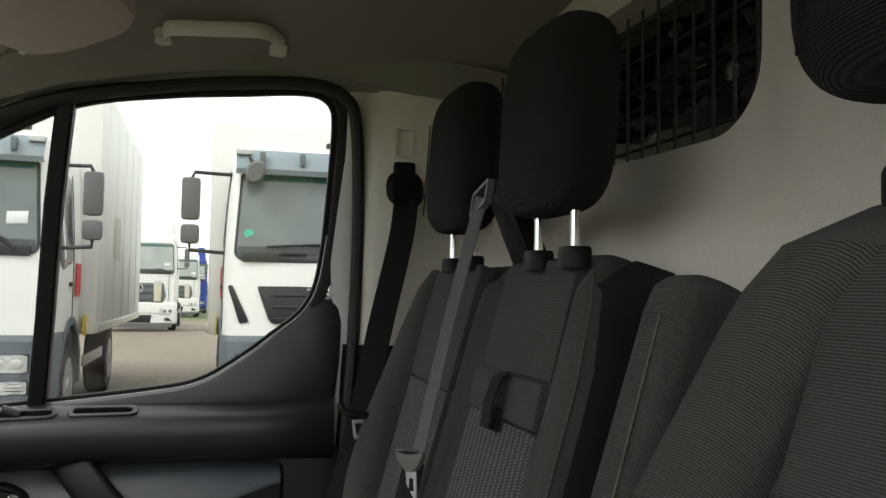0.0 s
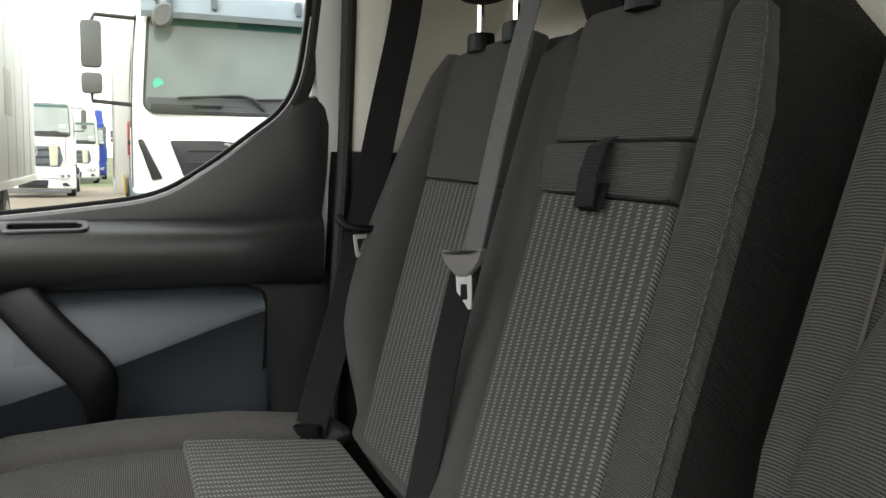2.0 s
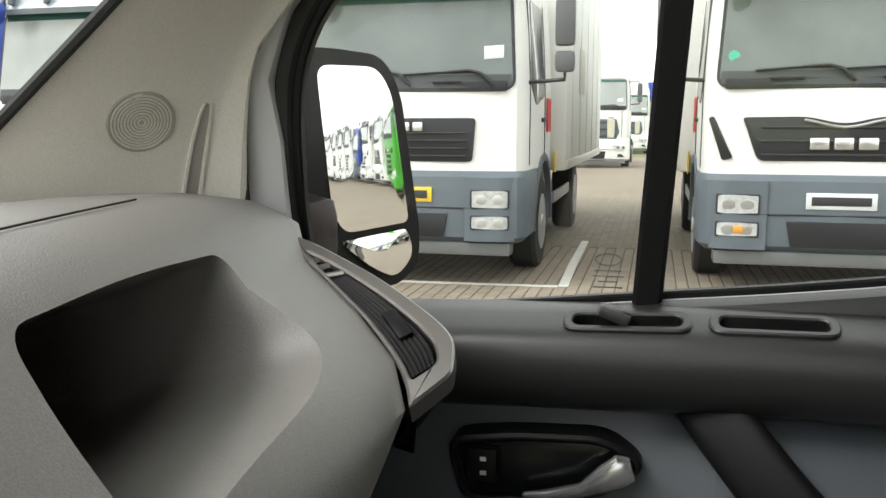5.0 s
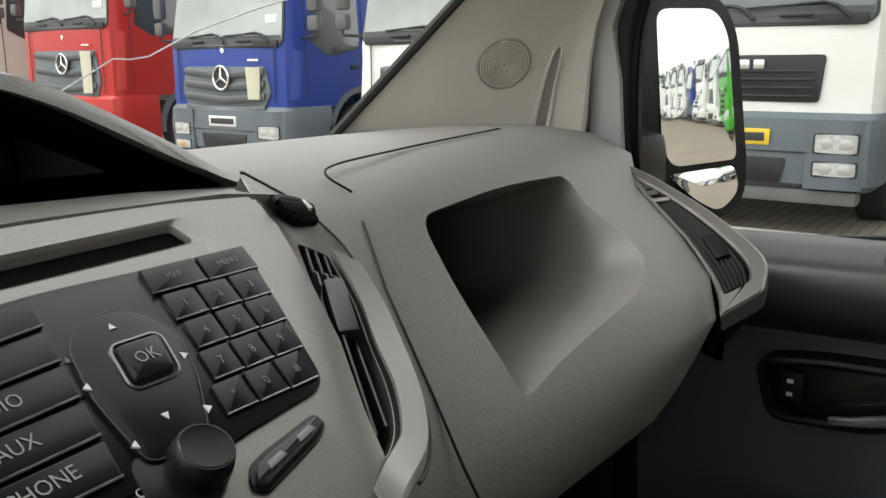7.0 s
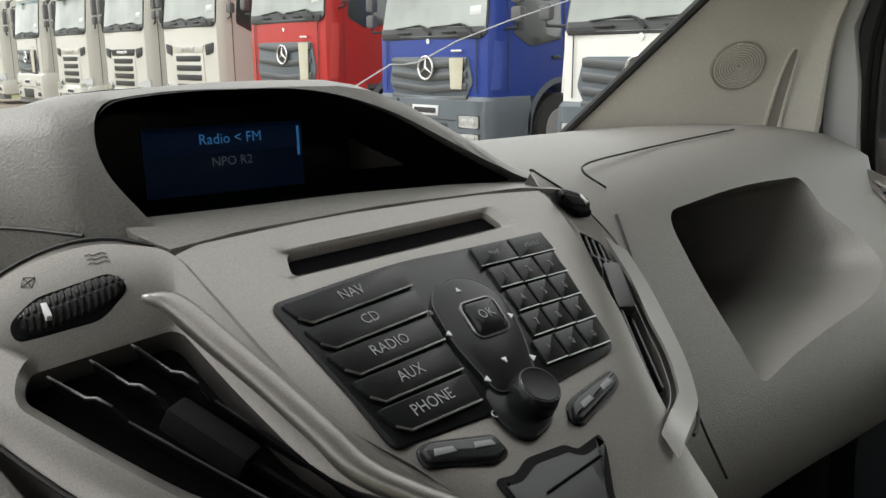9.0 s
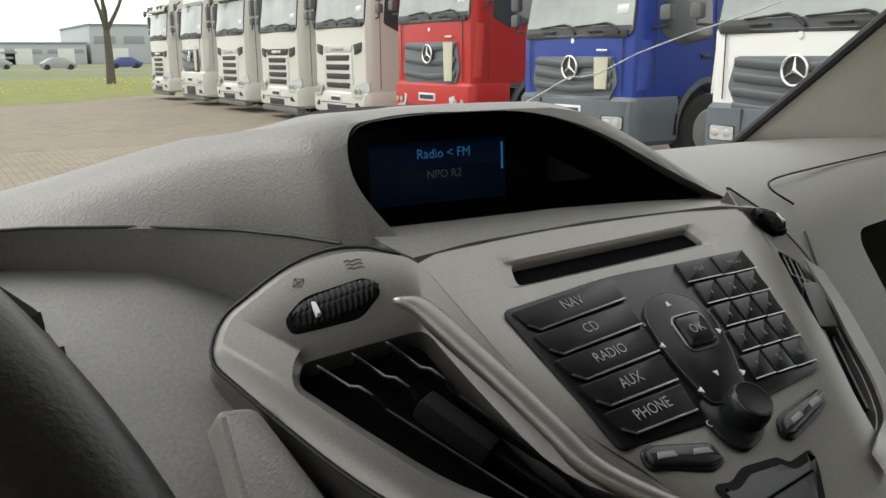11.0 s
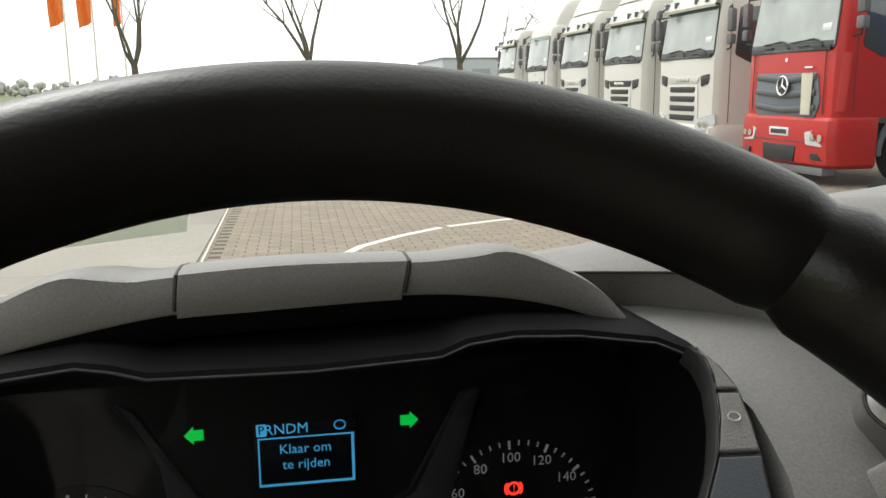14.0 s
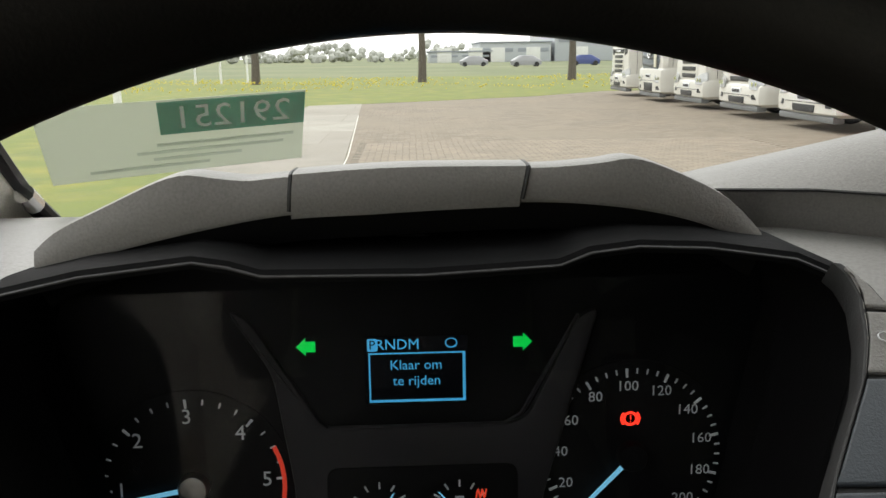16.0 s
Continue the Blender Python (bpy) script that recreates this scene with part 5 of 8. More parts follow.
for s in (-1, 1):
    q = 1.0 if s < 0 else 0.92
    if s < 0:
        outer = rounded([(-0.104, 0.655), (-0.1323, 0.6725), (-0.1556, 0.6785), (-0.188, 0.6765), (-0.197, 0.6670), (-0.180, 0.6348), (-0.1625, 0.6041), (-0.135, 0.566), (-0.104, 0.532), (-0.044, 0.508), (-0.056, 0.53), (-0.088, 0.58)], [0.008, 0.012, 0.015, 0.006, 0.008, 0.03, 0.03, 0.03, 0.03, 0.01, 0.02, 0.03], 4)
        inner = rounded([(-0.1165, 0.6285), (-0.127, 0.632), (-0.150, 0.640), (-0.1655, 0.6455), (-0.1695, 0.640), (-0.150, 0.610), (-0.130, 0.581), (-0.092, 0.544), (-0.056, 0.523), (-0.066, 0.535), (-0.0953, 0.5616), (-0.110, 0.605)], [0.005, 0.02, 0.02, 0.004, 0.004, 0.03, 0.03, 0.03, 0.006, 0.02, 0.03, 0.03], 4)
    else:
        outer = rounded([(0.1185, 0.6725), (0.1500, 0.6640), (0.1650, 0.6500), (0.1562, 0.6220), (0.1436, 0.5973), (0.1300, 0.5780), (0.1180, 0.5620), (0.0990, 0.5430), (0.0780, 0.5290), (0.0270, 0.5085), (0.0490, 0.5435), (0.0765, 0.5790), (0.0950, 0.6060)], [0.003, 0.01, 0.008, 0.02, 0.03, 0.03, 0.03, 0.02, 0.02, 0.004, 0.02, 0.03, 0.03], 4)
        inner = rounded([(0.1165, 0.6325), (0.1270, 0.6330), (0.1376, 0.6328), (0.1322, 0.6184), (0.1260, 0.6060), (0.1090, 0.5825), (0.0962, 0.5615), (0.0795, 0.5445), (0.0660, 0.5355), (0.0370, 0.5228), (0.0540, 0.5445), (0.0815, 0.5790), (0.1000, 0.6050)], [0.003, 0.003, 0.003, 0.02, 0.03, 0.03, 0.03, 0.015, 0.015, 0.002, 0.02, 0.03, 0.03], 4)
    wing = part("vent_frame", rim(face, outer, inner, -0.02, 0.003 if s < 0 else -0.0004, 0.0035 if s < 0 else 0.0002), SATIN, dash, "silver frame of a centre air vent")
    part("wing_joint", tube([face(*p, -0.0005) for p in grown(outer, 0.0010)][3:45], 0.0009, 6), RUBBER, dash, "dark joint round the vent frame")
    ridge = spline([(s * 0.1225, 0.6425, 0), (s * 0.1150, 0.6345, 0), (s * 0.1075, 0.6170, 0), (s * 0.0985, 0.5950, 0), (s * 0.0905, 0.5740, 0), (s * 0.0830, 0.5560, 0), (s * 0.062, 0.530, 0)], 5)
    if s < 0:
        part("vent_ridge", loft([oval(face(p.x, p.y, 0.0012), (1, 0, 0), (0, -0.516, 0.857), 0.0058 * k, 0.0048 * k, 2.2, 14) for p, k in zip(ridge, [0.5, 0.75, 0.9] + [1.0] * (len(ridge) - 3))]), SATIN, wing, "rounded silver ridge beside the vent")
    # black sheet close under the frame stands for the vent's shaded depth
    part("vent_shade_sheet", plate(face, grown(inner, 0.004), -0.034, -0.0105, 0.0005), DARK, wing, "black sheet for the shade inside the vent")
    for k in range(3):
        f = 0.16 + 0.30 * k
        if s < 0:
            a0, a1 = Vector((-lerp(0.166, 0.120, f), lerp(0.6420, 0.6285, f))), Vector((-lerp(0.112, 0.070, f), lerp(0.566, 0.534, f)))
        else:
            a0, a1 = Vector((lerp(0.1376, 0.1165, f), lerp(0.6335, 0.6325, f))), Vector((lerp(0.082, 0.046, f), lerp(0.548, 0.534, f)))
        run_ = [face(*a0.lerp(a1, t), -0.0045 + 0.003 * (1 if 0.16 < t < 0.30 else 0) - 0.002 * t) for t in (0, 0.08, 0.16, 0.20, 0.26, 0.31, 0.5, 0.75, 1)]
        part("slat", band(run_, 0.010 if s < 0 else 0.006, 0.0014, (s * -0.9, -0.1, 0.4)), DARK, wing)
        part("slat_edge", tube([p + Vector((s * 0.002, -0.001, 0.0042 if s < 0 else 0.0025)) for p in run_], 0.0007, 5), TRIM, wing)
    tab_at = (-0.122, 0.596) if s < 0 else (0.1085, 0.5985)
    part("slat_tab", boxed((0, 0, 0), (0.0125 if s < 0 else 0.010, 0.034, 0.010), 0.0025, Matrix.Translation(face(*tab_at, -0.001)) @ Matrix.Rotation(-s * 0.60, 4, "Z") @ Matrix.Rotation(0.5, 4, "X")), CAVE if s < 0 else TRIM, wing, "dark direction tab")
    if s > 0:
        part("frame_strip", loft([[face(p.x, p.y, 0.0026), face(q_.x, q_.y, 0.0026), face(q_.x, q_.y, 0.0044), face(p.x, p.y, 0.0046)] for p, q_ in zip(spline([(0.1376, 0.6328, 0), (0.1265, 0.6065, 0), (0.1095, 0.5825, 0), (0.0970, 0.5615, 0), (0.0800, 0.5440, 0), (0.0680, 0.5360, 0), (0.0400, 0.5235, 0)], 5), spline([(0.1585, 0.6325, 0), (0.1490, 0.6100, 0), (0.1335, 0.5860, 0), (0.1180, 0.5650, 0), (0.1000, 0.5470, 0), (0.0800, 0.5330, 0), (0.0370, 0.5130, 0)], 5))]), BRIGHT_SATIN, wing, "bright silver strip beside the vent")
    hub_o = rounded([(s * q * x, y) for x, y in ((0.1265, 0.6480), (0.1305, 0.6560), (0.157, 0.6635), (0.1670, 0.6610), (0.1665, 0.6545), (0.158, 0.6510), (0.139, 0.6440))], 0.004, 4)
    dial = part("dial_recess", plate(face, hub_o, 0.0, 0.0036, 0.0006), DARK, wing)
    tread = bmesh.new()
    nu, nv = 60, 12
    grid = []
    for a in range(nu + 1):
        u = a / nu
        c = Vector((s * q * lerp(0.1290, 0.1645, u), lerp(0.6495, 0.6585, u)))
        row_ = []
        for b in range(nv + 1):
            v = b / nv * 2 - 1
            wide = 0.0052 * math.sqrt(max(0.02, 1 - (2 * u - 1) ** 4))
            knurl = 0.0007 * (1 if (a + (2 if b > nv // 2 else 0)) % 4 < 2 else 0) * (1 if 0 < abs(v) < 0.9 else 0)
            row_.append(tread.verts.new(face(c.x - s * 0.2 * v * wide, c.y + v * wide, 0.0030 + 0.0036 * math.sqrt(max(0, 1 - v * v)) + knurl)))
        grid.append(row_)
    for r0, r1 in zip(grid, grid[1:]):
        for b in range(nv):
            tread.faces.new((r0[b], r0[b + 1], r1[b + 1], r1[b]))
    part("thumb_wheel", tread, TRIM_BLACK, dial, "knurled black thumb wheel", True)
    part("thumb_mark", boxed((0, 0, 0), (0.0020, 0.0070, 0.0042), 0.0003, Matrix.Translation(face(s * q * 0.1555, 0.6555, 0.0058)) @ Matrix.Rotation(0.54, 4, "X")), PALE_PRINT, dial, "white mark")
for k in range(3):
    part("airflow_mark", tube([face(-0.1365 + 0.0014 * i, 0.6625 - 0.0006 * i + 0.0016 * k + 0.0004 * math.sin(i * 2.1), 0.0034) for i in range(6)], 0.0002, 4), TRIM, dash)
sq = [(-0.1592, 0.6690), (-0.1560, 0.6668), (-0.1540, 0.6690), (-0.1575, 0.6712)]
part("closed_mark", tube([face(*p, 0.0034) for p in sq], 0.0002, 4, closed=True), TRIM, dash)
part("closed_mark", tube([face(*sq[0], 0.0034), face(*sq[2], 0.0034)], 0.0002, 4), TRIM, dash)
part("closed_mark", tube([face(*sq[1], 0.0034), face(*sq[3], 0.0034)], 0.0002, 4), TRIM, dash)

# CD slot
# black sheet just below the panel paints the slot's shade
part("disc_slot", plate(face, grown(SLOT, 0.004), -0.020, -0.0045, 0.0005), DARK, dash, "black sheet for the shade in the disc slot")

# radio keys
MIRROR_DARK = material("dark_chrome", (0.20, 0.20, 0.205), 0.25, metal=0.8)
KEY_PRINT = material("key_print", (0.21, 0.22, 0.225), 0.5, tint=0.03)
KEY_GREY = material("dark_grey_key", (0.022, 0.024, 0.025), 0.3, spec=0.4)
DIM_PRINT = material("dim_key_print", (0.13, 0.135, 0.14), 0.5)
radio = thing("radio_keys", "glossy black radio keypad in the silver panel", "radio")
plate_o = rounded([(-0.083, 0.622), (-0.012, 0.6295), (0.024, 0.629), (0.082, 0.6300), (0.060, 0.562), (0.018, 0.558), (0.004, 0.556), (-0.022, 0.555), (-0.072, 0.556)], [0.005, 0.02, 0.02, 0.006, 0.008, 0.008, 0.004, 0.006, 0.005], 4)
part("key_plate", plate(face, plate_o, -0.002, 0.0016, 0.0006), GLOSS_BLACK, radio)
for k, word in enumerate(("NAV", "CD", "RADIO", "AUX", "PHONE")):
    t0, t1 = k / 5 + 0.008, (k + 1) / 5 - 0.012
    xl = lambda t: lerp(-0.0795, -0.0690, t)
    xr = lambda t: lerp(-0.0150, -0.0275, t)
    yl = lambda t: lerp(0.6200, 0.5575, t)
    yr = lambda t: lerp(0.6275, 0.5590, t)
    o = rounded([(xl(t0), yl(t0)), (xr(t0), yr(t0)), (xr(t1) , yr(t1)), (xl(t1) + 0.006, yl(t1)), (xl(t1) + 0.001, yl(t1) + 0.004)], [0.001, 0.001, 0.001, 0.003, 0.002], 3)
    key = part("key", plate(face, o, 0.001, 0.0034, 0.0008), GLOSS_BLACK, radio)
    # thin steel bar stands in for the highlight along the key's lower edge
    part("key_highlight", tube([face(xl(t1) + 0.001, yl(t1) + 0.004, 0.0032), face(xl(t1) + 0.006, yl(t1) + 0.0006, 0.0032), face(xr(t1), yr(t1) + 0.0006, 0.0032)], 0.0005, 5), STEEL, key, "bright bar for the highlight on the lower edge")
    part("lettering", words(word, 0.0064, face, ((xl(t0) + xr(t0)) / 2, (yl(t0) + yr(t0) + yl(t1) + yr(t1)) / 4 + 0.0006), turn=0.09, depth=0.0037), KEY_PRINT, key)
for r in range(5):
    for c in range(3 if r else 2):
        n = 3 if r else 2
        xa, xb = curve_at([(0, 0.0275), (0.35, 0.0275), (0.6, 0.0225), (1, 0.0110)], r / 5), lerp(0.0800, 0.0560, r / 5)
        w = (xb - xa) / n
        y1 = lerp(0.6280, 0.5635, r / 5)
        o = [(xa + w * c + 0.0006 - 0.002 * 0, y1 + 0.0004 * c), (xa + w * (c + 1) - 0.0006, y1 + 0.0004 * (c + 1)), (xa + w * (c + 1) - 0.0026, y1 - 0.0115), (xa + w * c - 0.0014, y1 - 0.0118)]
        key = part("key", plate(face, rounded(o, 0.001, 3), 0.001, 0.0032, 0.0007), GLOSS_BLACK, radio)
        # the same highlight bar on the number keys
        part("key_highlight", tube([face(o[3][0], o[3][1] + 0.0005, 0.0031), face(o[2][0], o[2][1] + 0.0005, 0.0031)], 0.00035, 5), STEEL, key)
        if r:
            label_ = "123456789*0#"[(r - 1) * 3 + c]
        else:
            label_ = ("MAP", "MENU")[c]
        part("lettering", words(label_, 0.0048 if r else 0.0038, face, (sum(p[0] for p in o) / 4, sum(p[1] for p in o) / 4), turn=0.05, depth=0.0035), DIM_PRINT, key)
pad_o = rounded([(-0.0165, 0.6040), (-0.008, 0.6120), (0.0075, 0.6145), (0.018, 0.6090), (0.0225, 0.598), (0.0160, 0.5800), (0.0040, 0.5600), (-0.0190, 0.5600), (-0.0205, 0.585)], 0.005, 4)
pad = part("cursor_pad", plate(face, pad_o, 0.001, 0.0040, 0.0015), GLOSS_BLACK, radio, "black cursor pad")
part("pad_edge", tube([face(*p, 0.0034) for p in grown(pad_o, -0.0003)], 0.00035, 5, closed=True), TRIM, pad)
ok_o = rounded([(-0.0040, 0.5990), (0.0140, 0.5995), (0.0105, 0.5845), (-0.0065, 0.5840)], 0.003)
okk = part("ok_key", plate(face, ok_o, 0.0035, 0.0062, 0.0018), GLOSS_BLACK, radio)
part("key_ring", tube([face(*p, 0.0042) for p in grown(ok_o, 0.0012)], 0.0007, 5, closed=True), MIRROR_DARK, okk)
part("lettering", words("OK", 0.0062, face, (0.0035, 0.5918), turn=0.06, depth=0.0066), KEY_PRINT, okk)
for (x, y), a in (((0.0017, 0.6069), 0.0), ((0.0169, 0.5892), -1.57), ((-0.0041, 0.5719), 3.14), ((-0.0196, 0.5890), 1.57), ((-0.0190, 0.5667), 1.57), ((0.0100, 0.5690), -1.57)):
    tri = [Vector((math.cos(a + t), math.sin(a + t))) * 0.0016 for t in (1.57, 3.66, 5.76)]
    part("arrow", plate(face, [(x + p.x, y + p.y) for p in tri], 0.0036, 0.0044, 0.0001), PALE_PRINT, pad, "small white arrow")
part("eject_mark", plate(face, [(-0.0190, 0.6005), (-0.0160, 0.6005), (-0.0175, 0.6028)], 0.0012, 0.0020, 0.0001), DASH, pad)
part("power_mark", tube([face(-0.0255 + 0.0013 * math.cos(a), 0.5545 + 0.0013 * math.sin(a), 0.0018) for a in np.linspace(0, 2 * math.pi, 12, endpoint=False)], 0.0002, 4, closed=True), PALE_PRINT, pad)
pod_o = rounded([(-0.0235, 0.5640), (-0.010, 0.5665), (0.0010, 0.5650), (0.0066, 0.5598), (0.0045, 0.5520), (-0.0035, 0.5435), (-0.0180, 0.5405), (-0.0240, 0.5440), (-0.0260, 0.5530)], 0.005, 4)
part("knob_seat", plate(face, pod_o, -0.001, 0.0024, 0.001), GLOSS_BLACK, radio, "rounded black seat of the knob")
kc = face(-0.0055, 0.5545, 0.002)
kn = Vector((0, -0.516, 0.857))
knob = part("volume_knob", loft([oval(kc + kn * h, (1, 0, 0), (0, 0.857, 0.516), r, r, 2, 28) for h, r in ((0, 0.0105), (0.005, 0.0102), (0.0085, 0.0094), (0.0098, 0.0082), (0.0095, 0.006))]), GLOSS_BLACK, radio, "round black volume knob")
part("knob_ring", tube([p for p in oval(kc + kn * 0.0092, (1, 0, 0), (0, 0.857, 0.516), 0.0086, 0.0086, 2, 28)], 0.0004, 5, closed=True), TRIM, knob)
for o, cc in ((((-0.066, 0.5535), (-0.060, 0.5545), (-0.032, 0.5485), (-0.031, 0.5400), (-0.040, 0.5385), (-0.066, 0.5470)), (-0.049, 0.5470)), (((0.0095, 0.5485), (0.017, 0.5505), (0.0455, 0.5550), (0.0465, 0.5495), (0.0395, 0.5460), (0.0085, 0.5385), (0.0045, 0.5420)), (0.0260, 0.5472))):
    key_o = rounded(o, 0.0028, 4)
    kp = part("phone_keys", plate(face, key_o, -0.001, 0.0016, 0.0008), GLOSS_BLACK, radio, "pair of small black keys")
    part("key_cap", plate(face, grown(key_o, -0.0016), 0.001, 0.0034, 0.0012), KEY_GREY, kp, "dark grey key face")
    along = Vector((0.98, -0.17) if cc[0] < 0 else (0.98, 0.20))
    for d_, long_ in ((-0.0085, 0.0046), (0.0085, 0.0046)):
        m_ = Vector(cc) + along * d_
        e_ = Vector((-along.y, along.x)) * 0.0011
        part("key_mark", plate(face, [tuple(m_ - along * long_ - e_), tuple(m_ + along * long_ - e_), tuple(m_ + along * long_ * 0.8 + e_), tuple(m_ - along * long_ * 0.8 + e_)], 0.0032, 0.0038, 0.0001), KEY_PRINT, kp)
tray_o = rounded([(-0.045, 0.5345), (-0.036, 0.5330), (-0.0265, 0.5365), (-0.0060, 0.5355), (-0.0025, 0.5320), (0.0060, 0.5330), (0.0135, 0.5340), (0.0110, 0.5280), (-0.004, 0.512), (-0.012, 0.485), (-0.045, 0.485)], 0.003, 4)
tray = part("tray_recess", plate(face, tray_o, 0.0, 0.0014, 0.0006), CAVE, dash, "sunken tray below the keys")
part("tray_floor", plate(face, grown(tray_o, -0.0035), 0.001, 0.0019, 0.0004), KEY_GREY, tray, "dark grey tray floor")
part("tray_groove", tube([face(-0.030, 0.5230, 0.0020), face(0.0040, 0.5262, 0.0020)], 0.0006, 5), DARK, tray)

# ---- instruments ----
binn = thing("instrument_binnacle", "grey hood over the dark instrument cluster", "instrument hood")
HOOD_TOP = spline([(-0.631, 1.3656, 0), (-0.6193, 1.375, 0), (-0.594, 1.3868, 0), (-0.572, 1.3967, 0), (-0.5585, 1.4002, 0), (-0.545, 1.3986, 0), (-0.529, 1.397, 0), (-0.513, 1.3983, 0), (-0.459, 1.4011, 0), (-0.394, 1.4007, 0), (-0.378, 1.4012, 0), (-0.361, 1.4025, 0), (-0.3477, 1.4043, 0), (-0.3338, 1.4009, 0), (-0.308, 1.3894, 0), (-0.2936, 1.3793, 0), (-0.2814, 1.3663, 0), (-0.2774, 1.3588, 0)], 6)
HOOD_LOW = spline([(-0.6243, 1.3543, 0), (-0.614, 1.3601, 0), (-0.588, 1.369, 0), (-0.549, 1.3781, 0), (-0.511, 1.3846, 0), (-0.472, 1.3864, 0), (-0.434, 1.388, 0), (-0.392, 1.3887, 0), (-0.356, 1.3856, 0), (-0.329, 1.3803, 0), (-0.308, 1.3732, 0), (-0.2884, 1.3618, 0)], 6)


def hood_section(f, proud=0.0):
    """Cross-section of the hood at a fraction of its width: lower edge, rounded brow, top and underside."""
    xt, xl = lerp(-0.631, -0.2774, f), lerp(-0.6243, -0.2884, f)
    zt, zl = curve_at([p[:2] for p in HOOD_TOP], xt) + 0.0006, curve_at([p[:2] for p in HOOD_LOW], xl) - 0.0025
    xt, xl = -0.452 + (xt + 0.452) * 0.992, -0.452 + (xl + 0.452) * 1.025
    flare = lambda y: -0.452 + (xt + 0.452) * (1 + 0.25 * (y - 0.752))
    face_ = [Vector((lerp(xl, xt, t), lerp(0.740, 0.7425, t) - 0.0014 * math.sin(math.pi * t) - proud, lerp(zl, zt, t) + proud)) for t in (0, 0.04, 0.2, 0.4, 0.6, 0.8, 0.93, 1)]
    rear = [Vector((flare(y), y, zt + d + proud)) for y, d in ((0.746, 0.0008), (0.765, 0.0001), (0.80, -0.006), (0.86, -0.018), (0.93, -0.045))]
    under = [Vector((flare(0.92), 0.92, zt - 0.07)), Vector((xt, 0.80, zl - 0.002)), Vector((xl, 0.746, zl - 0.0015)), Vector((xl, 0.7405, zl - 0.0010))]
    return face_ + rear + under


part("hood_top", loft([hood_section(f) for f in np.linspace(0, 1, 72)]), DASH, binn, "grey grained hood")
lip_rows = []
for f in np.linspace(0.0, 1.0, 40):
    xl = lerp(-0.6243, -0.2884, f)
    zl = curve_at([p[:2] for p in HOOD_LOW], xl) - 0.0025
    xl = -0.452 + (xl + 0.452) * 1.025
    lip_rows.append([Vector((xl, 0.7415, zl - 0.0012)), Vector((xl, 0.745, zl - 0.008)), Vector((xl, 0.752, zl - 0.016)), Vector((xl, 0.82, zl - 0.018)), Vector((xl, 0.82, zl - 0.0012))])
part("hood_lip", loft(lip_rows), CAVE, binn, "black underside of the hood")
LID = (0.349, 0.660)
part("hood_lid", loft([hood_section(f, 0.0011)[:11] + [p + Vector((0, 0.001, -0.004)) for p in reversed(hood_section(f, 0.0011)[:11])] for f in np.linspace(LID[0], LID[1], 14)]), DASH, binn, "separate lid in the hood")
for f in (LID[0] - 0.003, LID[1] + 0.003):
    part("lid_gap", tube([p + Vector((0, -0.0004, 0.0004)) for p in hood_section(f)[1:11]], 0.0011, 6), RUBBER, binn)

clus = thing("instrument_cluster", "dark instrument cluster with two dials and blue display", "instrument cluster")
CX = -0.452
grow_c = [Vector(p) for p in CLUSTER]
sh = lambda o, y, s=1.0: [Vector((CX + (p[0] - CX) * s, y, 1.26 + (p[1] - 1.26) * s)) for p in o]
part("cluster_rim", loft([sh(grown(grow_c, 0.004), 0.80), sh(grown(grow_c, 0.005), 0.73), sh(grown(grow_c, 0.003), 0.7165), sh(grow_c, 0.715), sh(grown(grow_c, -0.003), 0.7165), sh(grown(grow_c, -0.004), 0.73), sh(grown(grow_c, -0.01), 0.81, 0.985)], cap=False), CAVE, clus, "black shroud with a thin bright edge")
part("rim_bead", tube([Vector((x, 0.7148, z)) for x, z in CLUSTER[2:17]], 0.0008, 6), TRIM, clus)
part("shroud_back", loft([sh(grown(grow_c, 0.002), 0.8115), sh(grown(grow_c, 0.002), 0.8155)]), CAVE, clus)
fchart = flat((CX, 0.80, 1.26), (1, 0, 0), (0, 0.06, 1))
FACE = material("cluster_face", (0.005, 0.0052, 0.006), 0.6, grain=0.1, scale=900, spec=0.12)
FACE_MID = material("cluster_frame", (0.030, 0.029, 0.032), 0.5, grain=0.1, scale=900, spec=0.2)
part("face_plate", plate(fchart, [(-0.205, -0.13), (0.205, -0.13), (0.205, 0.072), (0.17, 0.098), (-0.16, 0.094), (-0.205, 0.066)], -0.01, 0.0, 0.001), FACE, clus)
mid = rounded([(-0.104, 0.058), (-0.092, 0.052), (-0.052, -0.013), (0.052, -0.013), (0.064, -0.008), (0.092, 0.050), (0.104, 0.055), (0.072, -0.06), (0.072, -0.13), (-0.072, -0.13), (-0.070, -0.05), (-0.08, 0.02)], 0.008, 4)
part("middle_frame", plate(fchart, mid, 0.0, 0.004, 0.0015), FACE_MID, clus, "grey frame between the dials")
part("frame_ridge", tube([fchart(-0.05, -0.012, 0.004), fchart(0.05, -0.012, 0.004), fchart(0.060, -0.006, 0.004), fchart(0.092, 0.051, 0.004)], 0.0012, 6), FACE_MID, clus)
mini = rounded([(-0.052, -0.036), (0.058, -0.036), (0.058, -0.075), (-0.052, -0.075)], 0.008)
part("small_gauges", plate(fchart, mini, 0.003, 0.0048, 0.0006), FACE, clus)
NEEDLE = glowing("needle_blue", (0.16, 0.46, 0.66), 0.55)
LIT_WHITE = glowing("dial_print", (0.50, 0.52, 0.54), 0.07)
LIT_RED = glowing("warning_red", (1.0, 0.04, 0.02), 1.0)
LIT_GREEN = glowing("indicator_green", (0.0, 0.55, 0.06), 0.55)
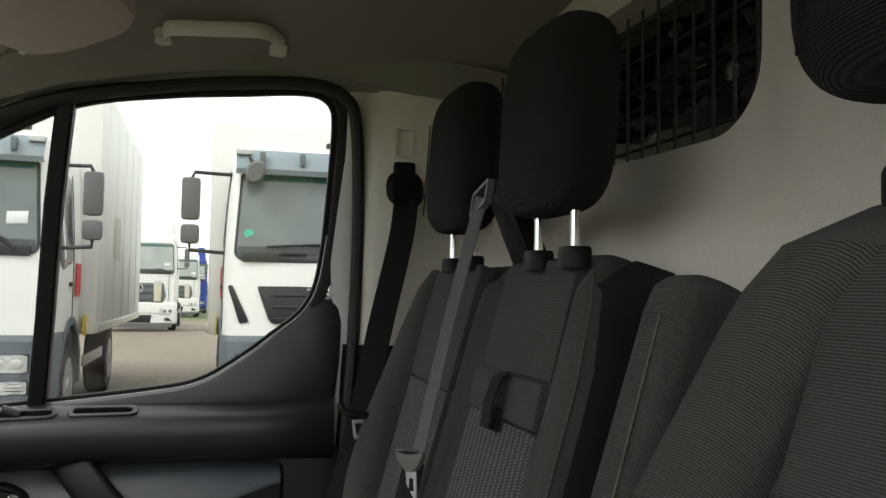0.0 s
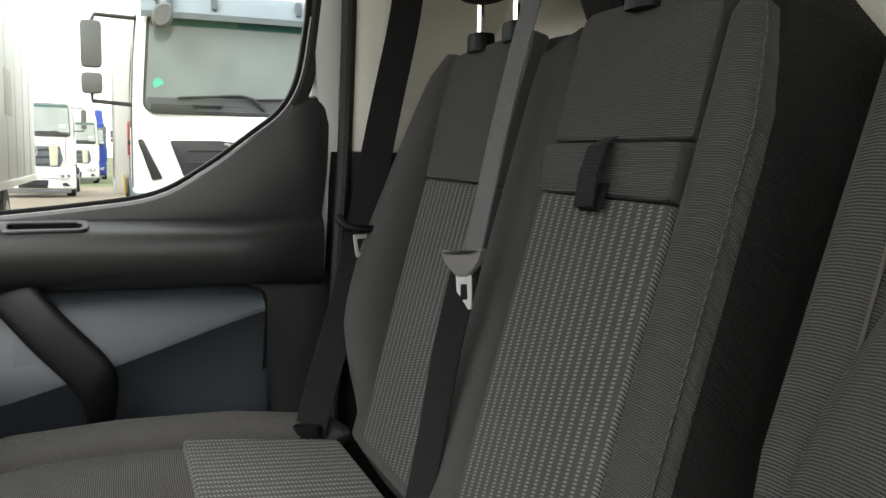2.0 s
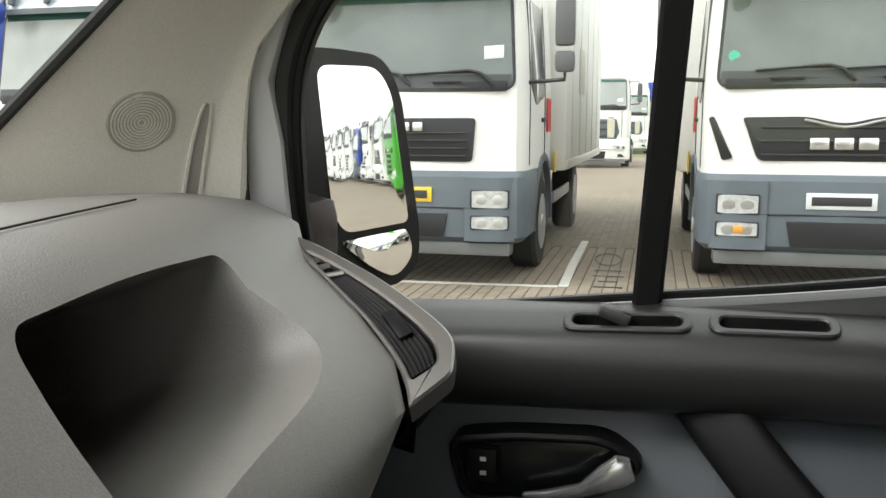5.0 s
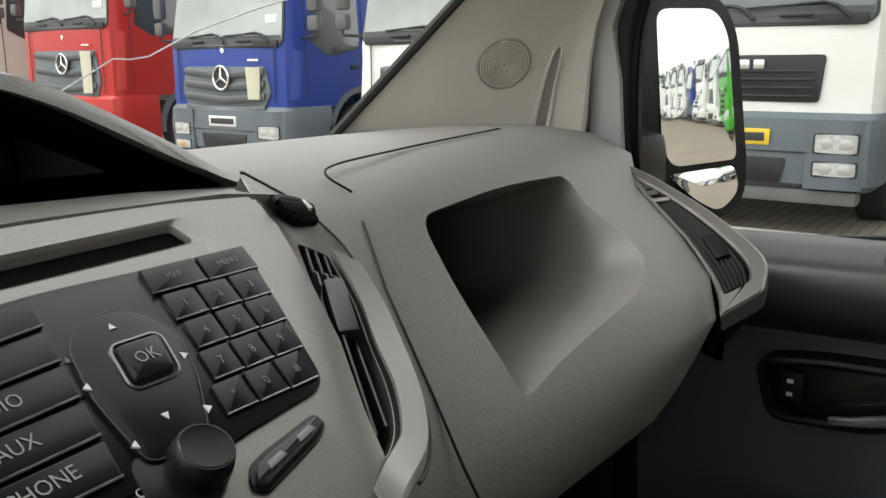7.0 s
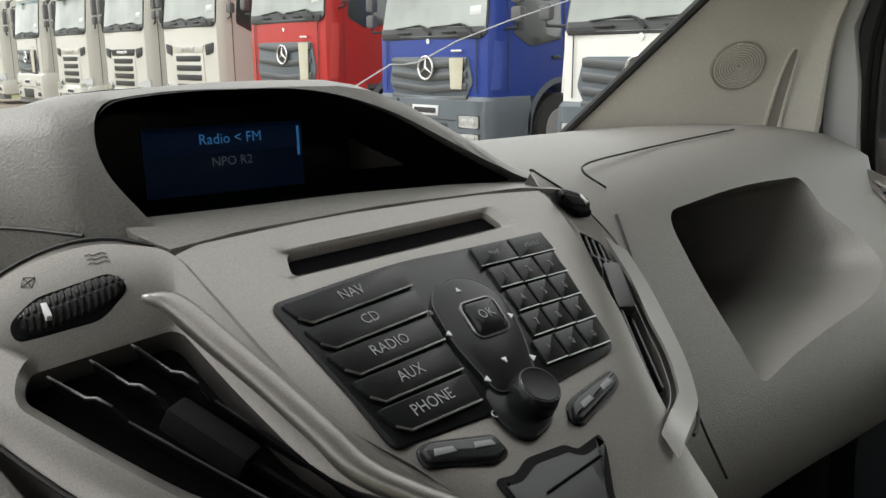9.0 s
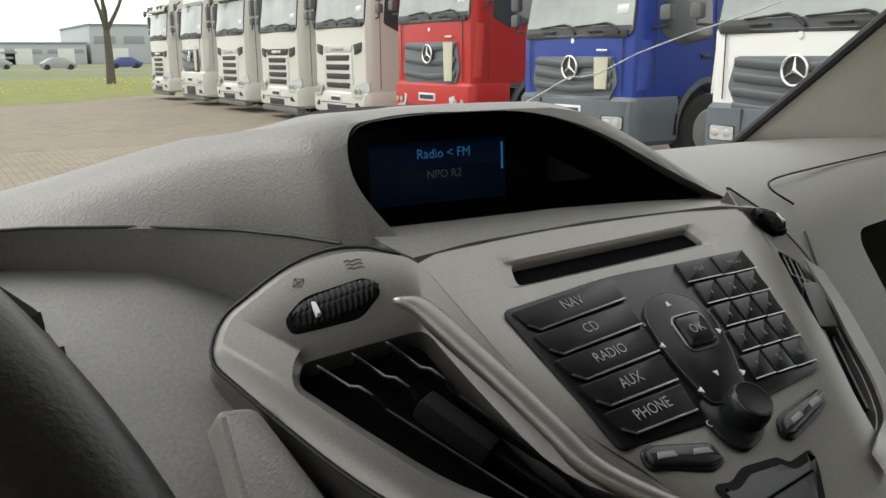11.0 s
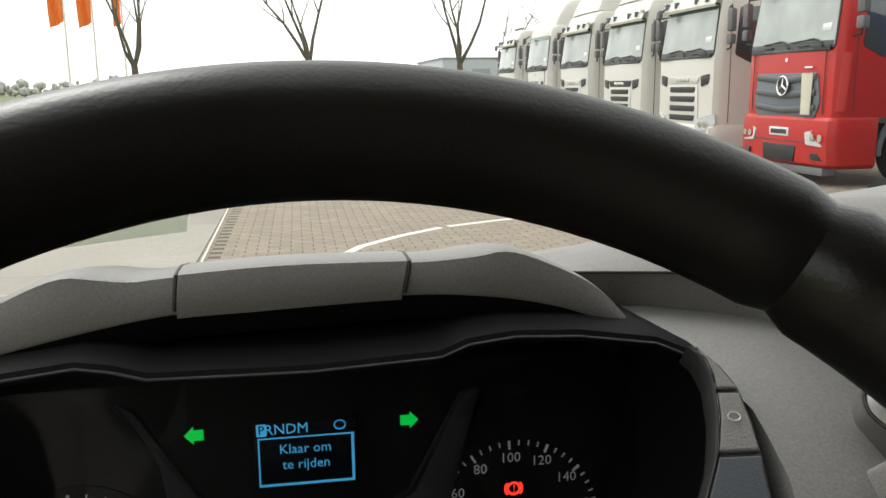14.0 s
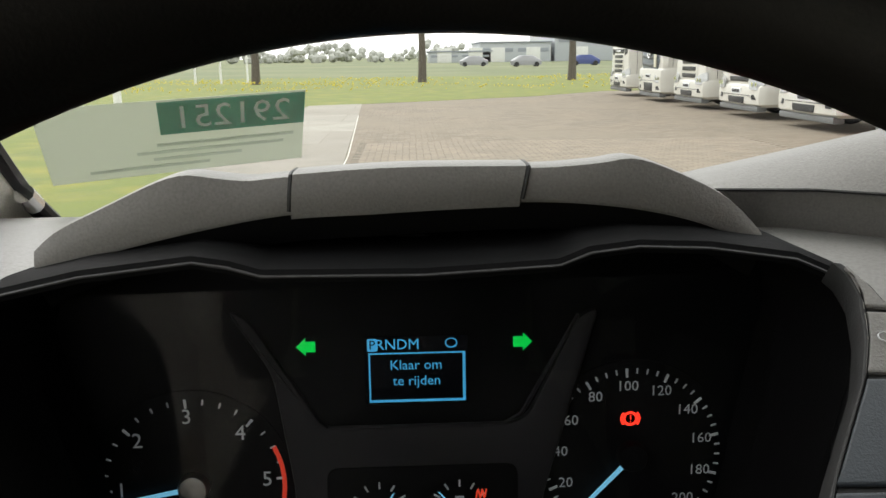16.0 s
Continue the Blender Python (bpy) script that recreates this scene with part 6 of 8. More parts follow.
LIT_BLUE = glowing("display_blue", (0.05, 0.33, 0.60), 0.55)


def gauge(name, c, r, start, step, labels, ticks, needle, size):
    dial = part(name, plate(fchart, [(c[0] + r * 1.1 * math.cos(a), c[1] + r * 1.1 * math.sin(a)) for a in np.linspace(0, 2 * math.pi, 48, endpoint=False)], 0.0, 0.001, 0.0003), FACE, clus, "round dial with pale figures")
    for k in range(ticks * (len(labels) - 1) + 1):
        a = radians(start + step * k / ticks)
        lng = 0.0052 if k % ticks == 0 else 0.003
        d, s_ = Vector((math.cos(a), math.sin(a))), Vector((-math.sin(a), math.cos(a)))
        w = 0.0008 if k % ticks == 0 else 0.0005
        p0, p1 = Vector(c) + d * r, Vector(c) + d * (r - lng)
        part("tick", plate(fchart, [p0 + s_ * w, p0 - s_ * w, p1 - s_ * w * 0.8, p1 + s_ * w * 0.8], 0.001, 0.0016, 0.0001), LIT_WHITE, dial)
    for k, t in enumerate(labels):
        a = radians(start + step * k)
        part("figure", words(t, size, fchart, (c[0] + (r - 0.0105) * math.cos(a), c[1] + (r - 0.0105) * math.sin(a)), depth=0.0015), LIT_WHITE, dial)
    a = radians(needle)
    d, s_ = Vector((math.cos(a), math.sin(a))), Vector((-math.sin(a), math.cos(a)))
    p0, p1 = Vector(c) + d * 0.006, Vector(c) + d * (r - 0.002)
    part("needle", plate(fchart, [p0 + s_ * 0.0014, p0 - s_ * 0.0014, p1 - s_ * 0.0008, p1 + s_ * 0.0008], 0.004, 0.0052, 0.0003), NEEDLE, dial, "pale blue needle")
    part("needle_cap", loft([[fchart(c[0] + q * math.cos(b), c[1] + q * math.sin(b), h) for b in np.linspace(0, 2 * math.pi, 24, endpoint=False)] for q, h in ((0.0088, 0.001), (0.0088, 0.006), (0.0078, 0.0075), (0.003, 0.008))]), STEEL if name == "rev_counter" else FACE, dial, "round needle cap")
    return dial


rev = gauge("rev_counter", (-0.1275, -0.0455), 0.0520, 182, -44.5, ("1", "2", "3", "4", "5"), 4, 190, 0.0125)
red_arc = [( -0.1275 + q * math.cos(a), -0.0455 + q * math.sin(a)) for q, seq in ((0.0525, np.linspace(radians(26), radians(-40), 10)), (0.0500, np.linspace(radians(-40), radians(26), 10))) for a in seq]
part("red_band", plate(fchart, red_arc, 0.001, 0.0017, 0.0001), glowing("redline", (0.8, 0.06, 0.03), 0.25), rev, "red line band")
spd = gauge("speedometer", (0.1245, -0.0345), 0.0520, 230, -27.2, ("0", "20", "40", "60", "80", "100", "120", "140", "160", "180", "200"), 4, 226, 0.0086)
part("figure", words("km/h", 0.0058, fchart, (0.099, -0.068), depth=0.0015), LIT_WHITE, spd)
brk = part("brake_light", tube([fchart(0.1235 + 0.0037 * math.cos(a), -0.0125 + 0.0036 * math.sin(a), 0.0015) for a in np.linspace(0, 2 * math.pi, 24, endpoint=False)], 0.0008, 6, closed=True), LIT_RED, clus, "red brake warning light")
part("brake_mark", words("!", 0.0068, fchart, (0.1235, -0.0125), depth=0.0022), LIT_RED, brk)
for q in (-1, 1):
    part("brake_arc", tube([fchart(0.1235 + 0.0053 * math.cos(a), -0.0125 + 0.0051 * math.sin(a), 0.0015) for a in np.linspace((0 if q > 0 else math.pi) - 0.75, (0 if q > 0 else math.pi) + 0.75, 10)], 0.0006, 6), LIT_RED, brk)
for s in (-1, 1):
    a0 = [(0.0045, 0.0035), (0.0045, 0.006), (0.0105, 0.0), (0.0045, -0.006), (0.0045, -0.0035), (-0.002, -0.0035), (-0.002, 0.0035)]
    part("indicator", plate(fchart, [(s * (0.0575 + x * 0.85), 0.035 + 0.85 * y) for x, y in a0], 0.0, 0.0012, 0.0002), LIT_GREEN, clus, "green indicator arrow")
dsp_o = [(-0.0285, 0.0005), (0.0300, 0.0005), (0.0300, 0.0400), (-0.0285, 0.0400)]
dsp = part("display", plate(fchart, dsp_o, 0.0, 0.0012, 0.0003), SCREEN_FACE, clus, "black and blue text display")
bx = [(-0.0262, 0.0015), (0.0285, 0.0015), (0.0285, 0.0305), (-0.0262, 0.0305)]
part("text_frame", rim(fchart, bx, [(p[0] + (0.0009 if p[0] < 0 else -0.0016), p[1] + (0.0014 if p[1] < 0.01 else -0.0008)) for p in bx], 0.0012, 0.0016, 0.0001), LIT_BLUE, dsp)
part("gear_letter", plate(fchart, rounded([(-0.0268, 0.0315), (-0.0212, 0.0315), (-0.0212, 0.0388), (-0.0268, 0.0388)], 0.001), 0.0012, 0.0016, 0.0001), LIT_BLUE, dsp)
part("figure", words("P", 0.0075, fchart, (-0.024, 0.0352), depth=0.002), SCREEN_FACE, dsp)
part("figure", words("RNDM", 0.0086, fchart, (-0.0098, 0.0352), depth=0.002), LIT_BLUE, dsp)
part("figure", words("Klaar om", 0.0080, fchart, (0.0005, 0.0232), depth=0.002), LIT_BLUE, dsp)
part("figure", words("te rijden", 0.0080, fchart, (0.0008, 0.0140), depth=0.002), LIT_BLUE, dsp)
part("symbol", tube([fchart(0.0205 + 0.0032 * math.cos(a), 0.0358 + 0.0026 * math.sin(a), 0.002) for a in np.linspace(0, 2 * math.pi, 14, endpoint=False)], 0.0004, 4, closed=True), LIT_BLUE, dsp)
for gx_, red in ((-0.022, False), (0.024, False)):
    for k in range(5):
        a = radians(150 - 30 * k)
        p0, p1 = Vector((gx_ + 0.017 * math.cos(a), -0.062 + 0.017 * math.sin(a))), Vector((gx_ + 0.013 * math.cos(a), -0.062 + 0.013 * math.sin(a)))
        s_ = Vector((-math.sin(a), math.cos(a))) * 0.0005
        part("tick", plate(fchart, [p0 + s_, p0 - s_, p1 - s_, p1 + s_], 0.0048, 0.0053, 0.0001), LIT_WHITE, clus)
    p0, p1 = Vector((gx_, -0.066)), Vector((gx_ + (0.008 if gx_ < 0 else -0.012), -0.052))
    part("needle", plate(fchart, [p0 + Vector((0.001, 0)), p0 - Vector((0.001, 0)), p1 - Vector((0.0005, 0)), p1 + Vector((0.0005, 0))], 0.0050, 0.0056, 0.0001), NEEDLE, clus)
    part("symbol", boxed((0, 0, 0), (0.005, 0.0006, 0.006), 0, Matrix.Translation(fchart(gx_, -0.058, 0.005))), LIT_WHITE, clus)
GLOW_PLUG = glowing("preheat_red", (0.8, 0.07, 0.03), 0.35)
part("glow_symbol", tube(spline([fchart(0.0335 + 0.0012 * k, -0.0545 + (0.0035 if k % 2 else -0.002), 0.0052) for k in range(6)], 4), 0.0005, 5), GLOW_PLUG, clus, "red preheat symbol")
lens = part("cover_lens", loft([[Vector((x, y, z)) for x, z in rounded([(-0.640, 1.15), (-0.648, 1.335), (-0.262, 1.34), (-0.262, 1.15)], 0.02)] for y in (0.772, 0.774)]), pane_material("cluster_lens", (0.97, 0.97, 0.97), 0.012), clus, "clear cluster lens")
lens.visible_shadow = False

# switch pod beside the instruments
pod = thing("side_switches", "grey switch blanks beside the instruments", "switches")
def pch(x, y, h=0.0):
    """Chart of the slope beside the instruments: across, ahead, and out."""
    return Vector((x, y, 0.792 + 0.8 * y)) + Vector((0, -0.625, 0.78)) * h


POD_L = [(0.600, -0.318), (0.631, -0.297), (0.6487, -0.2829), (0.6621, -0.2720), (0.6787, -0.2632), (0.6944, -0.2588), (0.7035, -0.2600), (0.7090, -0.2640)]
POD_R = [(0.600, -0.2620), (0.631, -0.2580), (0.6494, -0.2546), (0.6625, -0.2517), (0.6743, -0.2497), (0.6903, -0.2499), (0.7000, -0.2545), (0.7090, -0.2630)]
pl = [(curve_at(POD_L, y) - 0.001, y) for y in np.linspace(0.600, 0.709, 24)]
pr = [(curve_at(POD_R, y) + 0.0018, y) for y in np.linspace(0.709, 0.600, 24)]
part("pod_frame", plate(pch, pl + pr, -0.012, 0.0022, 0.0008), RUBBER, pod, "black joint round the switches")
for k, (ya, yb) in enumerate(((0.7060, 0.6892), (0.6876, 0.6643), (0.6625, 0.628), (0.626, 0.602))):
    ys = np.linspace(ya, yb, 7)
    edge_l, edge_r = [(curve_at(POD_L, y) + 0.0004, y) for y in ys], [(curve_at(POD_R, y), y - 0.0006) for y in reversed(ys)]
    part("blank", plate(pch, edge_l + edge_r, 0.001, 0.0042, 0.0010), DASH if k < 2 else SLATE, pod, "switch blank", True)
part("shroud_side", loft([[pch(curve_at(POD_L, y), y, 0.0044), Vector((curve_at([(1.14, -0.30), (1.265, -0.250), (1.295, -0.244), (1.336, -0.241), (1.36, -0.255)], pch(0, y).z), 0.725, pch(0, y).z)), pch(curve_at(POD_L, y) + 0.006, y, -0.004)] for y in np.linspace(0.602, 0.704, 16)]), CAVE, pod, "black cheek of the instrument shroud")
part("blank_symbol", tube([pch(-0.2575 + 0.003 * math.cos(a), 0.677 + 0.0018 * math.sin(a), 0.005) for a in np.linspace(0, 2 * math.pi, 14, endpoint=False)], 0.0003, 4, closed=True), PALE_PRINT, pod)

# ---- steering wheel ----
wheel = thing("steering_wheel", "black leather steering wheel, worn shiny", "steering wheel")
WC, TILT = Vector((-0.4448, 0.4294, 1.3451)), radians(43)
WV = Vector((0, math.sin(TILT), math.cos(TILT)))
WN = Vector((0, -math.cos(TILT), math.sin(TILT)))


def on_wheel(a, r, h=0.0):
    return WC + Vector((1, 0, 0)) * (r * math.cos(a)) + WV * (r * math.sin(a)) + WN * h


rings = []
N = 160
for i in range(N):
    a = 2 * math.pi * i / N
    fat = 0.0162
    near = min(abs(a - radians(49)), abs(a - radians(131)))
    grip = 0.0008 if (a < radians(49) or a > radians(131)) else 0.0
    groove = 0.0026 * math.exp(-(near / 0.014) ** 2)
    u = (on_wheel(a, 1) - WC).normalized()
    rings.append(oval(on_wheel(a, 0.1784), u, WN, fat + grip - groove, fat + 0.0014 + grip - groove, 2.2, 26))
bm = loft(rings + [rings[0]], cap=False)
bmesh.ops.remove_doubles(bm, verts=bm.verts, dist=1e-6)
rim_ = part("rim", bm, LEATHER, wheel)
for a in (radians(49), radians(131)):
    u = (on_wheel(a, 1) - WC).normalized()
    part("seam", tube(oval(on_wheel(a, 0.1784), u, WN, 0.0140, 0.0154, 2.2, 30), 0.0008, 6, closed=True), LEATHER, rim_, "stitched leather seam")
part("hub", loft([oval(WC + WN * h, (1, 0, 0), WV, a, b, 2.8, 28) for h, a, b in ((-0.15, 0.05, 0.05), (-0.14, 0.07, 0.06), (-0.115, 0.075, 0.065), (-0.10, 0.065, 0.055), (-0.096, 0.03, 0.025))]), TRIM_BLACK, wheel, "black hub cover")
for a in (radians(-6), radians(186), radians(270)):
    d = (on_wheel(a, 1) - WC).normalized()
    e = d.cross(WN)
    part("spoke", loft([oval(on_wheel(a, r, h), e, WN, w, 0.010, 3, 14) for r, h, w in ((0.05, -0.115, 0.03), (0.11, -0.09, 0.024), (0.155, -0.03, 0.02), (0.178, 0.0, 0.02))]), TRIM_BLACK, wheel)
part("column", tube([WC - WN * 0.14, WC - WN * 0.36], 0.05, 16), TRIM_BLACK, wheel)

# ---- sticker and clip on the windscreen ----
tag = thing("windscreen_sticker", "pale printed sticker on the windscreen, seen from behind", "sticker")


def st(u, v, h=0.0):
    """Chart of the sticker: across and up, both 0 to 1."""
    lo, hi = Vector((-0.7182, 1.3661)).lerp(Vector((-0.5374, 1.3804)), u), Vector((-0.7001, 1.4255)).lerp(Vector((-0.5241, 1.4349)), u)
    p = lo.lerp(hi, v)
    return wscreen(p.x, p.y, 0.004 + h)


PAPER = translucent("sticker_paper", (0.50, 0.53, 0.44), 0.22)
GREENP = translucent("sticker_green", (0.06, 0.28, 0.19), 0.35)
PALE_INK = translucent("sticker_pale_ink", (0.62, 0.68, 0.60))
part("paper", gridded(st, 0, 1, 0, 1, 0.0, 0.0006, 16, 4), PAPER, tag)
part("green_field", gridded(st, 0.44, 1.0, 0.56, 0.98, 0.0004, 0.0010, 12, 3), GREENP, tag)
nb = words("291251", 0.42, lambda u, v, h=0.0: st(0.72 + u * 0.36, 0.77 + v, h), (0, 0), depth=0.0018, mirror=True)
part("number", nb, translucent("sticker_white_ink", (0.92, 0.94, 0.90), 0.0), tag)
for k, (a, b) in enumerate(((0.42, 0.96), (0.34, 0.92), (0.40, 0.75), (0.15, 0.62))):
    part("print_bar", gridded(st, a, b, 0.40 - 0.10 * k, 0.44 - 0.10 * k, 0.0004, 0.0010, 10, 1), PALE_INK, tag)
clip = thing("pillar_clip", "small dark clip at the windscreen corner", "clip")
part("stem", tube([(-0.733, 1.015, 1.328), (-0.736, 0.99, 1.348)], 0.0075, 10), TRIM_BLACK, clip)
part("tip", tube([(-0.7358, 0.991, 1.3475), (-0.7372, 0.978, 1.358)], 0.0078, 10), CHROME, clip, "bright tip")

# ---- door mirror ----
mir = thing("door_mirror", "black door mirror with convex and wide-angle glass", "mirror")
mch = flat((1.0, 0.75, 1.4), (0.8706, -0.4919, 0), (0.0125, 0.0221, 1))
main_o = rounded([(-0.088, 0.103), (0.010, 0.105), (0.034, 0.072), (0.060, -0.098), (-0.054, -0.104), (-0.072, -0.07)], [0.02, 0.03, 0.03, 0.012, 0.02, 0.03], 5)
low_o = rounded([(-0.060, -0.114), (0.054, -0.106), (0.068, -0.142), (0.030, -0.171), (-0.016, -0.150)], [0.01, 0.01, 0.02, 0.02, 0.02], 5)
shell = rounded([(-0.145, 0.112), (-0.085, 0.125), (0.022, 0.120), (0.052, 0.075), (0.082, -0.112), (0.078, -0.158), (0.032, -0.186), (-0.03, -0.165), (-0.085, -0.125), (-0.115, -0.02)], 0.03, 5)
back_s = [Vector(p) * 0.80 for p in shell]
ringsm = [[mch(*p, 0.004) for p in grown(shell, -0.006)], [mch(*p, 0.004) for p in shell], [mch(*p, -0.02) for p in grown(shell, 0.004)], [mch(*p, -0.07) for p in shell], [mch(*p, -0.10) for p in back_s]]
part("housing", loft(ringsm), TRIM_BLACK, mir, "black mirror housing")


def bulged(outline, centre, top, fall, n):
    """A domed sheet of glass over an outline: its height falls with the square of the distance."""
    bm = bmesh.new()
    c = Vector(centre)
    cv = bm.verts.new(mch(c.x, c.y, top))
    rows_ = []
    for i in range(1, n + 1):
        ps = [c + (Vector(p) - c) * (i / n) for p in outline]
        rows_.append([bm.verts.new(mch(*p, top - fall * (p - c).length_squared)) for p in ps])
    m = len(outline)
    for i in range(m):
        j = (i + 1) % m
        bm.faces.new((cv, rows_[0][i], rows_[0][j]))
        for a, b in zip(rows_, rows_[1:]):
            bm.faces.new((a[i], a[j], b[j], b[i]))
    return bm


part("mirror_glass", bulged(main_o, (0.0, 0.0), 0.0068, 0.125, 10), MIRROR, mir, "slightly convex mirror glass")
part("wide_glass", bulged(low_o, (0.008, -0.136), 0.0115, 1.5, 6), MIRROR, mir, "bulged wide-angle mirror glass")
part("arm", boxed((0.87, 0.80, 1.30), (0.14, 0.07, 0.10), 0.03), TRIM_BLACK, mir)

# ---- outside: ground, trucks, trees, sheds ----
def ground_mix(name, base, other, scale, rough=0.9, joints=None):
    m = material(name, base, rough, grain=0.6, scale=40, tint=0.3, tint_scale=0.7)
    t = m.node_tree
    b = t.nodes["Principled BSDF"]
    co = t.nodes.new("ShaderNodeTexCoord")
    src = b.inputs["Base Color"].links[0].from_socket
    if joints:
        br = t.nodes.new("ShaderNodeTexBrick")
        br.inputs["Scale"].default_value = 1.0
        br.inputs["Brick Width"].default_value, br.inputs["Row Height"].default_value, br.inputs["Mortar Size"].default_value = joints
        br.inputs["Color1"].default_value, br.inputs["Color2"].default_value, br.inputs["Mortar"].default_value = (1, 1, 1, 1), (0.72, 0.70, 0.68, 1), (0.55, 0.52, 0.48, 1)
        t.links.new(co.outputs["Object"], br.inputs["Vector"])
        mul = t.nodes.new("ShaderNodeVectorMath")
        mul.operation = "MULTIPLY"
        t.links.new(src, mul.inputs[0])
        t.links.new(br.outputs["Color"], mul.inputs[1])
        src = mul.outputs[0]
    nz = t.nodes.new("ShaderNodeTexNoise")
    nz.inputs["Scale"].default_value, nz.inputs["Detail"].default_value = scale, 8
    t.links.new(co.outputs["Object"], nz.inputs["Vector"])
    mx = t.nodes.new("ShaderNodeMix")
    mx.data_type = "RGBA"
    rng = t.nodes.new("ShaderNodeMapRange")
    rng.inputs["From Min"].default_value, rng.inputs["From Max"].default_value = 0.45, 0.72
    t.links.new(nz.outputs["Fac"], rng.inputs["Value"])
    t.links.new(rng.outputs[0], mx.inputs[0])
    t.links.new(src, mx.inputs[6])
    mx.inputs[7].default_value = (*other, 1)
    t.links.new(mx.outputs[2], b.inputs["Base Color"])
    return m


PAVING = ground_mix("block_paving", (0.24, 0.200, 0.152), (0.205, 0.172, 0.128), 0.35, joints=(0.21, 0.105, 0.006))
CONCRETE = ground_mix("concrete_slab", (0.31, 0.29, 0.25), (0.27, 0.245, 0.21), 0.8, joints=(4.0, 2.5, 0.01))
GRASS = ground_mix("grass", (0.13, 0.155, 0.026), (0.21, 0.20, 0.032), 1.2)
FIELD = ground_mix("far_field", (0.12, 0.14, 0.06), (0.20, 0.20, 0.10), 0.05)
WHITE_LINE = material("road_paint", (0.62, 0.60, 0.55), 0.8, grain=0.4, scale=60, tint=0.25, tint_scale=8)

bm = bmesh.new()
bmesh.ops.create_grid(bm, x_segments=40, y_segments=40, size=1500)
ground = part("ground", bm, FIELD)
tagged(ground, "flat field reaching to the horizon", "ground", kind="structure")


def slab_on_ground(name, pts, z, mat, label, category):
    ob = part(name, loft([[Vector((*p, -0.05)) for p in pts], [Vector((*p, z)) for p in pts]]), mat)
    return tagged(ob, label, category, kind="structure")


pavement = slab_on_ground("pavement", [(-1.35, -90), (40, -90), (40, 36), (7.4, 34.5), (4.1, 31.0), (-1.9, 27.5), (-1.35, 12)], 0.006, PAVING, "brown block paved truck yard", "pavement")
slab_on_ground("road", [(-1.36, -90), (-1.36, 12), (-1.9, 27.6), (-3.5, 27.0), (-3.55, 20), (-3.3, 12), (-3.3, -90)], 0.010, CONCRETE, "pale concrete slab road beside the paving", "road")
slab_on_ground("grass_verge", [(-200, -90), (-3.4, -90), (-3.4, 12), (-3.65, 20), (-3.6, 27.1), (-1.9, 27.7), (4.1, 31.2), (7.4, 34.7), (60, 37), (60, 62), (-200, 70)], 0.004, GRASS, "green grass verge with yellow flowers", "grass")
lines = thing("lane_marking", "worn white painted lines and one pale joint on the paving", "marking", kind="structure")


def line(pts, w):
    return band([Vector((*p, 0.0128)) for p in pts], w, 0.002, (0, 0, 1))


# the first, narrow strip is the joint between concrete and paving
for pts in ([(-1.30, 6), (-1.36, 13), (-1.7, 22)], [(-0.6, 6.8), (0.11, 8.25), (0.55, 8.75), (1.03, 9.16)], [(1.12, 9.22), (1.7, 9.5), (2.35, 9.75), (3.6, 10.2), (5.2, 10.6)],
            [(6.9, 3.95), (7.3, 2.75), (7.40, 1.2)], [(7.4, 1.15), (8.5, 1.18), (10.5, 1.2)], [(7.2, -2.9), (7.4, -2.95), (10.5, -2.9)]):
    part("line", line(pts, 0.02 if pts[0] == (-1.30, 6) else 0.09), WHITE_LINE, lines)
# flowers and tufts on the verge
rnd = random.Random(5)
bm = bmesh.new()
for k in range(5000):
    x, y = rnd.uniform(-30, 26), rnd.uniform(36, 60)
    if noise.noise(Vector((x * 0.12, y * 0.2, 1))) < rnd.uniform(-0.3, 0.5):
        continue
    bmesh.ops.create_icosphere(bm, subdivisions=1, radius=rnd.uniform(0.022, 0.04), matrix=Matrix.Translation((x, y, rnd.uniform(0.1, 0.2))))
flowers = part("yellow_flowers", bm, material("yellow_petals", (0.62, 0.50, 0.05), 0.7))
tagged(flowers, "yellow flowers scattered in the grass", "flowers", kind="stuff")

# ---- trucks ----
TYRE = material("tyre_rubber", (0.022, 0.022, 0.022), 0.8, grain=0.5, scale=60)
WHEELM = material("grey_wheel_steel", (0.40, 0.40, 0.40), 0.45, metal=0.4)
BUMPER_GREY = material("grey_bumper_plastic", (0.105, 0.125, 0.145), 0.5, grain=0.2, scale=200)
GRILLE = material("black_grille", (0.016, 0.017, 0.02), 0.5)
# the sky's reflection is put into both windscreen colours, paler in the second
TRUCK_GLASS = material("truck_windscreen", (0.13, 0.15, 0.146), 0.10, tint=0.45, tint_scale=1.6, spec=0.6)
SKY_PALE_GLASS = material("sky_pale_windscreen", (0.33, 0.36, 0.345), 0.10, tint=0.55, tint_scale=1.3, spec=0.6)
ROUND_GREEN = material("round_green_sticker", (0.08, 0.45, 0.30), 0.5)
LIP_GREY = material("lip_grey", (0.13, 0.135, 0.135), 0.6, tint=0.2, grain=0.3, scale=80)
COWL = material("dark_cowl_plastic", (0.045, 0.05, 0.052), 0.5)
TINT_STRIP = material("windscreen_tint", (0.03, 0.10, 0.085), 0.1, spec=0.6)
SIDE_GLASS = material("truck_side_glass", (0.05, 0.06, 0.062), 0.06, tint=0.4, tint_scale=2, spec=0.9)
LAMP_GLASS = material("headlamp_glass", (0.46, 0.47, 0.47), 0.12, tint=0.5, tint_scale=30, spec=0.8)
AMBER = material("amber_lens", (0.70, 0.30, 0.05), 0.3)
MIRROR_BACK = material("truck_mirror_plastic", (0.10, 0.10, 0.105), 0.5)
CHASSIS = material("dark_chassis", (0.03, 0.03, 0.032), 0.7)
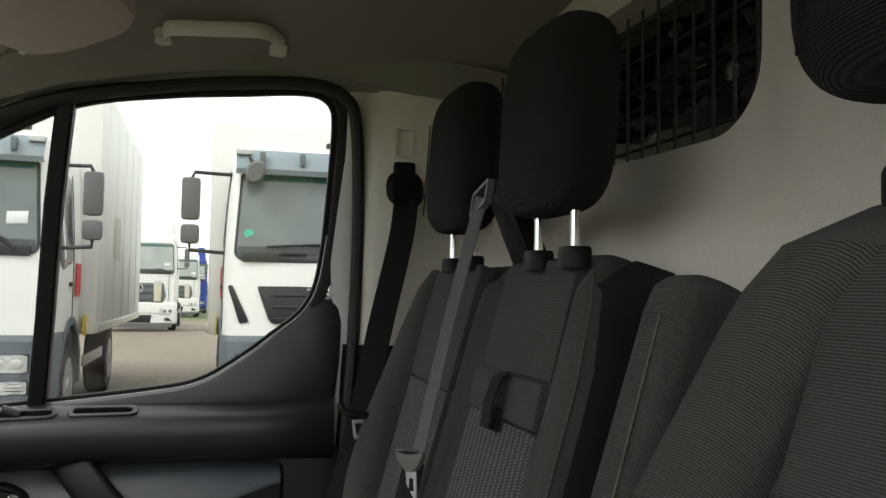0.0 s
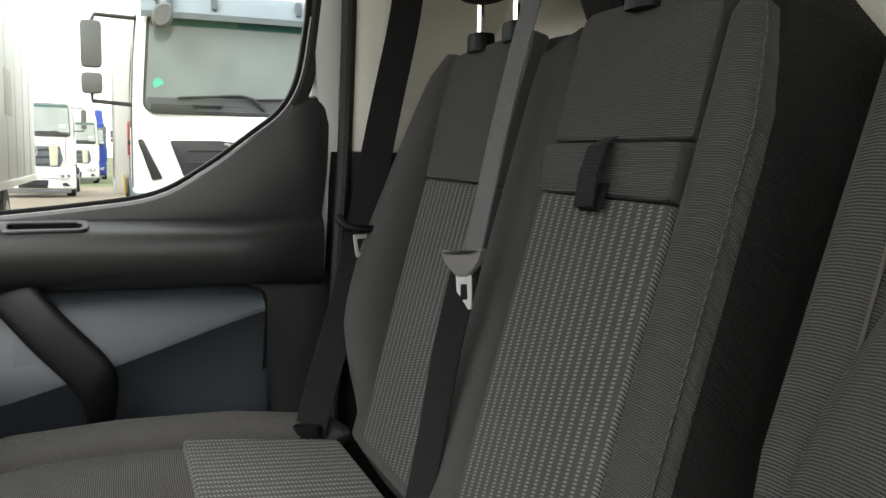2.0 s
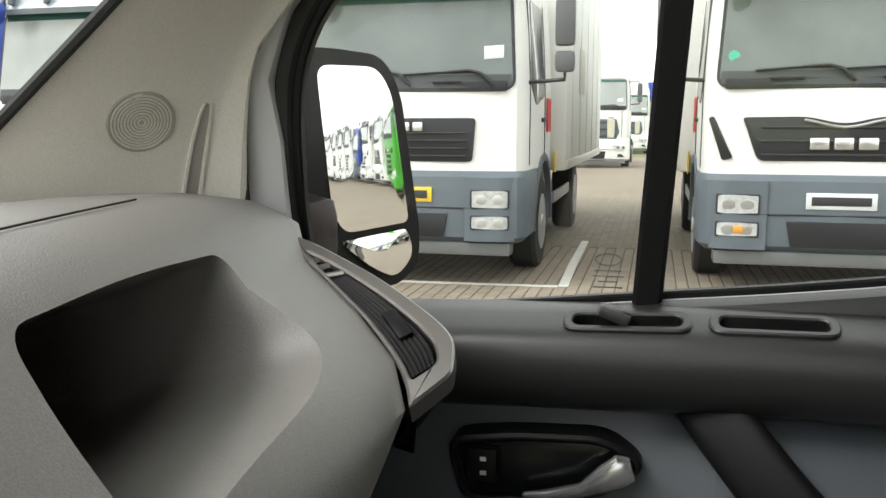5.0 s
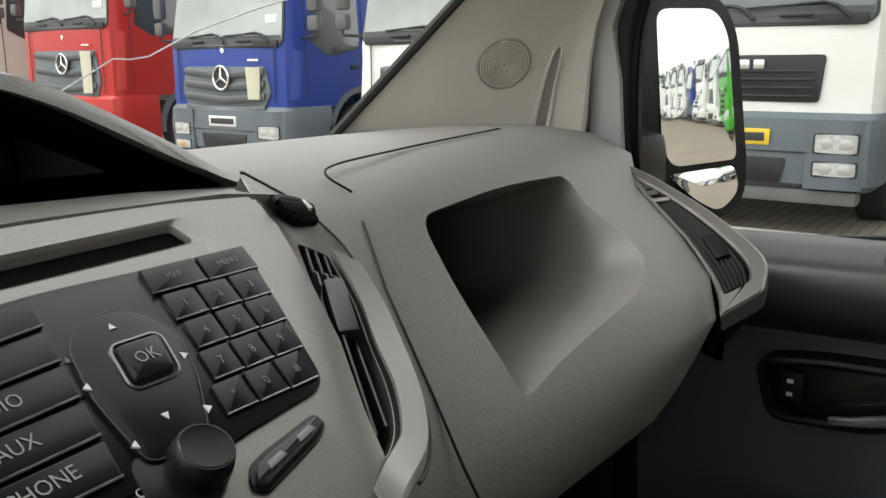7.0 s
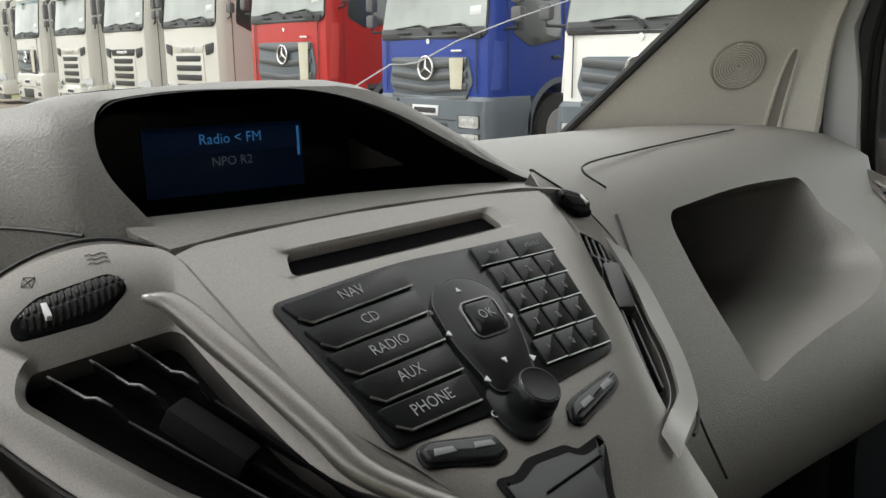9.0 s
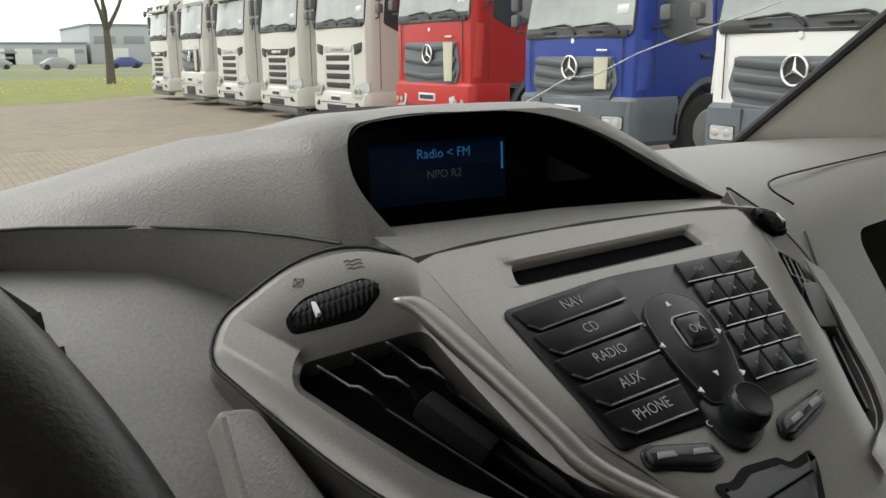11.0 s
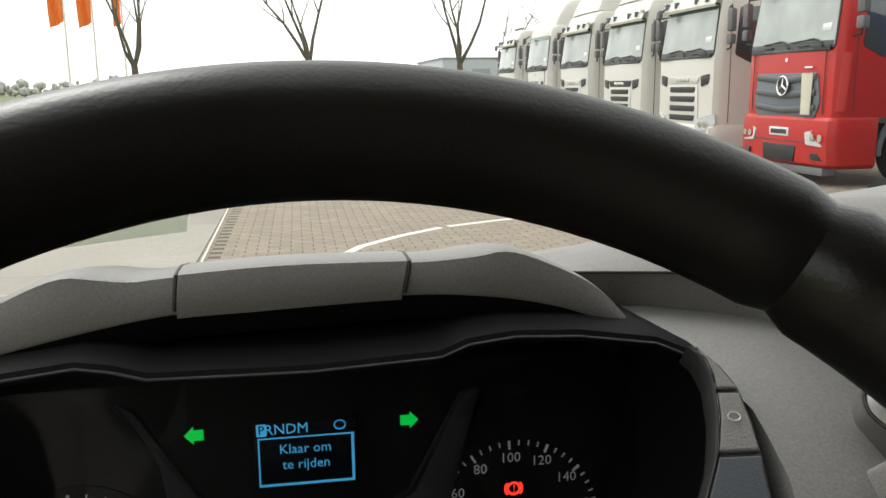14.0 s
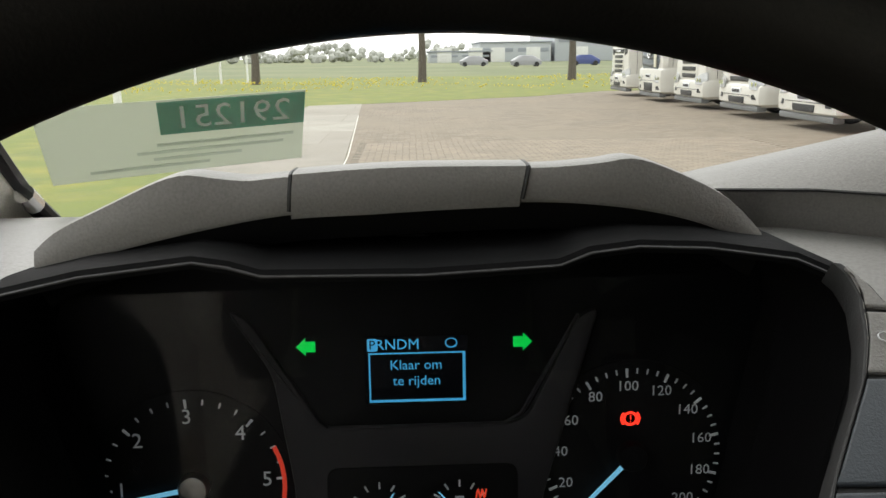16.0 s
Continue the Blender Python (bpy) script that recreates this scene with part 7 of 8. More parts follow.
BOXW = material("white_box_panel", (0.66, 0.66, 0.63), 0.45, tint=0.08, tint_scale=1.2)
EMBLEM = material("chrome_emblem", (0.75, 0.75, 0.76), 0.25, metal=0.9)
SLAT_GREY = material("grey_grille_slat", (0.075, 0.082, 0.086), 0.5, grain=0.2, scale=150)
PLATE_Y = material("yellow_plate", (0.70, 0.48, 0.03), 0.5)
PLATE_W = material("white_plate", (0.66, 0.67, 0.68), 0.5)
PAINTS = {}
ORANGE_M = material("fire_orange", (0.78, 0.075, 0.012), 0.4)


def paint(rgb):
    if rgb not in PAINTS:
        PAINTS[rgb] = material("cab_paint", rgb, 0.38, tint=0.06, tint_scale=2.5, coat=0.08, spec=0.35)
    return PAINTS[rgb]


def wheel_set(truck, x, y, r):
    s = math.copysign(1, x)
    ty = part("wheel", loft([oval((x + s * d, y, r), (0, 1, 0), (0, 0, 1), q, q, 2, 32) for d, q in ((-0.15, r * 0.6), (-0.15, r * 0.93), (-0.11, r), (0.09, r), (0.13, r * 0.94), (0.135, r * 0.62))]), TYRE, truck, "black truck tyre")
    part("rim", loft([oval((x + s * d, y, r), (0, 1, 0), (0, 0, 1), q, q, 2, 24) for d, q in ((0.138, r * 0.60), (0.145, r * 0.56), (0.09, r * 0.44), (0.09, r * 0.2), (0.15, r * 0.16), (0.155, r * 0.08))]), WHEELM, ty)
    for k in range(8):
        a = 2 * math.pi * k / 8
        part("nut", boxed((x + s * 0.10, y + r * 0.30 * math.cos(a), r + r * 0.30 * math.sin(a)), (0.04, 0.035, 0.035), 0.005), STEEL, ty)


BUILT = {}


def build_truck(name, label, at, turn, colour, style, box=None, plate_m=None, roof=False, group="trucks in the row"):
    """A truck in its own space: front at y = 0 looking to -y, wheels on z = 0. A second one of the same make is a copy."""
    key = (name, colour, tuple(style.items()), box, roof)
    if key in BUILT:
        return tagged(copy_thing(BUILT[key], pose(*at, 0.0, 0, 0, turn)), label, "truck", group)
    truck = thing(name, label, "truck", group)
    P = paint(colour)
    W, zs, zt = style["half"], style["screen_low"], style["screen_top"]
    zr, zc, zb = style["roof"], style["cab_low"], style["bumper_low"]
    rake = style.get("rake", 0.16)
    depth = style.get("depth", 1.9)

    def yf(z):
        """How far back the cab's front stands at a height."""
        return 0.02 + rake * max(0.0, (z - zs) / (zt - zs)) * (1 if z > zs else 0) + 0.25 * max(0.0, z - zt - 0.05) ** 1.3

    def ring(z, w, y0):
        r = min(0.16, w * 0.2)
        return [Vector(p) for p in ((-w, depth, z), (-w, y0 + r * 1.3, z), (-w + r * 0.12, y0 + r * 0.7, z), (-w + r * 0.45, y0 + r * 0.22, z), (-w + r, y0 + 0.02, z), (-w * 0.5, y0, z), (0, y0 - 0.012, z), (w * 0.5, y0, z), (w - r, y0 + 0.02, z), (w - r * 0.45, y0 + r * 0.22, z), (w - r * 0.12, y0 + r * 0.7, z), (w, y0 + r * 1.3, z), (w, depth, z))]
    zsx = [zc, zc + 0.03, lerp(zc, zs, 0.5), zs, lerp(zs, zt, 0.5), zt, lerp(zt, zr, 0.4), lerp(zt, zr, 0.75), lerp(zt, zr, 0.93), zr]
    rings = []
    for i, z in enumerate(zsx):
        k = max(0.0, (z - zs) / (zr - zs))
        w = W - 0.07 * k ** 1.5 - (0.10 if z == zr else 0.03 if i == 8 else 0)
        rings.append(ring(z, w, yf(z) + (0.16 if z == zr else 0.05 if i == 8 else 0)))
    cab_bm = loft(rings)
    arch = [tube([(s * (W + 0.15), style["axle"], 0.50), (s * (W - 0.45), style["axle"], 0.50)], 0.60, 28) for s in (-1, 1)]
    body = part("cab", cut(cab_bm, *arch), P, truck)

    def front(x, z, h=0.0):
        b = 0.035 * (abs(x) / W) ** 4 + 0.012 * (abs(x) / W) ** 2
        return Vector((x, yf(z) - 0.012 + b - h, z))
    kind_of_grille = style["grille"]
    # windscreen
    def pane_of(z0, z1, w, r, h0, h1):
        steps = [0, 0.012, 0.03, 0.06, 0.1, 0.2, 0.35, 0.5, 0.65, 0.8, 0.9, 0.94, 0.97, 0.988, 1]

        def trim_(z):
            d = min(z - z0, z1 - z)
            return 0.06 * (z - z0) / (z1 - z0) + (r - math.sqrt(max(0.0, r * r - (r - d) ** 2)) if d < r else 0.0)
        return gridded(front, -w, w, z0, z1, h0, h1, 18, [lerp(z0, z1, q) for q in steps], trim_)
    part("screen_seal", pane_of(zs - 0.005, zt + 0.025, W - 0.075, 0.10, -0.03, 0.006), GRILLE, truck, "black screen surround")
    part("windscreen", pane_of(zs + 0.02, zt, W - 0.10, 0.08, -0.02, 0.012), TRUCK_GLASS if kind_of_grille in ("wide", "flat") else SKY_PALE_GLASS, truck, "windscreen with the sky's reflection in its grey colour")
    part("sun_strip", gridded(front, -(W - 0.17), W - 0.17, zt - 0.10, zt - 0.02, 0.010, 0.0135, 18, 2), TINT_STRIP, truck, "green sun strip")
    part("cowl_band", gridded(front, -(W - 0.115), W - 0.115, zs + 0.024, zs + 0.13, 0.009, 0.0135, 18, 2), COWL, truck, "dark cowl under the windscreen")
    for x in (0.05 * W, 0.74 * W):
        wi = part("wiper", tube([front(x, zs + 0.045, 0.035), front(x - 0.10, zs + 0.135, 0.05), front(x - 0.20, zs + 0.165, 0.05), front(x - 0.40, zs + 0.155, 0.04)], [0.018, 0.016, 0.013, 0.010], 8), GRILLE, truck, "black wiper arm")
        part("blade", tube([front(x - 0.14, zs + 0.150, 0.03), front(x - 0.45, zs + 0.150, 0.03), front(x - 0.80, zs + 0.135, 0.03) if x > 0.3 else front(x - 0.74, zs + 0.13, 0.03)], 0.010, 6), GRILLE, wi)
    for x in (-0.42 * W, 0.36 * W):
        part("cowl_grip", boxed((x, yf(zs) - 0.035, zs + 0.07), (0.26, 0.03, 0.022), 0.008), GRILLE, truck)
    part("sticker", plate(front, [(W * 0.66, zs + 0.26), (W * 0.82, zs + 0.27), (W * 0.82, zs + 0.38), (W * 0.66, zs + 0.37)], 0.010, 0.016, 0.001), PLATE_W, truck, "white paper in the windscreen")
    part("dash_shelf", boxed((0, 0.10, zs + 0.03), (2 * W - 0.3, 0.02, 0.09), 0.01, Matrix.Translation((0, yf(zs) - 0.105, 0))), GRILLE, truck)
    if kind_of_grille in ("wide", "flat"):
        part("round_sticker", loft([oval(front(-0.80 * W, zs + 0.25, h), (1, 0, 0), (0, 0, 1), 0.045, 0.045, 2, 18) for h in (0.010, 0.016)]), ROUND_GREEN, truck, "round green sticker")
    # visor
    if style.get("visor"):
        vr = [[Vector((x, yf(zt) - d + 0.05 * (abs(x) / W) ** 4, z)) for x in np.linspace(-W + 0.08, W - 0.08, 13)] for d, z in ((0.02, zt - 0.02), (0.14, zt - 0.05), (0.16, zt + 0.0), (0.10, zt + 0.12), (0.0, zt + 0.2))]
        part("sun_visor", loft([r for r in vr], closed=False), material("visor_smoke", (0.20, 0.24, 0.27), 0.25) if style["visor"] == "smoke" else P, truck, "sun visor over the windscreen")
        for x in (-0.7, -0.35, 0.35, 0.7):
            part("visor_bracket", boxed((x * W, yf(zt) - 0.12, zt + 0.10), (0.05, 0.10, 0.12), 0.01), BUMPER_GREY, truck)
        for x in (-0.86, 0.86):
            part("marker_lamp", boxed((x * W, yf(zt) - 0.07, zt + 0.16), (0.14, 0.06, 0.05), 0.012), LAMP_GLASS, truck)
    # grille by make
    kind = style["grille"]
    g1, g0 = style["grille_top"], style["grille_low"]
    if kind == "wide":
        go = rounded([(-0.72 * W, g1), (-0.25 * W, g1 + 0.005), (0, g1 - 0.06), (0.25 * W, g1 + 0.005), (0.72 * W, g1), (0.60 * W, g0), (-0.60 * W, g0)], [0.03, 0.1, 0.12, 0.1, 0.03, 0.06, 0.06], 5)
        gr = part("grille", plate(front, go, -0.03, 0.012, 0.004), GRILLE, truck, "wide black grille")
        for k in range(3):
            z = lerp(g1 - 0.08, g0 + 0.05, k / 2)
            part("slat", tube([front(x * W, z, 0.016) for x in (-0.58, -0.2, 0.2, 0.58)], 0.010, 6), CHASSIS, gr)
        for k in range(3):
            part("badge_bar", boxed((-0.18 + 0.18 * k, yf(g0) - 0.03, lerp(g0, g1, 0.40)), (0.145, 0.02, 0.095), 0.012), EMBLEM, gr, "bright badge bar")
        part("crest", tube([front(x, g1 - 0.05 - 0.03 * math.cos(x * 9), 0.016) for x in np.linspace(-0.3, 0.3, 9)], 0.012, 6), STEEL, gr)
        for s in (-1, 1):
            part("side_slot", plate(front, rounded([(s * 0.97 * W, g1 + 0.0), (s * 0.93 * W, g1 + 0.01), (s * 0.78 * W, g0 + 0.02), (s * 0.86 * W, g0 + 0.0)], 0.02), -0.03, 0.010, 0.003), GRILLE, truck, "black corner slot")
    elif kind == "flat":
        go = rounded([(-0.60 * W, g1), (0.60 * W, g1), (0.57 * W, g0), (-0.57 * W, g0)], 0.04)
        gr = part("grille", plate(front, go, -0.03, 0.012, 0.004), GRILLE, truck, "flat black grille panel")
        for k in range(4):
            part("slat", tube([front(x * W, lerp(g1 - 0.13, g0 + 0.05, k / 3), 0.016) for x in (-0.52, 0, 0.52)], 0.009, 6), CHASSIS, gr)
        for k in range(3):
            part("badge_bar", boxed((-0.12 + 0.12 * k, yf(g0) - 0.03, g1 - 0.075), (0.09, 0.02, 0.08), 0.012), EMBLEM, gr, "bright badge bar")
    elif kind == "star":
        go = rounded([(-0.66 * W, g1), (0.66 * W, g1), (0.74 * W, lerp(g0, g1, 0.45)), (0.60 * W, g0), (-0.60 * W, g0), (-0.74 * W, lerp(g0, g1, 0.45))], 0.05)
        gr = part("grille", plate(front, go, -0.03, 0.014, 0.005), BUMPER_GREY, truck, "dark slatted grille")
        for k in range(4):
            z = lerp(g1 - 0.06, g0 + 0.06, k / 3)
            part("slat", loft([oval(front(x * W, z - 0.055 * (1 - abs(x) / 0.66), 0.022), (0, 1, -0.3), (0, 0, 1), 0.018, 0.046, 2.6, 10) for x in (-0.66, -0.5, -0.3, -0.1, 0, 0.1, 0.3, 0.5, 0.66)]), SLAT_GREY, gr)
        ec = front(0.0, lerp(g0, g1, 0.76), 0.055)
        em = part("emblem", tube(oval(ec, (1, 0, 0), (0, 0, 1), 0.145, 0.145, 2, 28), 0.016, 8, closed=True), EMBLEM, gr, "round chrome emblem")
        part("emblem_field", loft([oval(ec + Vector((0, d, 0)), (1, 0, 0), (0, 0, 1), 0.14, 0.14, 2, 28) for d in (0.02, 0.01)]), GRILLE, em)
        for a in (90, 210, 330):
            q = Vector((math.cos(radians(a)), 0, math.sin(radians(a))))
            part("emblem_spoke", tube([ec, ec + q * 0.14], [0.022, 0.006], 6), EMBLEM, em)
        part("name_script", boxed((0.50 * W, yf(g1) - 0.03, g1 + 0.075), (0.20, 0.012, 0.030), 0.005), EMBLEM, truck, "small bright script")
        part("round_badge", loft([oval(front(0.0, g1 + 0.20, h), (1, 0, 0), (0, 0, 1), 0.035, 0.035, 2, 16) for h in (0.0, 0.012)]), EMBLEM, truck)
        for s in (-1, 1):
            part("corner_joint", tube([front(s * 0.80 * W, z, 0.012) for z in np.linspace(zc + 0.05, zs - 0.01, 6)], 0.007, 6), GRILLE, truck, "dark joint at the cab corner")
            part("corner_deflector", loft([oval(Vector((s * (W + 0.005), 0.14 + 0.05 * t, lerp(zc + 0.10, zs - 0.05, t))), (s * 0.5, 0.85, 0), (0.85, -s * 0.5, 0), 0.075, 0.018, 2.6, 14) for t in (0, 0.25, 0.5, 0.75, 1)]), P, truck, "painted corner air deflector")
        part("side_card", plate(front, [(0.40 * W, g1 - 0.01), (0.62 * W, g1 - 0.01), (0.60 * W, g0 + 0.18), (0.42 * W, g0 + 0.18)], 0.04, 0.05, 0.002), material("pale_card", (0.55, 0.53, 0.42), 0.7), gr, "pale card in the grille")
    else:
        n = style.get("bars", 4)
        go = rounded([(-0.52 * W, g1), (0.52 * W, g1), (0.56 * W, g0), (-0.56 * W, g0)], 0.05)
        gr = part("grille", plate(front, go, -0.03, 0.010, 0.004), P, truck, "painted grille with black openings")
        for k in range(n):
            z = lerp(g1 - 0.10, g0 + 0.06, k / (n - 1))
            part("opening", plate(front, rounded([(-0.46 * W, z + 0.06), (0.46 * W, z + 0.06), (0.43 * W, z - 0.05), (-0.43 * W, z - 0.05)], 0.03), 0.004, 0.014, 0.003), GRILLE, gr, "black grille opening")
        part("head_panel", plate(front, rounded([(-0.56 * W, g1 + 0.16), (0.56 * W, g1 + 0.16), (0.50 * W, g1 + 0.02), (-0.50 * W, g1 + 0.02)], 0.03), -0.02, 0.012, 0.003), GRILLE if kind == "dark" else P, gr)
        for k in range(5):
            part("badge_bar", boxed((-0.24 + 0.12 * k, yf(g1) - 0.03, g1 + 0.09), (0.085, 0.02, 0.075), 0.01), EMBLEM if kind == "dark" else STEEL, gr, "dull badge bar")
        for s in (-1, 1):
            part("corner_slot", plate(front, rounded([(s * 0.60 * W, g1 + 0.16), (s * 0.86 * W, g1 + 0.20), (s * 0.84 * W, g1 + 0.02), (s * 0.62 * W, g1 - 0.04)], 0.03), -0.02, 0.010, 0.003), GRILLE, truck, "black corner air slot")
    # bumper
    BM = P if style.get("painted_bumper") else BUMPER_GREY
    zbt = zc + 0.01
    br = [ring(z, W + 0.02 - e, 0.0 + d) for z, d, e in ((zb, 0.05, 0.06), (zb + 0.06, -0.03, 0), (lerp(zb, zbt, 0.55), -0.05, 0), (zbt - 0.05, -0.03, 0), (zbt, 0.02, 0.02))]
    br = [[Vector((p.x, min(p.y, 0.75), p.z)) for p in r] for r in br]
    bump = part("bumper", loft(br), BM, truck, "moulded front bumper")
    part("bumper_lip", boxed((0, 0.10, zb - 0.045), (2 * W - 0.22, 0.22, 0.12), 0.03), LIP_GREY, bump, "paler lower lip")
    bf = lambda x, z, h=0.0: Vector((x, -0.05 + 0.16 * max(0.0, (abs(x) / W - 0.80) / 0.2) ** 2 - h, z))
    part("air_intake", plate(bf, rounded([(-0.38 * W, lerp(zb, zbt, 0.42)), (0.38 * W, lerp(zb, zbt, 0.42)), (0.34 * W, zb + 0.06), (-0.34 * W, zb + 0.06)], 0.02), -0.02, 0.006, 0.003), GRILLE, bump, "black intake")
    part("bumper_groove", tube([bf(x * W, lerp(zb, zbt, 0.50), 0.003) for x in (-0.62, -0.3, 0, 0.3, 0.62)], 0.008, 6), GRILLE, bump)
    for s in (-1, 1):
        zl = style["lamp"]
        if style.get("twin"):
            for z0, z1, m_ in ((zl - 0.075, zl + 0.075, LAMP_GLASS), (zl - 0.26, zl - 0.15, LAMP_GLASS)):
                lm = part("headlight", gridded(bf, s * 0.58 * W, s * 0.885 * W, z0, z1, -0.02, 0.016, 8, 2), m_, truck, "clear twin headlight")
                part("lamp_frame", rim(bf, rounded([(s * 0.572 * W, z1 + 0.009), (s * 0.893 * W, z1 + 0.009), (s * 0.893 * W, z0 - 0.009), (s * 0.572 * W, z0 - 0.009)], 0.02, 4), rounded([(s * 0.585 * W, z1 - 0.004), (s * 0.88 * W, z1 - 0.004), (s * 0.88 * W, z0 + 0.004), (s * 0.585 * W, z0 + 0.004)], 0.015, 4), -0.02, 0.024, 0.006), CHASSIS, lm)
                for q in (0.665, 0.80):
                    part("reflector", loft([oval(bf(s * q * W, (z0 + z1) / 2, h), (1, 0, 0), (0, 0, 1), r, r * 0.8, 2, 14) for h, r in ((0.008, 0.052), (0.0185, 0.052), (0.020, 0.03))]), STEEL, lm)
                if s < 0 and z0 < zl - 0.2:
                    part("amber_lens", plate(bf, [(s * 0.69 * W, z1 - 0.025), (s * 0.76 * W, z1 - 0.025), (s * 0.76 * W, z0 + 0.025), (s * 0.69 * W, z0 + 0.025)], 0.010, 0.0225, 0.002), AMBER, lm)
        if style.get("twin"):
            part("bumper_wing", gridded(bf, s * 0.52 * W, s * 0.93 * W, zb + 0.03, zbt - 0.05, -0.02, 0.010, 10, 2), BM, truck, "raised lamp housing")
        else:
            lm = part("headlight", plate(bf, rounded([(s * 0.56 * W, zl + 0.06), (s * 0.99 * W, zl + 0.19), (s * 1.0 * W, zl - 0.02), (s * 0.88 * W, zl - 0.14), (s * 0.60 * W, zl - 0.12)], 0.03), -0.02, 0.012, 0.005), LAMP_GLASS, truck, "swept clear headlight")
            for q in (0.72, 0.86):
                part("reflector", loft([oval(bf(s * q * W, zl - 0.01, h), (1, 0, 0), (0, 0, 1), r, r, 2, 16) for h, r in ((0.008, 0.055), (0.0135, 0.055), (0.014, 0.03))]), CHROME, lm)
            part("fog_lamp", plate(bf, rounded([(s * 0.70 * W, zl - 0.24), (s * 0.94 * W, zl - 0.22), (s * 0.92 * W, zl - 0.34), (s * 0.72 * W, zl - 0.34)], 0.02), -0.02, 0.008, 0.003), GRILLE, truck)
    if plate_m:
        zp = lerp(zb, zbt, 0.68)
        pl = part("number_plate", plate(bf, [(-0.26, zp - 0.065), (0.26, zp - 0.065), (0.26, zp + 0.065), (-0.26, zp + 0.065)], -0.01, 0.016, 0.002), plate_m, truck, "licence plate with illegible bars")
        part("plate_bar", plate(bf, [(-0.22, zp - 0.035), (0.22, zp - 0.035), (0.22, zp + 0.035), (-0.22, zp + 0.035)], 0.016, 0.019, 0.001), CHASSIS, pl)
    # doors, side windows, steps, arches
    for s in (-1, 1):
        sd = lambda y, z, h=0.0, s=s: Vector((s * (W + h - 0.07 * max(0.0, (z - zs) / (zr - zs)) ** 1.5), y, z))
        part("side_window", plate(sd, rounded([(0.42, zs + 0.04), (0.50, zt - 0.05), (1.30, zt - 0.04), (1.32, zs - 0.02), (0.75, zs - 0.12)], 0.06), -0.01, 0.008, 0.004), SIDE_GLASS, truck, "dark door window")
        for y in (0.34, 1.38):
            part("door_gap", tube([sd(y, z, 0.002) for z in np.linspace(zc + 0.05, zt, 6)], 0.007, 6), GRILLE, truck)
        part("door_handle", boxed((s * (W + 0.012), 1.22, zs - 0.25), (0.03, 0.16, 0.045), 0.012), GRILLE, truck)
        part("wheel_arch", loft([[Vector((s * (W - 0.04 + e), style["axle"] + q * math.cos(a), 0.50 + q * math.sin(a))) for a in np.linspace(radians(-5), radians(185), 18)] for q, e in ((0.585, 0.0), (0.585, 0.06), (0.66, 0.06), (0.66, 0.0))], closed=False), BUMPER_GREY, truck, "grey wheel arch")
        # mirrors on their arms
        mx, my = s * (W + 0.32), yf(zt) + 0.02
        mi = part("mirror", boxed((mx, my, lerp(zs, zt, 0.66)), (0.17, 0.11, 0.40), 0.04), MIRROR_BACK, truck, "large door mirror")
        part("small_mirror", boxed((mx, my, lerp(zs, zt, 0.66) - 0.33), (0.17, 0.11, 0.18), 0.04), MIRROR_BACK, mi)
        part("arm", tube([(s * (W - 0.05), my + 0.15, lerp(zs, zt, 0.66) + 0.26), (mx - s * 0.03, my, lerp(zs, zt, 0.66) + 0.25), (mx, my, lerp(zs, zt, 0.66) + 0.18)], 0.018, 8), GRILLE, mi)
        part("arm", tube([(s * (W - 0.05), my + 0.12, lerp(zs, zt, 0.66) - 0.50), (mx, my, lerp(zs, zt, 0.66) - 0.48), (mx, my, lerp(zs, zt, 0.66) - 0.40)], 0.018, 8), GRILLE, mi)
        wheel_set(truck, s * (W - 0.14), style["axle"], 0.47)
        wheel_set(truck, s * (W - 0.14), style["axle"] + 3.6, 0.47)
    part("front_mirror", loft([oval((-(W - 0.25), yf(zt) - 0.28 + d, zt - 0.05), (1, 0, 0.3), (0, 0, 1), q, q * 1.2, 2.4, 16) for d, q in ((0, 0.07), (0.05, 0.09), (0.09, 0.05))]), style.get("mirror_m", MIRROR_BACK), truck, "kerb mirror on its arm")
    part("mirror_arm", tube([(-(W - 0.25), yf(zt) - 0.20, zt), (-(W - 0.2), yf(zt) - 0.05, zt + 0.12)], 0.02, 6), GRILLE, truck)
    part("chassis", boxed((0, depth + 2.2, 0.72), (0.85, 5.0, 0.28), 0.02), CHASSIS, truck)
    for s in (-1, 1):
        part("side_guard", boxed((s * (W - 0.03), depth + 1.45, 0.62), (0.03, 1.7, 0.13), 0.01), WHEELM, truck)
        part("step", boxed((s * (W - 0.08), style["axle"] - 0.72 + 1.45, 0.62), (0.14, 0.34, 0.40), 0.03), BUMPER_GREY, truck)
    if roof:
        part("roof_fairing", loft([ring(z, w, y0) for z, w, y0 in ((zr - 0.02, W - 0.12, 0.30), (zr + 0.25, W - 0.14, 0.42), (zr + 0.6, W - 0.16, 0.62), (zr + 0.72, W - 0.22, 0.78))]), P, truck, "tall roof fairing")
    else:
        part("roof_lamps", boxed((0.35, 0.42, zr + 0.06), (0.9, 0.08, 0.05), 0.015), GRILLE, truck, "dark roof lamp bar")
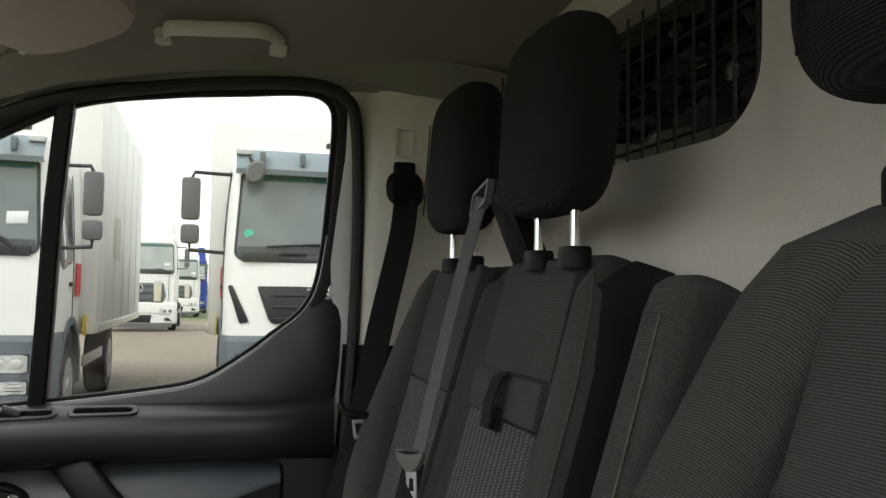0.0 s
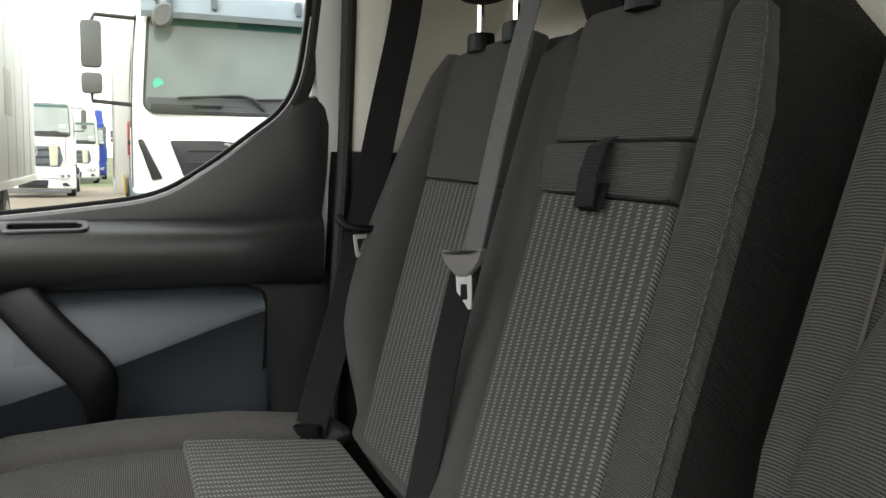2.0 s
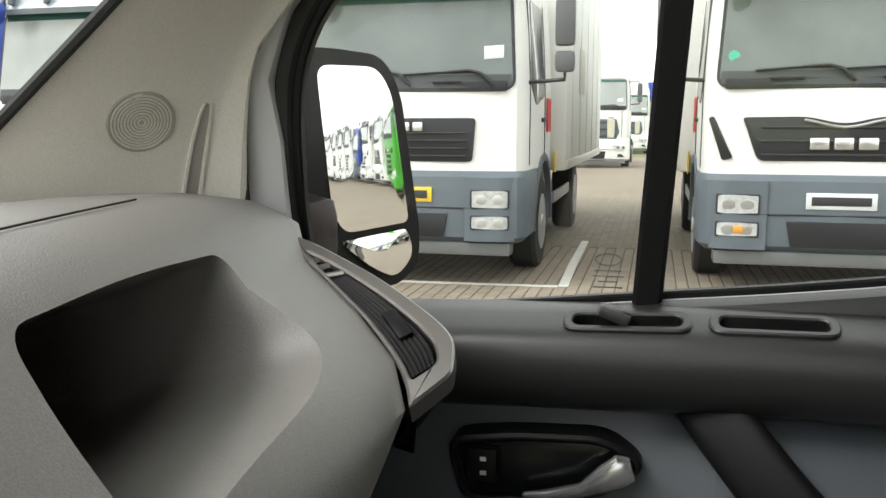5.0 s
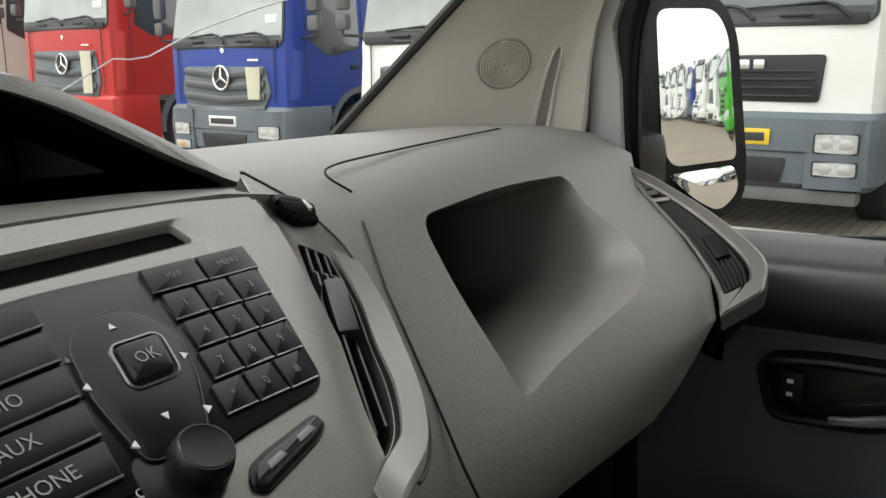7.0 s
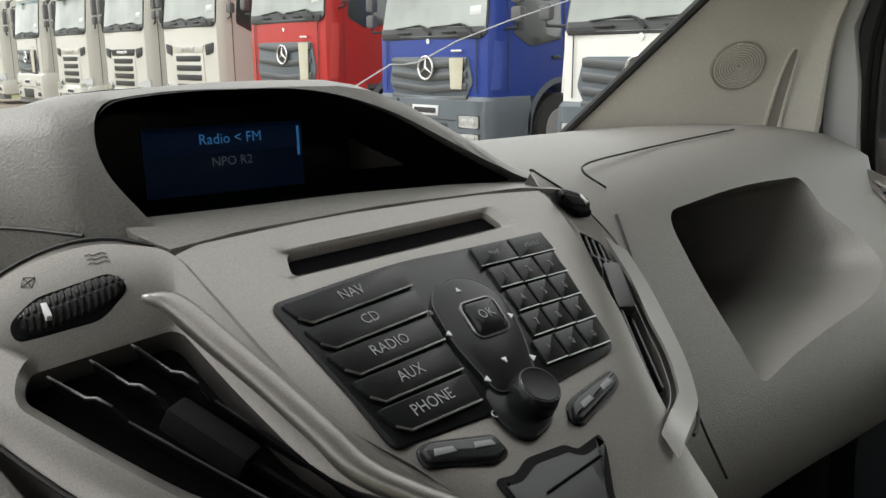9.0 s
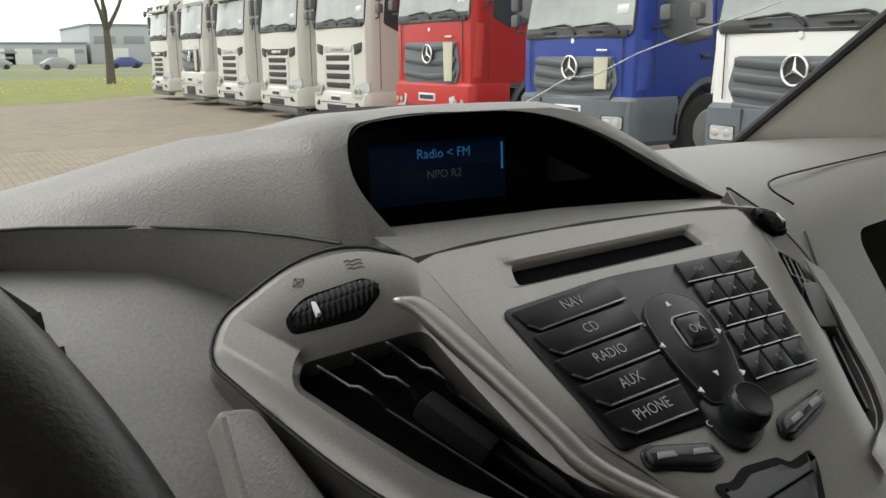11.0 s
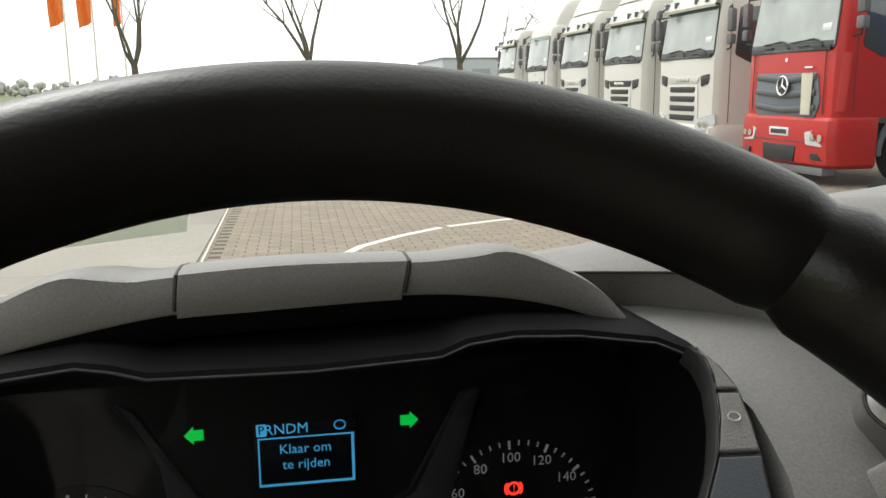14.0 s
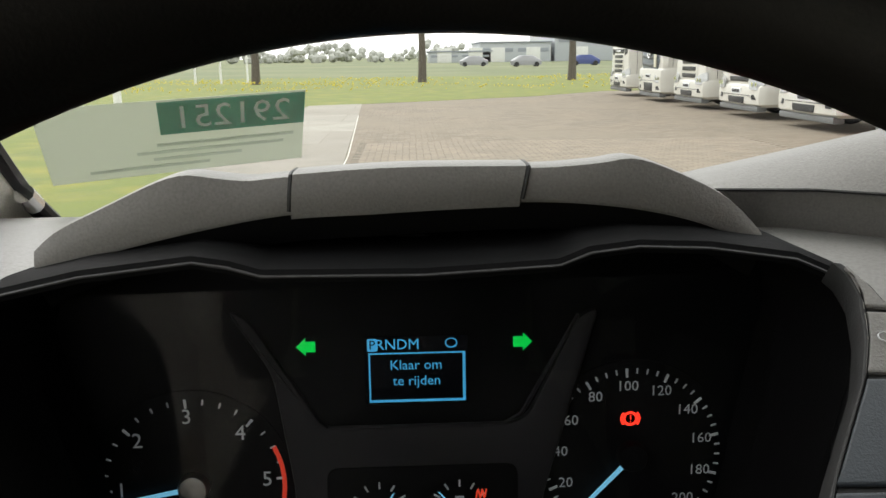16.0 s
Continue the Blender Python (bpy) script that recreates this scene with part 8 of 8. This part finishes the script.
    if box:
        bw, bl, bz0, bz1 = box
        bx_ = part("box_body", boxed((0, depth + 0.12 + bl / 2, (bz0 + bz1) / 2), (2 * bw, bl, bz1 - bz0), 0.03), BOXW, truck, "white box body with side doors")
        for s in (-1, 1):
            for k in range(5):
                part("panel_joint", boxed((s * (bw + 0.002), depth + 0.7 + k * bl / 5.5, (bz0 + bz1) / 2), (0.012, 0.03, bz1 - bz0 - 0.2), 0.003), STEEL, bx_)
            part("lower_rail", boxed((s * (bw + 0.003), depth + 0.12 + bl / 2, bz0 + 0.06), (0.02, bl - 0.1, 0.10), 0.004), STEEL, bx_)
            part("red_card", boxed((s * (W + 0.012), depth - 0.25, zs - 0.2), (0.01, 0.30, 0.34), 0.0), RED, truck, "red printed card")
            part("yellow_mark", boxed((s * (W + 0.05), depth + 0.05, zc + 0.02), (0.012, 0.20, 0.22), 0.0), PLATE_Y, truck, "yellow marker")
            part("side_vent", boxed((s * (bw + 0.004), depth + 1.9, bz0 + 1.15), (0.012, 0.75, 0.55), 0.003), material("vent_beige", (0.50, 0.49, 0.42), 0.6), bx_)
    truck.matrix_basis = pose(*at, 0.0, 0, 0, turn)
    BUILT[key] = truck
    return truck


BROAD_CAB = dict(half=1.06, screen_low=1.74, screen_top=2.60, roof=2.86, cab_low=1.03, bumper_low=0.40, axle=1.32, grille="wide", grille_top=1.50, grille_low=1.15, lamp=0.80, twin=True, visor="smoke", rake=0.14)
FLAT_CAB = dict(BROAD_CAB, grille="flat", grille_top=1.50, grille_low=1.12)
STAR = dict(half=1.14, screen_low=1.66, screen_top=2.55, roof=2.85, cab_low=0.92, bumper_low=0.33, axle=1.35, grille="star", grille_top=1.42, grille_low=0.84, lamp=0.62, twin=True, visor="", rake=0.14)
STAR_BIG = dict(half=1.22, screen_low=1.98, screen_top=3.0, roof=3.35, cab_low=1.0, bumper_low=0.26, axle=1.42, grille="star", grille_top=1.66, grille_low=0.86, lamp=0.72, visor="", painted_bumper=True, rake=0.12, depth=2.2)
BARS = dict(half=1.23, screen_low=2.0, screen_top=2.95, roof=3.45, cab_low=0.75, bumper_low=0.28, axle=1.42, grille="bars", grille_top=1.50, grille_low=0.62, lamp=0.78, visor="body", painted_bumper=True, rake=0.12, depth=2.2, bars=5)
DARKB = dict(BARS, grille="dark", bars=4, grille_top=1.45, grille_low=0.80)
WHITE, CREAM = (0.74, 0.74, 0.72), (0.60, 0.585, 0.54)
RED_P, BLUE_P, GREEN_P, ORANGE_P = (0.45, 0.018, 0.014), (0.010, 0.040, 0.27), (0.06, 0.32, 0.03), (0.78, 0.075, 0.012)
T = -90
build_truck("box_truck", "white box truck with grey bumper and broad grille", (7.25, -1.05), T, WHITE, BROAD_CAB, (1.2, 5.4, 0.95, 3.4), PLATE_W)
build_truck("box_truck", "white box truck with flat black grille and yellow plate", (7.20, 2.55), T, WHITE, FLAT_CAB, (1.22, 5.6, 0.95, 3.75), PLATE_Y)
build_truck("cab_truck", "white truck cab with chrome ring emblem", (7.1, 5.68), T, WHITE, dict(STAR, visor="smoke", mirror_m=material("blue_mirror", BLUE_P, 0.4)), None, PLATE_W)
build_truck("cab_truck", "blue truck cab with chrome ring emblem", (7.1, 9.05), T, BLUE_P, dict(STAR, mirror_m=material("red_mirror", RED_P, 0.4)), None, PLATE_W)
build_truck("tractor_unit", "red tractor unit with dark slatted grille", (7.1, 12.68), T, RED_P, STAR_BIG, None, PLATE_W)
build_truck("tractor_unit", "white tractor unit with barred white grille", (7.1, 16.3), T, CREAM, BARS, None, PLATE_W, True)
build_truck("tractor_unit", "white tractor unit with dark upper grille", (7.1, 19.65), T, CREAM, DARKB, None, PLATE_W, True)
build_truck("tractor_unit", "white tractor unit with barred white grille", (7.1, 23.2), T, CREAM, BARS, None, PLATE_W, True)
build_truck("tractor_unit", "white tractor unit with chrome ring emblem", (7.1, 26.9), T, CREAM, STAR_BIG, None, PLATE_W, True)
build_truck("tractor_unit", "white tractor unit at the far end of the row", (7.1, 30.9), T, CREAM, dict(DARKB, visor="body"), None, PLATE_W)
fire = build_truck("fire_engine", "orange-red fire engine with yellow doors and silver shutters", (7.5, -4.68), T, ORANGE_P, dict(BROAD_CAB, half=1.15, screen_low=1.95, screen_top=2.75, roof=3.05, depth=2.55, axle=1.33), (1.18, 4.4, 0.85, 3.1), None, False, "")
SAFETY = material("safety_yellow", (0.85, 0.55, 0.02), 0.4)
SHUTTER = material("silver_shutter", (0.55, 0.56, 0.57), 0.4, metal=0.5)
fs = lambda y, z, h=0.0: Vector((-(1.15 + h - 0.07 * max(0.0, (z - 1.95) / 1.1) ** 1.5), y, z))
part("yellow_panel", gridded(fs, 0.08, 1.33, 1.52, 2.98, -0.004, 0.003, 4, 8), SAFETY, fire, "yellow upper door")
part("yellow_panel", gridded(fs, 1.95, 2.53, 1.98, 2.98, -0.004, 0.003, 4, 8), SAFETY, fire, "yellow upper door")
for ya, yb in ((0.16, 0.44), (0.52, 1.22), (2.02, 2.48)):
    part("door_window", gridded(fs, ya, yb, 1.98, 2.72, 0.0, 0.009, 3, 6), SIDE_GLASS, fire, "dark door window")
    part("window_frame", rim(fs, rounded([(ya - 0.02, 1.96), (yb + 0.02, 1.96), (yb + 0.02, 2.74), (ya - 0.02, 2.74)], 0.05), rounded([(ya + 0.015, 1.99), (yb - 0.015, 1.99), (yb - 0.015, 2.71), (ya + 0.015, 2.71)], 0.05), 0.0, 0.014, 0.004), RUBBER, fire)
for y in (0.06, 1.36, 1.92, 2.54):
    part("door_gap", tube([fs(y, z, 0.003) for z in np.linspace(0.98, 2.9, 6)], 0.010, 6), CHASSIS, fire)
board = part("emergency_board", gridded(fs, 2.14, 2.40, 1.62, 1.86, 0.0, 0.006, 2, 2), PLATE_W, fire, "white board with emergency number")
part("lettering", words("112", 0.17, lambda a, b, h=0.0: fs(2.27 - a, 1.74 + b, h), (0, 0), depth=0.009), RED, board)
part("door_badge", loft([oval(fs(2.27, 1.28, h), (0, 1, 0), (0, 0, 1), 0.09, 0.15, 2, 20) for h in (0.0, 0.007)]), PLATE_W, fire, "pale round badge")
part("print_bar", gridded(fs, 2.14, 2.40, 1.52, 1.57, 0.0, 0.006, 2, 1), PLATE_W, fire)
for ya in (2.75, 3.75):
    sh_ = part("shutter", boxed((-1.185, ya + 0.45, 1.95), (0.02, 0.9, 1.7), 0.004), SHUTTER, fire, "silver roller shutter")
    for k in range(16):
        part("slat", boxed((-1.197, ya + 0.45, 1.15 + 0.105 * k), (0.010, 0.9, 0.09), 0.004), SHUTTER, sh_)
part("lower_lockers", boxed((-1.13, 3.1, 0.62), (0.06, 1.6, 0.36), 0.01), BOXW, fire, "pale lower lockers")
part("fire_body", boxed((0, 4.75, 2.0), (2.352, 4.36, 2.4), 0.03), ORANGE_M, fire, "orange equipment body")
for k, (c, st_) in enumerate(((WHITE, FLAT_CAB), (GREEN_P, BARS), (WHITE, STAR_BIG), (WHITE, BARS), (BLUE_P, STAR), (WHITE, DARKB), (WHITE, BARS), (WHITE, STAR_BIG), (WHITE, BARS), (WHITE, DARKB), (WHITE, BARS))):
    nm = {GREEN_P: "green", WHITE: "white", BLUE_P: "blue"}[c]
    build_truck("tractor_unit", nm + " tractor unit in the row behind the van", (7.05 - 0.11 * k, -18.0 - 3.49 * k), T, c, st_, None, None, c != BLUE_P, "trucks behind the van")

for k, (x, y, c) in enumerate(((29.5, 2.5, WHITE), (45.0, 1.95, WHITE), (53.0, 1.6, BLUE_P))):
    build_truck("tractor_unit", ("white" if c == WHITE else "blue") + " tractor unit in a farther row", (x, y), T, c, STAR_BIG, None, None, True, "trucks farther back")

# ---- trees, flags, sheds, far woods ----
BARK = material("tree_bark", (0.10, 0.085, 0.07), 0.9, grain=0.8, scale=12, tint=0.3)
TWIG = material("twigs", (0.14, 0.12, 0.10), 0.9)


def bare_tree(x, y, h, seed):
    tree = thing("bare_tree", "bare pollarded tree with upright boughs before leafing", "tree", "trees along the verge", at=(x, y, 0))
    r = random.Random(seed)
    trunk = bmesh.new()
    fork = h * 0.34
    tube(spline([(0, 0, 0), (0.03, 0.02, fork * 0.5), (0, 0, fork)], 5), [lerp(0.26, 0.17, i / 10) for i in range(11)], 10, trunk)
    part("trunk", trunk, BARK, tree)
    twigs = bmesh.new()

    def grow(p, d, length, rad, level, bm_):
        pts, q = [p], p
        for i in range(4):
            d = (d + Vector((r.uniform(-0.22, 0.22), r.uniform(-0.22, 0.22), r.uniform(-0.02, 0.20)))).normalized()
            q = q + d * length / 4
            pts.append(q)
        tube(pts, [rad * (1 - 0.18 * i) for i in range(5)], 6 if level < 2 else 4, bm_)
        if level < 3:
            for k in range(4 if level == 0 else 3):
                i = r.choice((2, 3, 4))
                nd = (d + Vector((r.uniform(-0.9, 0.9), r.uniform(-0.9, 0.9), r.uniform(-0.15, 0.55)))).normalized()
                grow(pts[i], nd, length * r.uniform(0.4, 0.62), rad * 0.38, level + 1, twigs)
    for k in range(4):
        a = 2 * math.pi * k / 4 + r.uniform(-0.5, 0.5)
        boughs = bmesh.new()
        grow(Vector((0, 0, fork - 0.1)), Vector((0.42 * math.cos(a), 0.42 * math.sin(a), 0.9)).normalized(), h * r.uniform(0.46, 0.66), 0.115, 0, boughs)
        part("bough", boughs, BARK, tree)
    part("twigs", twigs, TWIG, tree)
    return tree


for x, y, h, sd in ((9.1, 50, 8.5, 1), (0.42, 50, 8.8, 2), (-9.1, 50, 8.2, 3), (18.2, 51, 9.0, 4), (-26, 62, 8.0, 5), (22, 90, 9, 6), (28.5, 92, 9, 7)):
    bare_tree(x, y, h, sd)
FLAG = material("orange_flag_cloth", (0.80, 0.20, 0.03), 0.7)
POLE = material("white_pole", (0.75, 0.75, 0.75), 0.4)
for k, (x, y) in enumerate(((-13.0, 52), (-11.6, 52.5), (-10.1, 53))):
    fl = thing("flagpole", "white flagpole with a hanging orange flag", "flag", "flagpoles", at=(x, y, 0))
    part("pole", tube([(0, 0, 0), (0, 0, 8.0)], [0.07, 0.05], 10), POLE, fl)
    bm = bmesh.new()
    vv = [[bm.verts.new((-0.05 - 0.11 * i, 0.16 * math.sin(i * 1.3 + j * 0.4 + k), 7.8 - 0.28 * j - 0.05 * i)) for j in range(10)] for i in range(8 if k < 2 else 5)]
    for a, b in zip(vv, vv[1:]):
        for j in range(9):
            bm.faces.new((a[j], a[j + 1], b[j + 1], b[j]))
    part("flag", bm, FLAG, fl, "orange flag cloth")
post = thing("lamp_mast", "grey steel lamp mast", "lamp post", at=(-9.0, 26, 0))
part("mast", tube([(0, 0, 0), (0, 0, 6)], [0.12, 0.09], 12), POLE, post)
SHED = material("grey_shed_cladding", (0.42, 0.44, 0.46), 0.6, tint=0.06)
SHED_D = material("dark_shed_band", (0.27, 0.29, 0.32), 0.6)


def warehouse(x, y, w, h, d):
    wh = thing("warehouse", "long grey warehouse with a dark window band", "building", at=(x, y, 0))
    part("wall", boxed((0, 0, h / 2), (w, d, h), 0.1), SHED, wh)
    part("roof", boxed((0, 0, h + 0.15), (w + 0.6, d + 0.6, 0.3), 0.05), SHED_D, wh)
    n = max(4, int(w / 6))
    for k in range(n):
        win = part("window", boxed((-w / 2 + (k + 0.5) * w / n, -d / 2 - 0.05, h * 0.62), (w / n * 0.72, 0.1, h * 0.2), 0.02), SHED_D, wh)
    for k in range(n // 2):
        part("loading_door", boxed((-w / 2 + (2 * k + 1) * w / n, -d / 2 - 0.06, 1.6), (3.2, 0.1, 3.2), 0.02), BOXW, wh)


warehouse(11.5, 200, 14, 2.3, 12)
warehouse(24, 206, 16, 4.2, 24)
warehouse(66, 215, 66, 8.0, 40)
for k, (x, y) in enumerate(((15, 112), (23.5, 116), (31, 114), (9, 122))):
    car = thing("parked_car", "small parked car far across the grass", "car", "parked cars", at=(x, y, 0))
    part("body", loft([oval((0, 0, z), (1, 0, 0), (0, 1, 0), a, b, 4, 20) for z, a, b in ((0.2, 2.0, 0.85), (0.75, 2.1, 0.88), (0.85, 1.9, 0.85), (1.35, 1.0, 0.7), (1.42, 0.8, 0.6))]), paint(((0.30, 0.30, 0.31), (0.05, 0.07, 0.2), (0.5, 0.5, 0.5))[k % 3]), car)
    for wx, wy in ((-1.3, -0.85), (1.3, -0.85), (-1.3, 0.85), (1.3, 0.85)):
        part("wheel", tube([(wx, wy - 0.1, 0.32), (wx, wy + 0.1, 0.32)], 0.32, 14), TYRE, car)
bm = bmesh.new()
rnd = random.Random(9)
for k in range(1500):
    a = rnd.uniform(-48, 60)
    d = rnd.uniform(240, 330)
    x, y = d * math.sin(radians(a)), d * math.cos(radians(a))
    h = rnd.uniform(3, 8) * (0.7 + 0.5 * noise.noise(Vector((a * 0.3, 0, 0))))
    r_ = rnd.uniform(1.0, 2.4)
    for q in range(5):
        c = Vector((x + rnd.uniform(-2, 2), y + rnd.uniform(-2, 2), h * rnd.uniform(0.2, 0.9)))
        bmesh.ops.create_icosphere(bm, subdivisions=1, radius=r_ * rnd.uniform(0.4, 0.8), matrix=Matrix.Translation(c)) if q == 0 else None
# distance haze is put into the pale colour of the woods
woods = part("far_woods", bm, material("haze_tinted_woods", (0.38, 0.385, 0.35), 0.95, tint=0.3, tint_scale=0.05))
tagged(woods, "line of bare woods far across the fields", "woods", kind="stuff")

# ---- paving blocks: the nearest as single bricks, the rest of the near yard in one mesh ----
def block_material(name, single):
    m = material(name, (0.24, 0.200, 0.152), 0.85, grain=0.6, scale=60, tint=0.25, tint_scale=1.3)
    t = m.node_tree
    b = t.nodes["Principled BSDF"]
    src = b.inputs["Base Color"].links[0].from_socket
    pick = t.nodes.new("ShaderNodeObjectInfo" if single else "ShaderNodeNewGeometry")
    rng = t.nodes.new("ShaderNodeMapRange")
    rng.inputs["To Min"].default_value, rng.inputs["To Max"].default_value = 0.88, 1.08
    t.links.new(pick.outputs["Random" if single else "Random Per Island"], rng.inputs["Value"])
    sc = t.nodes.new("ShaderNodeVectorMath")
    sc.operation = "SCALE"
    t.links.new(src, sc.inputs[0])
    t.links.new(rng.outputs[0], sc.inputs["Scale"])
    t.links.new(sc.outputs[0], b.inputs["Base Color"])
    return m


BW, BH, GAP, TOP = 0.21, 0.105, 0.011, 0.0135


def block_faces(x, y, first, dz=0.0):
    """Points and faces of one paving block with a worn edge."""
    a, b, e = (BW - GAP) / 2, (BH - GAP) / 2, 0.007
    pts = []
    for w, d, z in ((a, b, 0.0), (a, b, TOP - 0.004 + dz), (a - e, b - e, TOP + dz)):
        pts += [(x - w, y - d, z), (x + w, y - d, z), (x + w, y + d, z), (x - w, y + d, z)]
    f = [(first + 8, first + 9, first + 10, first + 11)]
    for r in (0, 4):
        for i in range(4):
            j = (i + 1) % 4
            f.append((first + r + i, first + r + j, first + r + 4 + j, first + r + 4 + i))
    return pts, f


JOINT = material("dark_joint_sand", (0.075, 0.062, 0.045), 0.95, grain=0.5, scale=120)
for area in ((-1.28, 5.4, 5.0, 15.0), (5.4, 10.0, -3.4, 5.0), (1.2, 5.4, -3.4, 5.0)):
    sand = part("joint_sand", loft([[Vector((x, y, z)) for x, y in ((area[0], area[2]), (area[1], area[2]), (area[1], area[3]), (area[0], area[3]))] for z in (-0.02, 0.0085)]), JOINT, pavement)
one_pts, one_faces = block_faces(0, 0, 0)
brick_me = bpy.data.meshes.new("brick")
brick_me.from_pydata(one_pts, [], one_faces)
brick_me.materials.append(block_material("paving_brick", True))
rnd = random.Random(21)
all_pts, all_faces = [], []
NEAR = (-1.2, 1.85, 8.35, 10.5)
for area in ((-1.28, 5.4, 5.0, 15.0), (1.2, 10.0, -3.4, 5.0)):
    rows_n = int((area[3] - area[2]) / BH)
    for r in range(rows_n):
        y = area[2] + (r + 0.5) * BH
        x = area[0] + (0.0 if r % 2 else BW / 2) + BW / 2
        while x < area[1]:
            if NEAR[0] <= x <= NEAR[1] and NEAR[2] <= y <= NEAR[3]:
                ob = new("brick", brick_me)
                ob.parent = pavement
                ob.location = (x, y, rnd.uniform(-0.0015, 0.0))
            else:
                p, f = block_faces(x, y, len(all_pts), rnd.uniform(-0.0015, 0.0))
                all_pts += p
                all_faces += f
            x += BW
rest_me = bpy.data.meshes.new("paving_blocks")
rest_me.from_pydata(all_pts, [], all_faces)
rest_me.materials.append(block_material("paving_blocks", False))
rest = new("paving_blocks", rest_me)
rest.parent = pavement
tagged(rest, "brown concrete paving blocks laid in staggered rows", kind="stuff")
